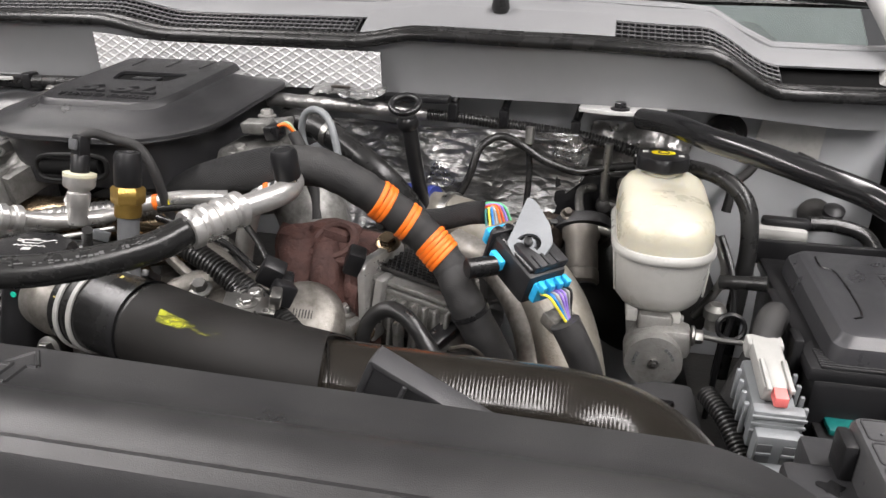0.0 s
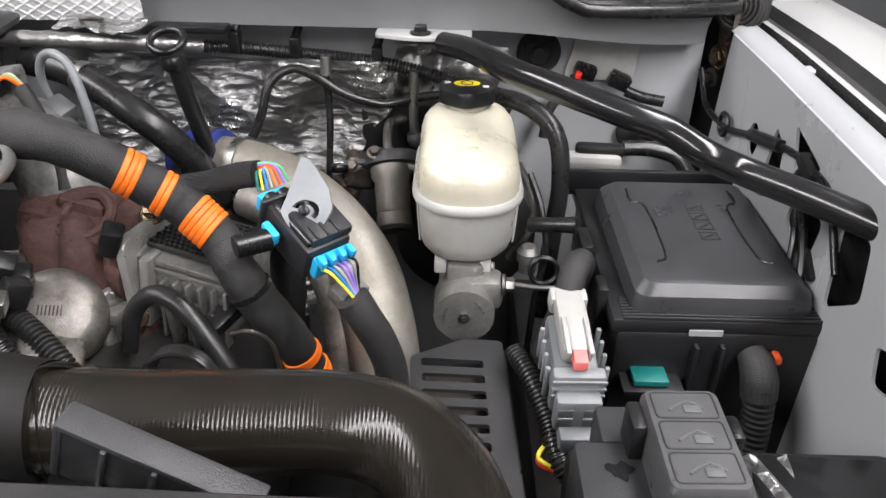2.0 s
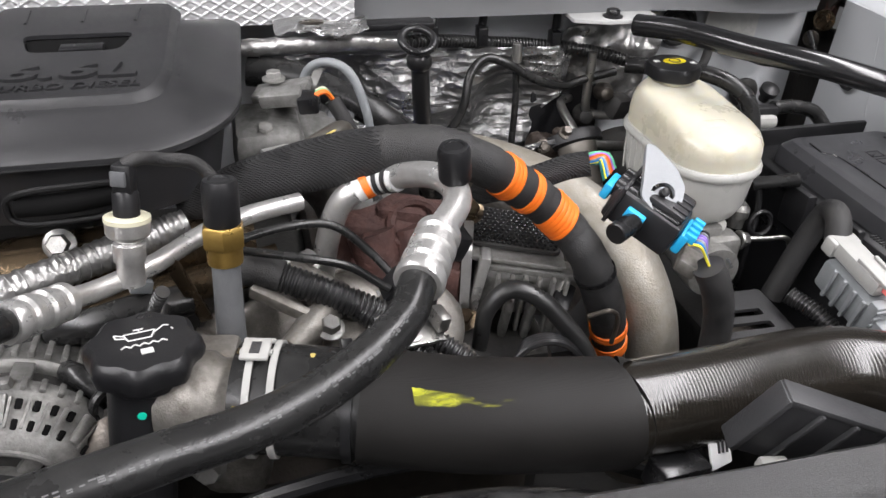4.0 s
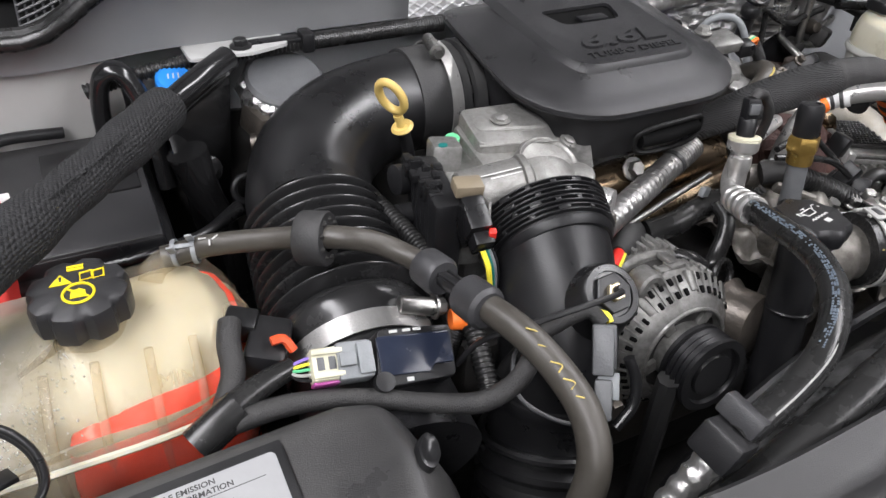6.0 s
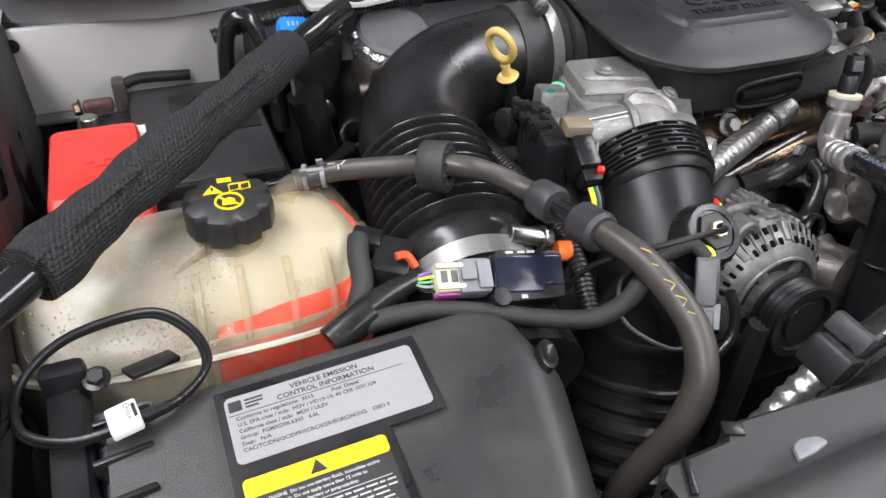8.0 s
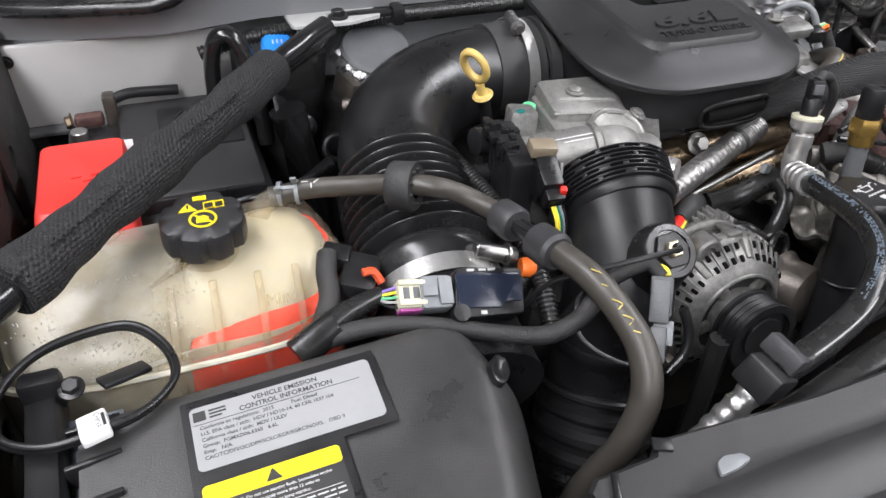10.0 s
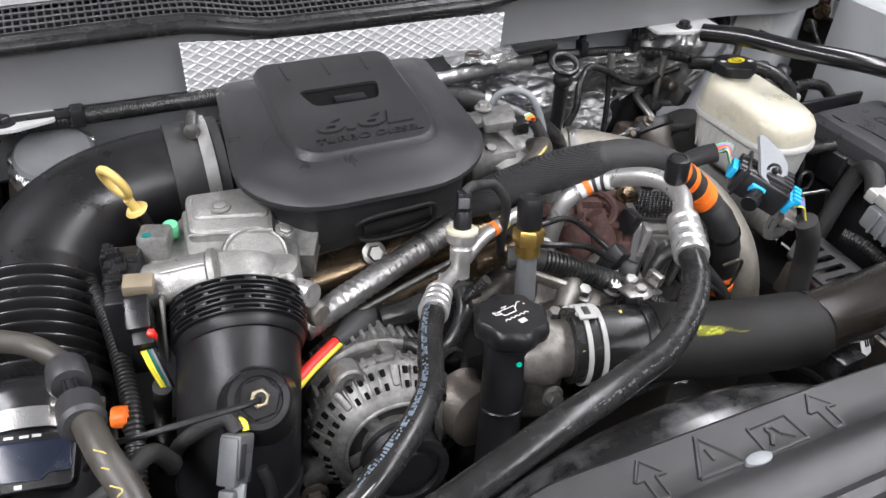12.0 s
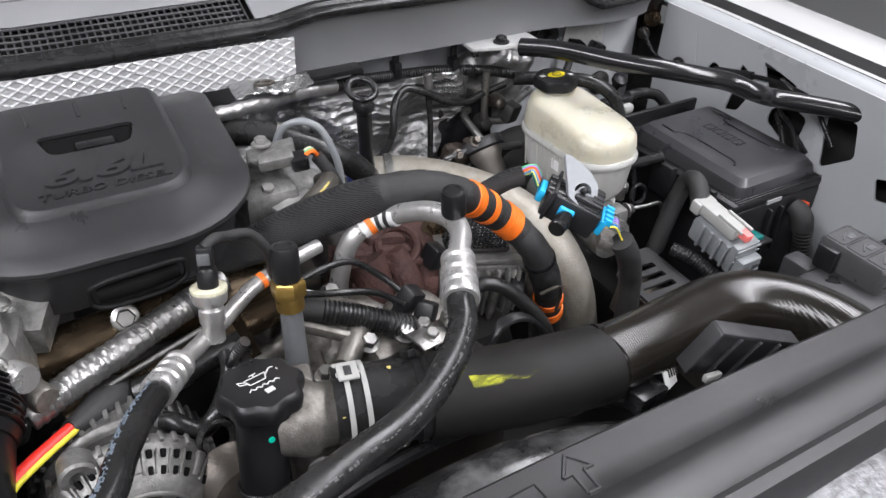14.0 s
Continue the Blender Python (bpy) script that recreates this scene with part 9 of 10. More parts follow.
def battery_left():
    bt = thing("battery", (-0.64, 0.86, 1.15), "black battery under a dusty cover with a red terminal cap", "battery")
    part("case", box((-0.640, 0.860, 1.21), (0.17, 0.22, 0.16), 0.010), BLACK, bt)
    part("cover", box((-0.632, 0.865, 1.300), (0.135, 0.20, 0.024), 0.006, rot(2, 0, 0)), BLACK_GRAIN, bt)
    part("cover_panel", box((-0.615, 0.890, 1.3135), (0.085, 0.09, 0.004), 0.0015, rot(2, 0, 0)), BLACK_SATIN, bt)
    for i in range(3):
        part("cover_mark", tube([(-0.640 + 0.022 * i, 0.905, 1.317), (-0.630 + 0.022 * i, 0.922, 1.3175)], 0.0010, 6, 2), BLACK_GRAIN, bt)
    part("cover_rib", box((-0.632, 0.770, 1.295), (0.135, 0.012, 0.020), 0.003), BLACK, bt)
    part("handle_post", box((-0.704, 0.945, 1.318), (0.014, 0.02, 0.040), 0.004), STEEL_DARK, bt)
    part("strap", tube([(-0.70, 0.945, 1.330), (-0.680, 0.950, 1.333), (-0.63, 0.955, 1.328)], 0.006, 10, 5), BLACK, bt)
    part("rusty_terminal", box((-0.728, 0.940, 1.312), (0.030, 0.016, 0.014), 0.004), RUST, bt, "rusty battery terminal")
    part("terminal_bolt", bolt((-0.745, 0.940, 1.312), (-1, -0.2, 0), 0.007, 0.008), BRONZE, bt)
    part("fuse_block", box((-0.722, 0.905, 1.285), (0.06, 0.06, 0.04), 0.004), BLACK_SATIN, bt)
    part("fuse_stud", cyl((-0.738, 0.905, 1.300), (-0.738, 0.905, 1.318), 0.009), STEEL, bt)
    part("white_label", box((-0.693, 0.858, 1.308), (0.016, 0.001, 0.030), 0.0005, rot(-20, 0, 0)), PAPER_WHITE, bt)
    rc = part("red_cap", loft([[Vector((-0.7325 + x + dx, 0.785 + y + dy, z)) for x, y in rrect(w, l, 0.008, 4)] for w, l, z, dx, dy in ((0.090, 0.155, 1.23, 0, -0.01), (0.088, 0.150, 1.300, 0, -0.01), (0.078, 0.130, 1.332, 0.002, 0.0), (0.074, 0.122, 1.335, 0.002, 0.0))]), RED, bt, "red plastic terminal cover with a plus sign", 30)
    m = axes((-0.727, 0.782, 1.3355), (1, 0.1, 0), (-0.1, 1, 0), (0, 0, 1))
    cross = [(-0.004, -0.013), (0.004, -0.013), (0.004, -0.004), (0.013, -0.004), (0.013, 0.004), (0.004, 0.004), (0.004, 0.013), (-0.004, 0.013), (-0.004, 0.004), (-0.013, 0.004), (-0.013, -0.004), (-0.004, -0.004)]
    part("plus_sign", slab(cross, m, -0.001, 0.0012), RED, rc)
    for i in range(4):
        bt_l = [(-0.60 - 0.06 * i / 9, 0.745 + 0.006 * i, 1.300 - 0.004 * i), (-0.57, 0.742 + 0.006 * i, 1.306 - 0.004 * i), (-0.53, 0.755 + 0.006 * i, 1.305 - 0.004 * i), (-0.49, 0.80 + 0.004 * i, 1.290)]
        part("cable", tube(bt_l, 0.0048, 10, 8), BLACK_SATIN, bt)


battery_left()


def coolant_tank():
    ct = thing("coolant_tank", (-0.66, 0.60, 1.15), "translucent coolant tank with orange coolant and a black cap", "coolant tank")
    plan = [(-0.524, 0.655), (-0.524, 0.600), (-0.543, 0.560), (-0.588, 0.544), (-0.66, 0.538), (-0.74, 0.536), (-0.790, 0.552), (-0.805, 0.600), (-0.790, 0.660), (-0.72, 0.690), (-0.60, 0.698), (-0.540, 0.694)]
    c = Vector((-0.655, 0.610))

    def lay(k, zf, dz=0.0):
        out = []
        for p in smooth([Vector((x, y, 0)) for x, y in plan + plan[:1]], 4)[:-1]:
            d = Vector((p.x, p.y)) - c
            q = c + d * (1 - k / d.length)
            out.append(Vector((q.x, q.y, zf(q.x, q.y) + dz)))
        return out

    def top(x, y):
        k = max(0, 0.606 - y)
        return 1.344 - 0.10 * max(0, -0.70 - x) - 0.42 * k - 2.2 * k * k

    def seam(x, y):
        return 1.296 - 0.05 * (x + 0.58)
    body = [lay(0.02, lambda x, y: 1.18), lay(0.004, lambda x, y: 1.20), lay(0.0, seam, -0.010), lay(0.0, seam, 0.0), lay(0.004, lambda x, y: 0.5 * seam(x, y) + 0.5 * top(x, y)), lay(0.008, top, -0.020), lay(0.014, top, -0.009), lay(0.024, top, -0.003), lay(0.040, top, 0.0), lay(0.075, top, 0.004)]
    part("body", loft(body), TANK, ct, "milky translucent plastic tank", 60)
    part("seam", tube(lay(-0.002, seam), 0.0026, 6, 1, closed=True), CREAM, ct)

    def level(gap):
        return lambda x, y: min(1.305 + 0.13 * (x + 0.66), 1.313, top(x, y) - gap)
    # Added opaque liner, imitating light scattered in the tank plastic.
    inner = [lay(0.030, lambda x, y: 1.19), lay(0.012, lambda x, y: 1.21), lay(0.0085, lambda x, y: 1.280), lay(0.013, lambda x, y: 0.5 * seam(x, y) + 0.5 * top(x, y), -0.003), lay(0.017, top, -0.026), lay(0.023, top, -0.015), lay(0.033, top, -0.009), lay(0.048, top, -0.006), lay(0.080, top, -0.002)]
    part("scatter_liner", loft(inner), CREAM, ct, "", 60)
    cool = [lay(0.024, lambda x, y: 1.185), lay(0.006, lambda x, y: 1.21), lay(0.004, lambda x, y: 1.280), lay(0.0075, level(0.024)), lay(0.0125, level(0.017)), lay(0.018, level(0.011)), lay(0.027, level(0.006)), lay(0.044, level(0.004)), lay(0.075, level(0.004))]
    liquid = [[Vector((max(p.x, -0.658 - 0.20 * max(0, 0.57 - p.y)), p.y, p.z)) for p in r] for r in cool]
    part("coolant", loft(liquid), COOLANT, ct, "orange coolant inside", 60)
    for x in (-0.605, -0.640, -0.575, -0.672):
        part("rib", tube([(x, 0.555, 1.215), (x, 0.546, 1.280), (x + 0.002, 0.556, top(x, 0.556) - 0.003), (x + 0.004, 0.590, top(x, 0.590) - 0.002)], 0.0032, 8, 6), TANK, ct)
    part("side_pocket", lathe([(0.014, 0), (0.014, 0.010), (0.008, 0.013)], (-0.540, 0.615, 1.318), (1, -0.4, 0.3), 20), TANK, ct)
    part("filler_neck", cyl((-0.634, 0.622, 1.335), (-0.634, 0.622, 1.362), 0.025, 0.024, 28), TANK, ct)
    lob = lambda a, h: 1 - 0.135 * max(0, math.cos(8 * a)) ** 1.5 * (0.75 if h > 0.0255 else 1) * (h < 0.0268)
    cap = part("cap", lathe([(0.028, 0), (0.0325, 0.002), (0.0333, 0.006), (0.0333, 0.0190), (0.0318, 0.0240), (0.027, 0.0265), (0.010, 0.027)], (-0.634, 0.622, 1.352), (0, -0.05, 1), 64, None, True, lob), BLACK_GRAIN, ct, "ribbed black pressure cap with yellow warnings", 40)
    m = basis((-0.634, 0.6206, 1.3791), (0, -0.05, 1), (0.05, 1, 0.05)) @ Matrix.Diagonal((0.88, 0.88, 1, 1))
    part("triangle", slab([(-0.019, 0.003), (-0.003, 0.003), (-0.011, 0.015)], m, 0, 0.0006), INK_YELLOW, cap, "yellow warning triangle")
    part("triangle_mark", slab([(-0.0117, 0.0065), (-0.0103, 0.0065), (-0.0098, 0.0120), (-0.0122, 0.0120)], m, 0.0006, 0.0009), INK, cap)
    for i, (x0, x1) in enumerate(((0.003, 0.0115), (0.0125, 0.020))):
        part("book", tube([m @ Vector((x, y, 0.0004)) for x, y in ((x0, 0.004), (x1, 0.005), (x1, 0.014), (x0, 0.013))], 0.0008, 5, 1, closed=True), INK_YELLOW, cap)
    part("disc", ring(m @ Vector((0.001, -0.010, 0.0003)), (0, -0.05, 1), 0.0098, 0.0010, 30, 5), INK_YELLOW, cap)
    part("disc_hand", slab([(-0.005, -0.015), (0.006, -0.015), (0.006, -0.008), (0.002, -0.005), (-0.004, -0.007)], m, 0, 0.0006), INK_YELLOW, cap)
    part("disc_bar", tube([m @ Vector((-0.006, -0.004, 0.0006)), m @ Vector((0.008, -0.016, 0.0006))], 0.0008, 5, 1), INK_YELLOW, cap)
    for i in range(2):
        part("print_bar", slab([(-0.006, 0.018 + 0.0035 * i), (0.006, 0.018 + 0.0035 * i), (0.006, 0.0205 + 0.0035 * i), (-0.006, 0.0205 + 0.0035 * i)], m, 0, 0.0006), INK_YELLOW, cap)
    part("vent_nipple", tube([(-0.588, 0.658, 1.338), (-0.582, 0.665, 1.346), (-0.562, 0.672, 1.350)], 0.0095, 14, 5), TANK, ct)
    k = random.Random(40)
    dew = bmesh.new()
    for i in range(700):
        x, f = k.triangular(-0.79, -0.64, -0.70), k.random()
        y = 0.545 + 0.065 * f + 0.12 * max(0, -0.74 - x)
        r = k.uniform(0.0002, 0.0008)
        lathe([(r, -0.002), (r * 0.8, 0.0002), (r * 0.3, 0.0006)], (x, y, top(x, y) - 0.010 * max(0, 1 - (y - 0.545) / 0.02) ** 2 + 0.0012), (0, -0.5, 1), 6, dew)
    tagged(part("condensation", dew, mat("water beads", (0.52, 0.515, 0.48), 0.15, bump=0.0), ct, "fine beads of condensation"), kind="stuff")
    lettering("MIN", 0.014, basis((-0.600, 0.5620, top(-0.6, 0.562) + 0.0005), (0.05, -0.52, 0.85), (0.05, 1, 0.5)), TANK, ct, 0.0004, "min_mark")


coolant_tank()


def vent_hose():
    vh = thing("tank_vent_hose", (-0.46, 0.60, 1.37), "brown-grey rubber vent hose with two quick connectors", "hose")
    a = [(-0.575, 0.670, 1.350), (-0.560, 0.668, 1.352), (-0.538, 0.660, 1.358), (-0.497, 0.636, 1.368), (-0.467, 0.611, 1.378), (-0.446, 0.600, 1.378), (-0.423, 0.596, 1.368), (-0.405, 0.580, 1.361), (-0.395, 0.553, 1.362)]
    b = [(-0.390, 0.520, 1.367), (-0.387, 0.503, 1.371), (-0.376, 0.463, 1.371), (-0.364, 0.433, 1.356), (-0.361, 0.406, 1.342), (-0.366, 0.386, 1.318), (-0.380, 0.378, 1.285), (-0.392, 0.385, 1.245), (-0.398, 0.395, 1.20), (-0.40, 0.40, 1.14)]
    part("hose", tube(a, 0.0088, 22, 8), RUBBER_BROWN, vh)
    part("hose", tube(b, [0.0095, 0.0102, 0.0106, 0.0108, 0.0112, 0.0115, 0.0115, 0.0115, 0.0115, 0.0115], 24, 8), RUBBER_BROWN, vh)
    d1 = (Vector(b[0]) - Vector(a[-1])).normalized()
    part("quick_connector", lathe([(0.0125, -0.012), (0.0150, -0.011), (0.0155, 0.008), (0.0130, 0.012)], (-0.398, 0.556, 1.363), d1, 26), GREY_DARK, vh)
    part("quick_connector", lathe([(0.0125, -0.014), (0.0155, -0.012), (0.0160, 0.010), (0.0130, 0.013)], (-0.389, 0.506, 1.370), d1, 26), GREY_DARK, vh)
    part("valve_link", tube([(-0.397, 0.548, 1.364), (-0.391, 0.515, 1.369)], 0.0062, 14, 3), BLACK_SATIN, vh)
    for z in (0.004, -0.004):
        part("link_rib", tube([(-0.396 + z, 0.545, 1.370), (-0.391 + z, 0.518, 1.374)], 0.0015, 6, 2), BLACK_SATIN, vh)
    foam = part("foam_ring", lathe([(0.010, -0.011), (0.0200, -0.011), (0.0210, -0.0095), (0.0210, 0.0095), (0.0200, 0.011), (0.010, 0.011)], (-0.469, 0.616, 1.374), (0.75, -0.6, 0.15), 30, None, False), RUBBER_MATT, vh, "thick foam rubber ring")
    u, v, w = frame_of((0.75, -0.6, 0.15))
    for i in range(9):
        an = 2 * math.pi * i / 9
        # Dark blocks stand in for the shaded hollows of the foam's slots.
        part("slot", box(Vector((-0.469, 0.616, 1.374)) + w * 0.0108 + (u * math.cos(an) + v * math.sin(an)) * 0.0148, (0.004, 0.004, 0.003), 0.0008), DARK, foam)
    dc_ = Vector((0.9, -0.25, 0.1)).normalized()
    oc_ = Vector((-0.558, 0.668, 1.352))
    cl = part("spring_clamp", band(oc_ - dc_ * 0.0075, dc_, 0.0095, 0.0035, 0.0014, 26), GREY, vh, "pale grey spring clamp")
    part("clamp_band", band(oc_ + dc_ * 0.0075, dc_, 0.0095, 0.0035, 0.0014, 26), GREY, cl)
    fr_ = basis((0, 0, 0), dc_, (0, -0.5, 0.85)).to_3x3()
    up_ = fr_ @ Vector((0, 1, 0))
    part("clamp_bridge", box(oc_ + up_ * 0.0108, (0.0035, 0.0016, 0.018), 0.0005, fr_), GREY, cl)
    for k in (-1, 1):
        part("clamp_ear", box(oc_ + up_ * 0.0145 + dc_ * 0.007 * k + (fr_ @ Vector((1, 0, 0))) * 0.004 * k, (0.0020, 0.010, 0.0055), 0.0006, fr_), GREY, cl)
    mk = bmesh.new()
    for i in range(5):
        p = Vector(b[2]).lerp(Vector(b[4]), i / 5)
        tube([p + Vector((-0.004, -0.004, 0.0115)), p + Vector((0.003, -0.0075, 0.0085)), p + Vector((-0.001, -0.010, 0.0060))], 0.0006, 5, 3, mk)
    part("paint_scribble", mk, CHALK_DULL, vh, "yellow paint scribble")
    for i, (x, y, z) in enumerate(((-0.545, 0.660, 1.366), (-0.536, 0.656, 1.3675), (-0.541, 0.652, 1.3665))):
        part("print", box((x, y, z), (0.006, 0.0012, 0.0008), 0, rot(0, -8, -20 + 50 * i)), INK_WHITE, vh)


vent_hose()


def air_box():
    ab = thing("air_filter_box", (-0.58, 0.42, 1.1), "large grey-black air filter box with emission and warning labels", "air filter box")
    # plan outline, rear edge close to the tank
    def topz(x, y):
        z = 1.332 + 0.060 * (x + 0.60) - 0.02 * max(0, -0.68 - x) + 0.10 * (y - 0.44)
        k = max(0, x + 0.500) / 0.095
        z -= 0.030 * k ** 2.4
        b = max(0, y - (0.478 + 0.10 * max(0, x + 0.62))) / 0.05
        z -= 0.030 * b ** 2
        f = max(0, 0.36 - y) / 0.12
        z -= 0.035 * f ** 2
        return z

    def f(u, v):
        y = 0.20 + 0.303 * v
        x = -0.735 + (0.311 - 0.28 * max(0, 0.43 - y)) * u
        z = topz(x, y)
        if u > 0.82:
            z -= 0.10 * ((u - 0.82) / 0.18) ** 2.6
        if v > 0.92:
            z -= 0.08 * ((v - 0.92) / 0.08) ** 1.8
        k = max(0, u - 0.75) / 0.25 * max(0, v - 0.75) / 0.25
        return Vector((x - 0.020 * k, y - 0.020 * k, z - 0.012 * k))
    part("lid", thick(sheet(60, 44, f), 0.004), DUSTY, ab, "", 60)
    part("body", box((-0.590, 0.35, 1.13), (0.270, 0.26, 0.20), 0.02), BLACK, ab)
    part("ring_seam", tube([(-0.490, 0.23, 1.22), (-0.455, 0.36, 1.222), (-0.440, 0.46, 1.222)], 0.006, 8, 5), BLACK, ab)
    # side dent
    dz = topz(-0.462, 0.430)
    part("dent", lathe([(0.0080, -0.006), (0.0076, -0.0004), (0.0062, 0.0002), (0.0042, -0.0010), (0.0012, -0.0022)], (-0.460, 0.430, dz + 0.0006), (0.40, -0.15, 0.9), 28, None, True, lambda a, h: 1 + 0.75 * math.cos(a + 0.5) ** 4), BLACK_SATIN, ab, "lens-shaped dent")
    # left flange with ribs and the black rail
    part("rail", box((-0.752, 0.405, 1.312), (0.022, 0.24, 0.026), 0.004, rot(0, -8, 3)), BLACK, ab)
    part("rail_tip", box((-0.757, 0.520, 1.325), (0.028, 0.016, 0.030), 0.005), BLACK, ab)
    for i in range(7):
        part("rib", box((-0.726, 0.480 - 0.030 * i, 1.318), (0.034, 0.004, 0.018), 0.001, rot(0, 0, 8)), BLACK_SATIN, ab)
    # The blue-grey base paints the ceiling's reflection into the black trough.
    part("trough", box((-0.728, 0.390, 1.304), (0.036, 0.23, 0.006), 0.001), mat("wet black with painted reflection", (0.10, 0.11, 0.125), 0.12, bump=0.3, bscale=60), ab)
    part("tab", box((-0.706, 0.522, 1.322), (0.034, 0.016, 0.004), 0.001, rot(-15, 10, 25)), BLACK, ab)
    part("tab_screw", bolt((-0.738, 0.512, 1.330), (0, -0.3, 1), 0.006, 0.006), BLACK_SATIN, ab)
    # labels
    ux = Vector((0.122, 0.000, 0.0088)).normalized()
    uy = Vector((0.0, 1, 0.10)).normalized()
    nz = ux.cross(uy)
    ux = Vector((0.9974, 0.008, 0.060)).normalized()
    uy = nz.cross(ux)
    lab = axes((-0.6065, 0.4395, topz(-0.6065, 0.4395) + 0.0044), ux, uy, nz)
    part("label_shadow_patch", slab(rrect(0.130, 0.060, 0.001), lab @ Matrix.Translation((0.0, 0.0, 0)), -0.0006, 0.0001), BLACK, ab)
    el = part("emission_label", slab(rrect(0.120, 0.0475, 0.004), lab, 0.0001, 0.0005), PAPER, ab, "silver emission control label with black print")

    def line(txt, size, x, y, al="LEFT"):
        lettering(txt, size, lab @ Matrix.Translation((x, y, 0.00055)), INK, el, 0.00002, "print", al, 0.0, size * 0.022)
    line("VEHICLE EMISSION", 0.0052, 0.002, 0.0175, "CENTER")
    line("CONTROL INFORMATION", 0.0052, 0.002, 0.0120, "CENTER")
    line("Conforms to regulations:  2015           Fuel: Diesel", 0.0037, -0.055, 0.0060)
    line("U.S. EPA class / stds:  HDV / HD10-14, 40 CFR 1037.104", 0.0037, -0.055, 0.0015)
    line("California class / stds:  MDV / ULEV", 0.0037, -0.055, -0.0030)
    line("Group:  FGMXD06.6365   6.6L", 0.0037, -0.055, -0.0075)
    line("Evap:   N/A", 0.0037, -0.055, -0.0120)
    line("CAC/TC/DFI/OC/DPF/SCRC/EGR/EGRC/NOXS.   OBD II", 0.0037, -0.055, -0.0165)
    part("emblem", slab(rrect(0.008, 0.0075, 0.0006), lab @ Matrix.Translation((-0.054, 0.0165, 0)), 0.0005, 0.0007), INK, el)
    for i in range(3):
        part("print_bar", slab(rrect(0.011 - 0.003 * (i == 2), 0.0013, 0.0001), lab @ Matrix.Translation((-0.0425 - 0.0015 * (i == 2), 0.0190 - 0.0026 * i, 0)), 0.0005, 0.0007), INK, el)
    part("rule", slab(rrect(0.110, 0.0004, 0.0001), lab @ Matrix.Translation((-0.004, 0.0102, 0)), 0.0005, 0.0007), INK, el)
    wl = lab @ Matrix.Translation((-0.018, -0.0650, 0.0))
    part("warning_patch", slab(rrect(0.094, 0.070, 0.001), wl, -0.0008, 0.0001), BLACK, ab)
    yl = part("warning_label", slab(rrect(0.084, 0.062, 0.003), wl, 0.0001, 0.0004), INK, ab, "black and yellow engine warning label")
    part("yellow_head", slab(rrect(0.084, 0.012, 0.003), wl @ Matrix.Translation((0, 0.0250, 0)), 0.0004, 0.0006), INK_YELLOW, yl, "yellow heading strip")
    part("warning_triangle", slab([(-0.005, -0.004), (0.005, -0.004), (0, 0.0045)], wl @ Matrix.Translation((0, 0.0250, 0)), 0.0006, 0.0008), INK, yl)

    def wline(txt, y):
        lettering(txt, 0.0029, wl @ Matrix.Translation((-0.0395, y, 0.00045)), INK_WHITE, yl, 0.00002, "print", "LEFT", 0.0, 0.00006)
    wline("DIESEL ENGINE  Do not use starting fluids. Immediate engine", 0.0145)
    wline("damage can result. Do not apply more than 12 volts to", 0.0108)
    wline("electrical system during charging or jump-starting.", 0.0071)
    part("white_rule", slab(rrect(0.076, 0.0004, 0.0001), wl @ Matrix.Translation((0, 0.0050, 0)), 0.0004, 0.0006), INK_WHITE, yl)
    k = random.Random(9)
    for j in range(9):
        x = -0.0395
        while x < 0.034:
            w = k.uniform(0.003, 0.009)
            part("print_bar", slab([(x, 0), (min(x + w, 0.039), 0), (min(x + w, 0.039), 0.0010), (x, 0.0010)], wl @ Matrix.Translation((0, 0.0018 - 0.0032 * j, 0)), 0.0004, 0.0006), INK_WHITE, yl)
            x += w + 0.0012


air_box()


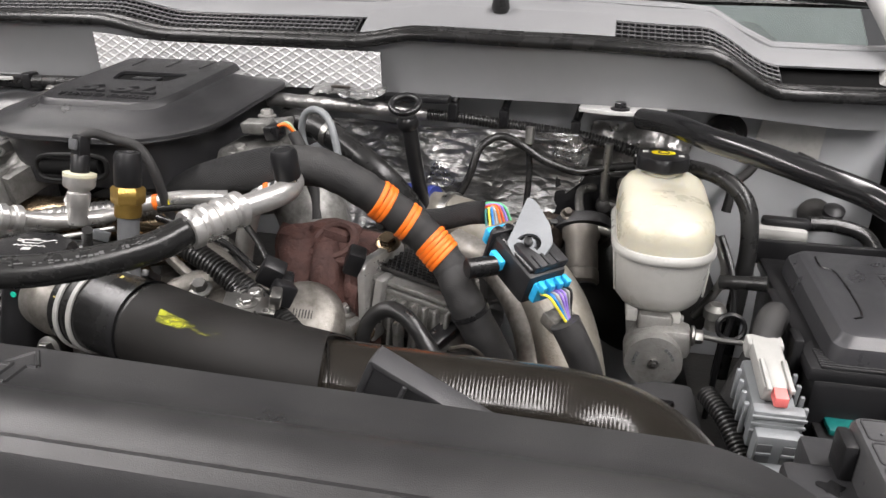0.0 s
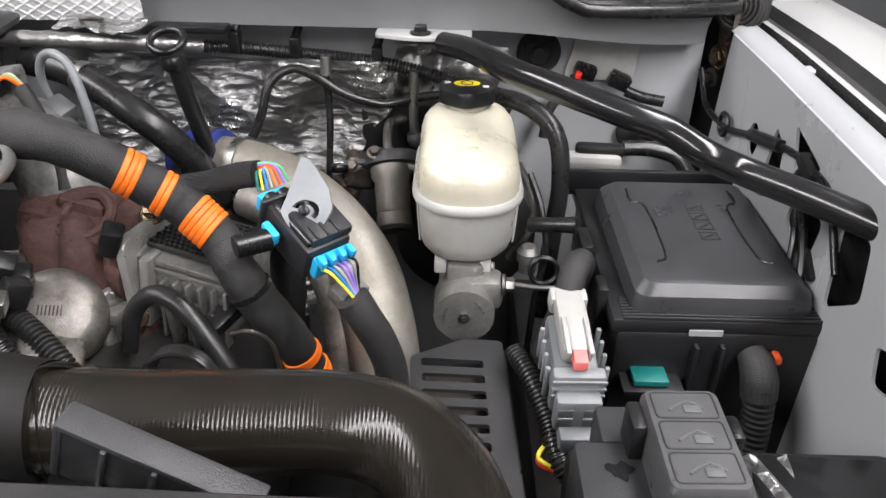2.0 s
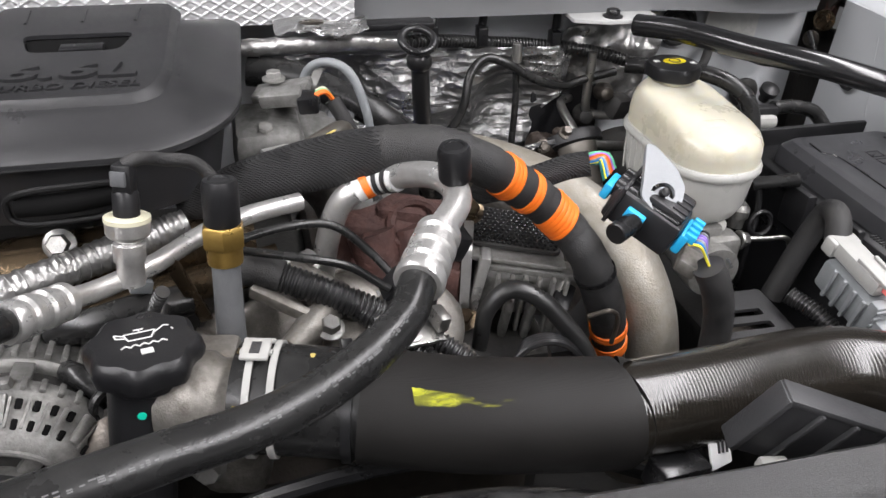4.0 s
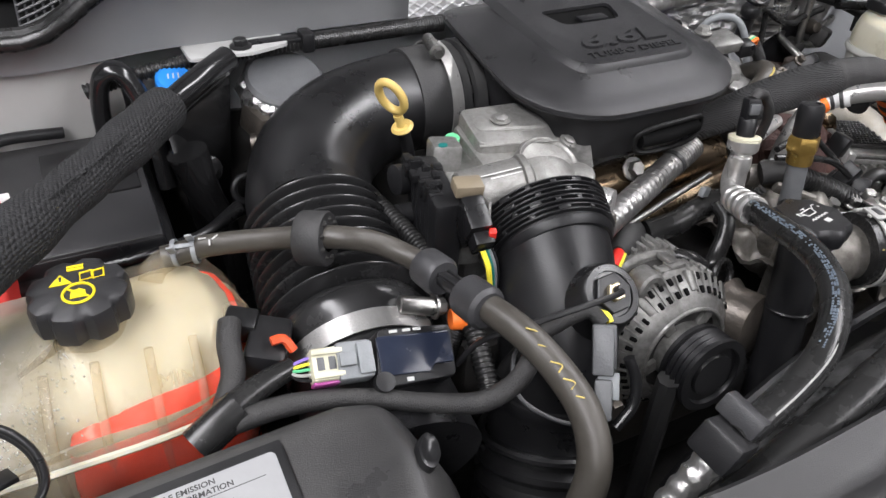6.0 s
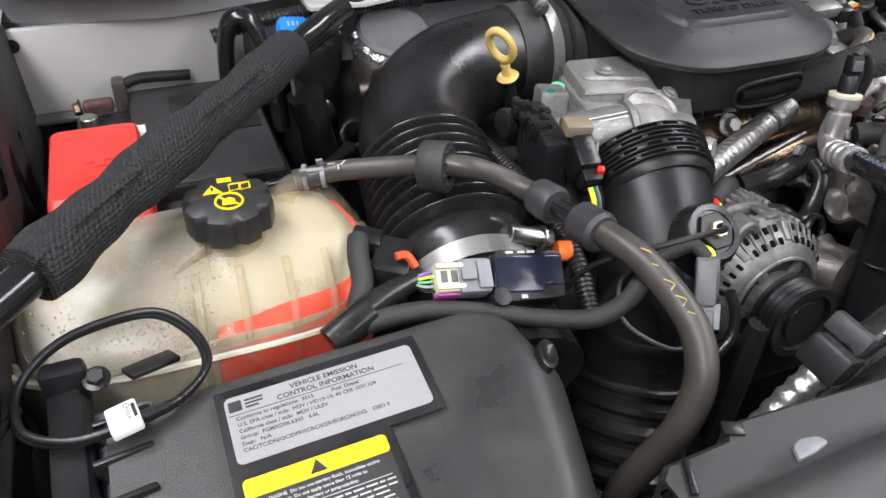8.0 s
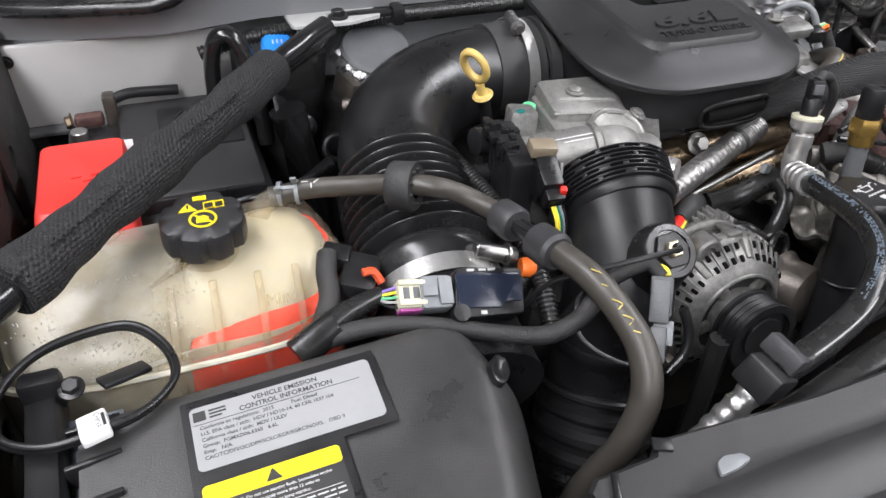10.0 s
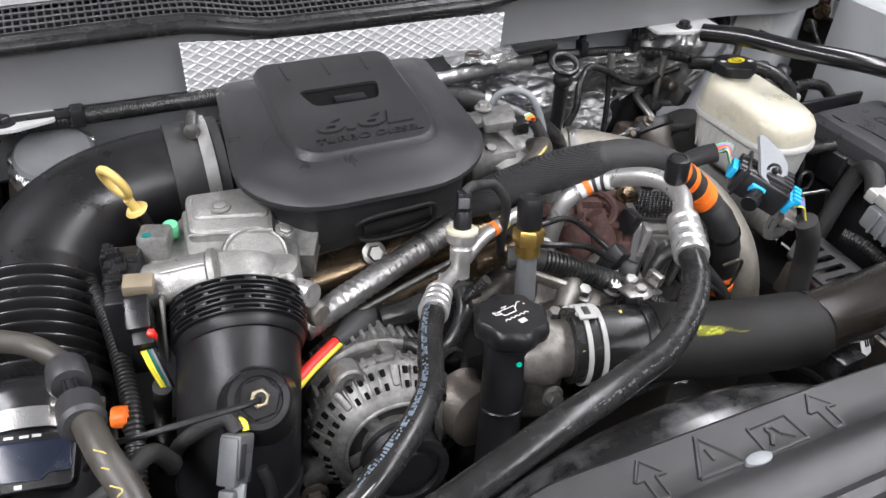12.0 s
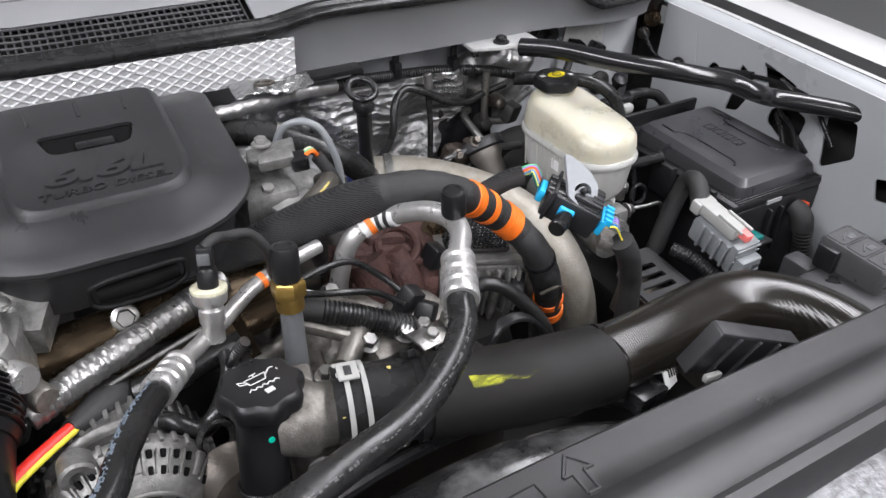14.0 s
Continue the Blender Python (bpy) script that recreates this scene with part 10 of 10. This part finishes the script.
def left_cables():
    lp = thing("cable_loop", (-0.72, 0.50, 1.33), "loose loop of thin black cable with a white tag", "cable")
    loop = [(-0.705, 0.552, 1.340), (-0.680, 0.530, 1.338), (-0.672, 0.497, 1.336), (-0.690, 0.472, 1.336), (-0.722, 0.462, 1.335), (-0.755, 0.462, 1.333), (-0.780, 0.480, 1.332), (-0.782, 0.515, 1.334), (-0.755, 0.545, 1.338)]
    part("cable", tube(loop, 0.0028, 10, 8, closed=True), BLACK_SATIN, lp)
    part("cable", tube([(x + 0.002, y - 0.002, z + 0.0045) for x, y, z in loop], 0.0026, 10, 8, closed=True), BLACK_SATIN, lp)
    m = axes((-0.722, 0.4630, 1.340), (0.96, 0.18, 0.1), (-0.18, 0.97, -0.1), (-0.1, 0.08, 0.99))
    tg = part("tag", box(m @ Vector((0, 0, 0)), (0.018, 0.022, 0.008), 0.0015, m.to_3x3().normalized()), PAPER_WHITE, lp, "white paper cable tag")
    lettering("CHINA", 0.0048, m @ Matrix.Translation((0.002, 0.0085, 0.0042)) @ Matrix.Rotation(radians(-90), 4, "Z"), INK, tg, 0.00002, "print")
    part("print_bar", box(m @ Vector((0.007, 0, 0.0041)), (0.002, 0.012, 0.0004), 0, m.to_3x3().normalized()), INK, tg)
    part("lead", tube([(-0.782, 0.500, 1.332), (-0.80, 0.46, 1.335), (-0.82, 0.40, 1.33), (-0.84, 0.33, 1.31)], 0.0030, 8, 8), BLACK_SATIN, lp)
    hn = thing("sensor_harness", (-0.50, 0.52, 1.31), "taped wiring harness between the tank and air box", "wiring")
    part("branch", tube([(-0.545, 0.585, 1.342), (-0.550, 0.568, 1.338), (-0.553, 0.548, 1.328), (-0.566, 0.525, 1.320)], 0.0085, 16, 8), TAPE, hn)
    part("main", tube([(-0.580, 0.512, 1.318), (-0.560, 0.512, 1.322), (-0.520, 0.510, 1.323), (-0.475, 0.502, 1.316), (-0.440, 0.480, 1.318), (-0.410, 0.458, 1.327), (-0.385, 0.455, 1.338), (-0.365, 0.466, 1.346), (-0.350, 0.485, 1.335), (-0.34, 0.50, 1.30)], [0.0092, 0.0080, 0.0074, 0.0068, 0.0068, 0.0074, 0.0072, 0.007, 0.007, 0.007], 16, 8), TAPE, hn)
    part("knot", tube([(-0.588, 0.508, 1.315), (-0.572, 0.514, 1.321), (-0.556, 0.520, 1.326)], 0.0128, 16, 6), RUBBER, hn, "shiny taped knot")
    part("upper_branch", tube([(-0.562, 0.520, 1.326), (-0.540, 0.528, 1.330), (-0.515, 0.536, 1.331)], [0.010, 0.0088, 0.0075], 16, 6), RUBBER, hn)
    pg = part("plug", box((-0.523, 0.575, 1.315), (0.030, 0.046, 0.030), 0.004, rot(0, 10, -25)), BLACK, hn, "black plug with a red lock")
    part("plug_end", box((-0.536, 0.596, 1.328), (0.024, 0.022, 0.018), 0.003, rot(0, 10, -25)), BLACK_SATIN, pg)
    part("red_lock", tube([(-0.522, 0.562, 1.335), (-0.513, 0.562, 1.334), (-0.508, 0.556, 1.326)], 0.0035, 6, 3), ORANGE_RED, pg)
    dc = thing("temperature_plug", (-0.30, 0.47, 1.30), "grey sensor plug with a yellow band on a thin wire", "connector")
    d = Vector((-0.014, -0.028, -0.036)).normalized()
    r3 = basis((0, 0, 0), d, (0.7, -0.7, 0)).to_3x3()
    part("plug", box((-0.296, 0.472, 1.317), (0.024, 0.016, 0.036), 0.002, r3), GREY_MID, dc)
    part("plug_step", box((-0.292, 0.479, 1.327), (0.020, 0.018, 0.014), 0.002, r3), GREY_MID, dc)
    part("plug_tip", box((-0.307, 0.450, 1.291), (0.019, 0.013, 0.030), 0.002, r3), GREY_MID, dc)
    part("latch", box((-0.293, 0.465, 1.322), (0.009, 0.005, 0.026), 0.001, r3), GREY_DARK, dc)
    part("rib", box((-0.302, 0.453, 1.300), (0.004, 0.016, 0.020), 0.0008, r3), GREY, dc)
    part("yellow_band", tube([(-0.287, 0.494, 1.334), (-0.284, 0.489, 1.334), (-0.284, 0.484, 1.331)], 0.0028, 10, 4), YELLOW, dc, "yellow tape band")
    part("lead", tube([(-0.290, 0.484, 1.331), (-0.296, 0.497, 1.336), (-0.316, 0.506, 1.322), (-0.335, 0.515, 1.30), (-0.345, 0.53, 1.26)], 0.0060, 12, 6), TAPE, dc)
    part("thin_wire", tube([(-0.310, 0.445, 1.283), (-0.340, 0.445, 1.285), (-0.368, 0.470, 1.30), (-0.36, 0.495, 1.318), (-0.345, 0.49, 1.330)], 0.0018, 8, 8), GREY_DARK, dc)
    part("black_tail", tube([(-0.279, 0.462, 1.312), (-0.276, 0.452, 1.295), (-0.282, 0.444, 1.278), (-0.298, 0.44, 1.265)], 0.0045, 10, 6), BLACK_SATIN, dc)
    oc = thing("orange_plug", (-0.385, 0.555, 1.30), "orange plastic plug beside the hose clamp", "connector")
    part("plug", lathe([(0.008, 0), (0.009, 0.003), (0.009, 0.012), (0.005, 0.014)], (-0.380, 0.560, 1.306), (1, -0.2, -0.1), 16), mat("orange plastic", (0.85, 0.16, 0.02), 0.45), oc)
    part("conduit", corrugated([(-0.385, 0.720, 1.330), (-0.372, 0.660, 1.322), (-0.366, 0.600, 1.312), (-0.365, 0.55, 1.30), (-0.372, 0.50, 1.27)], 0.0085, 0.0042, 0.0014, 14), LOOM, oc)
    lh = thing("lower_intake_hose", (-0.33, 0.46, 1.1), "ribbed black lower hose behind the air box", "hose")
    part("hose", corrugated([(-0.302, 0.515, 1.175), (-0.318, 0.492, 1.13), (-0.334, 0.468, 1.07), (-0.345, 0.45, 0.99)], 0.058, 0.020, 0.006, 36), BLACK_SATIN, lh)
    part("hose_collar", ring((-0.302, 0.515, 1.178), (0.25, 0.4, 1), 0.057, 0.004, 40, 8), BLACK, lh)


left_cables()


# ---- cables and small fittings low between the engine and the harness ----
def low_cables():
    lc = thing("engine_harness", (0.26, 0.60, 1.2), "black taped cables looping low behind the charge pipe", "wiring")
    part("taped_loop", tube([(0.205, 0.622, 1.205), (0.212, 0.630, 1.240), (0.232, 0.632, 1.258), (0.256, 0.625, 1.252), (0.280, 0.612, 1.228), (0.302, 0.598, 1.195), (0.315, 0.585, 1.14)], [0.007, 0.008, 0.0085, 0.0085, 0.0085, 0.008, 0.007], 14, 8), LOOM, lc)
    for i in range(4):
        part("wire", tube([(0.205 + 0.003 * i, 0.585, 1.150), (0.222 + 0.003 * i, 0.592 + 0.002 * i, 1.200), (0.245, 0.596 + 0.003 * i, 1.222), (0.275, 0.592 + 0.003 * i, 1.220), (0.305, 0.580 + 0.003 * i, 1.185)], 0.0030, 8, 8), BLACK_SATIN, lc)
    part("corrugated_branch", corrugated([(0.096, 0.588, 1.292), (0.118, 0.572, 1.280), (0.138, 0.556, 1.262), (0.160, 0.545, 1.235)], 0.0110, 0.0042, 0.0018, 18), LOOM, lc)
    part("plug", box((0.286, 0.640, 1.232), (0.018, 0.034, 0.018), 0.003, rot(20, 20, -30)), BLACK, lc)
    part("plug", box((0.190, 0.664, 1.292), (0.018, 0.022, 0.026), 0.003, rot(10, 20, 15)), BLACK, lc)
    part("yellow_wire", tube([(0.236, 0.640, 1.245), (0.246, 0.634, 1.252), (0.252, 0.622, 1.246)], 0.0012, 6, 5), YELLOW, lc)
    part("thin_wire", tube([(0.300, 0.610, 1.235), (0.318, 0.605, 1.242), (0.332, 0.612, 1.225), (0.335, 0.62, 1.19)], 0.0022, 8, 6), STEEL_DARK, lc)
    pm = thing("fuel_pump", (0.15, 0.60, 1.22), "stained round aluminium pump with a paper label", "pump")
    d = Vector((0.20, -0.62, 0.75)).normalized()
    c = Vector((0.149, 0.622, 1.241))
    part("body", lathe([(0.038, -0.03), (0.041, -0.010), (0.041, 0.004), (0.036, 0.012), (0.030, 0.016), (0.012, 0.018)], c, d, 36), ALU_DIRTY, pm)
    m = basis(c + d * 0.0172, d, (0, 0.6, 0.8))
    part("label", slab(rrect(0.024, 0.014, 0.001), m, 0.0, 0.0006), PAPER_WHITE, pm, "small white bar code label")
    for i in range(7):
        part("bar", slab(rrect(0.0012, 0.009, 0.0002), m @ Matrix.Translation((-0.009 + 0.003 * i, 0, 0)), 0.0006, 0.0008), INK, pm)
    part("pillar", cyl((0.177, 0.665, 1.15), (0.177, 0.661, 1.232), 0.0095), ALU_GREY, pm, "pale bolt pillar")
    part("pillar", box((0.177, 0.668, 1.185), (0.034, 0.022, 0.070), 0.006), ALU_GREY, pm)
    part("pillar_bolt", bolt((0.177, 0.661, 1.232), (0, -0.05, 1), 0.0095, 0.011), STEEL, pm)
    ft = thing("drain_fitting", (0.26, 0.58, 1.17), "pale cast fitting with a side spout", "fitting")
    part("body", lathe([(0.030, -0.03), (0.032, 0.0), (0.026, 0.012), (0.012, 0.016)], (0.258, 0.572, 1.175), (0.1, -0.5, 0.85), 26), ALU_DIRTY, ft)
    part("spout", tube([(0.262, 0.568, 1.190), (0.282, 0.562, 1.202), (0.296, 0.558, 1.210)], [0.010, 0.009, 0.010], 14, 4), ALU_GREY, ft)


low_cables()


def firewall_side():
    vp = thing("valve_plate", (0.40, 0.97, 1.27), "black mounting plate with dirty brown valve fittings", "bracket")
    part("plate", box((0.418, 0.976, 1.262), (0.095, 0.006, 0.085), 0.003), BLACK, vp)
    for p, r, mt_ in (((0.425, 0.955, 1.226), 0.016, RUST), ((0.447, 0.950, 1.222), 0.012, STEEL_DARK), ((0.462, 0.955, 1.300), 0.011, STEEL_DARK), ((0.440, 0.958, 1.270), 0.013, DARK)):
        part("fitting", lathe([(r, -0.02), (r * 1.1, 0.0), (r * 0.8, 0.006), (r * 0.7, 0.014), (r * 0.4, 0.016)], p, (-0.2, -1, 0.25), 16), mt_, vp)
    part("valve_block", box((0.478, 0.945, 1.285), (0.030, 0.024, 0.030), 0.006, rot(15, 10, 25)), DARK, vp)
    rr = thing("reservoir_sensor_lead", (0.56, 0.76, 1.22), "thin black lead beside the brake fluid reservoir", "wiring")
    part("lead", tube([(0.560, 0.800, 1.30), (0.572, 0.780, 1.27), (0.578, 0.765, 1.23), (0.570, 0.755, 1.18), (0.565, 0.75, 1.10)], 0.0035, 8, 6), BLACK_SATIN, rr)
    part("clip", ring((0.576, 0.752, 1.215), (0, -1, 0.2), 0.014, 0.0028, 20, 6), BLACK_SATIN, rr)
    fw = thing("fender_cable", (0.82, 0.7, 1.25), "black cable hanging down the inner fender", "wiring")
    part("cable", tube([(0.795, 0.720, 1.312), (0.790, 0.690, 1.300), (0.784, 0.660, 1.265), (0.780, 0.640, 1.215), (0.778, 0.63, 1.15)], 0.0040, 8, 8), BLACK_SATIN, fw)
    part("cable", tube([(0.795, 0.722, 1.306), (0.789, 0.700, 1.285), (0.783, 0.680, 1.240), (0.780, 0.665, 1.18)], 0.0034, 8, 8), BLACK_SATIN, fw)
    part("cross_clip", box((0.792, 0.668, 1.280), (0.008, 0.030, 0.008), 0.002, rot(35, 0, 0)), BLACK, fw)


firewall_side()
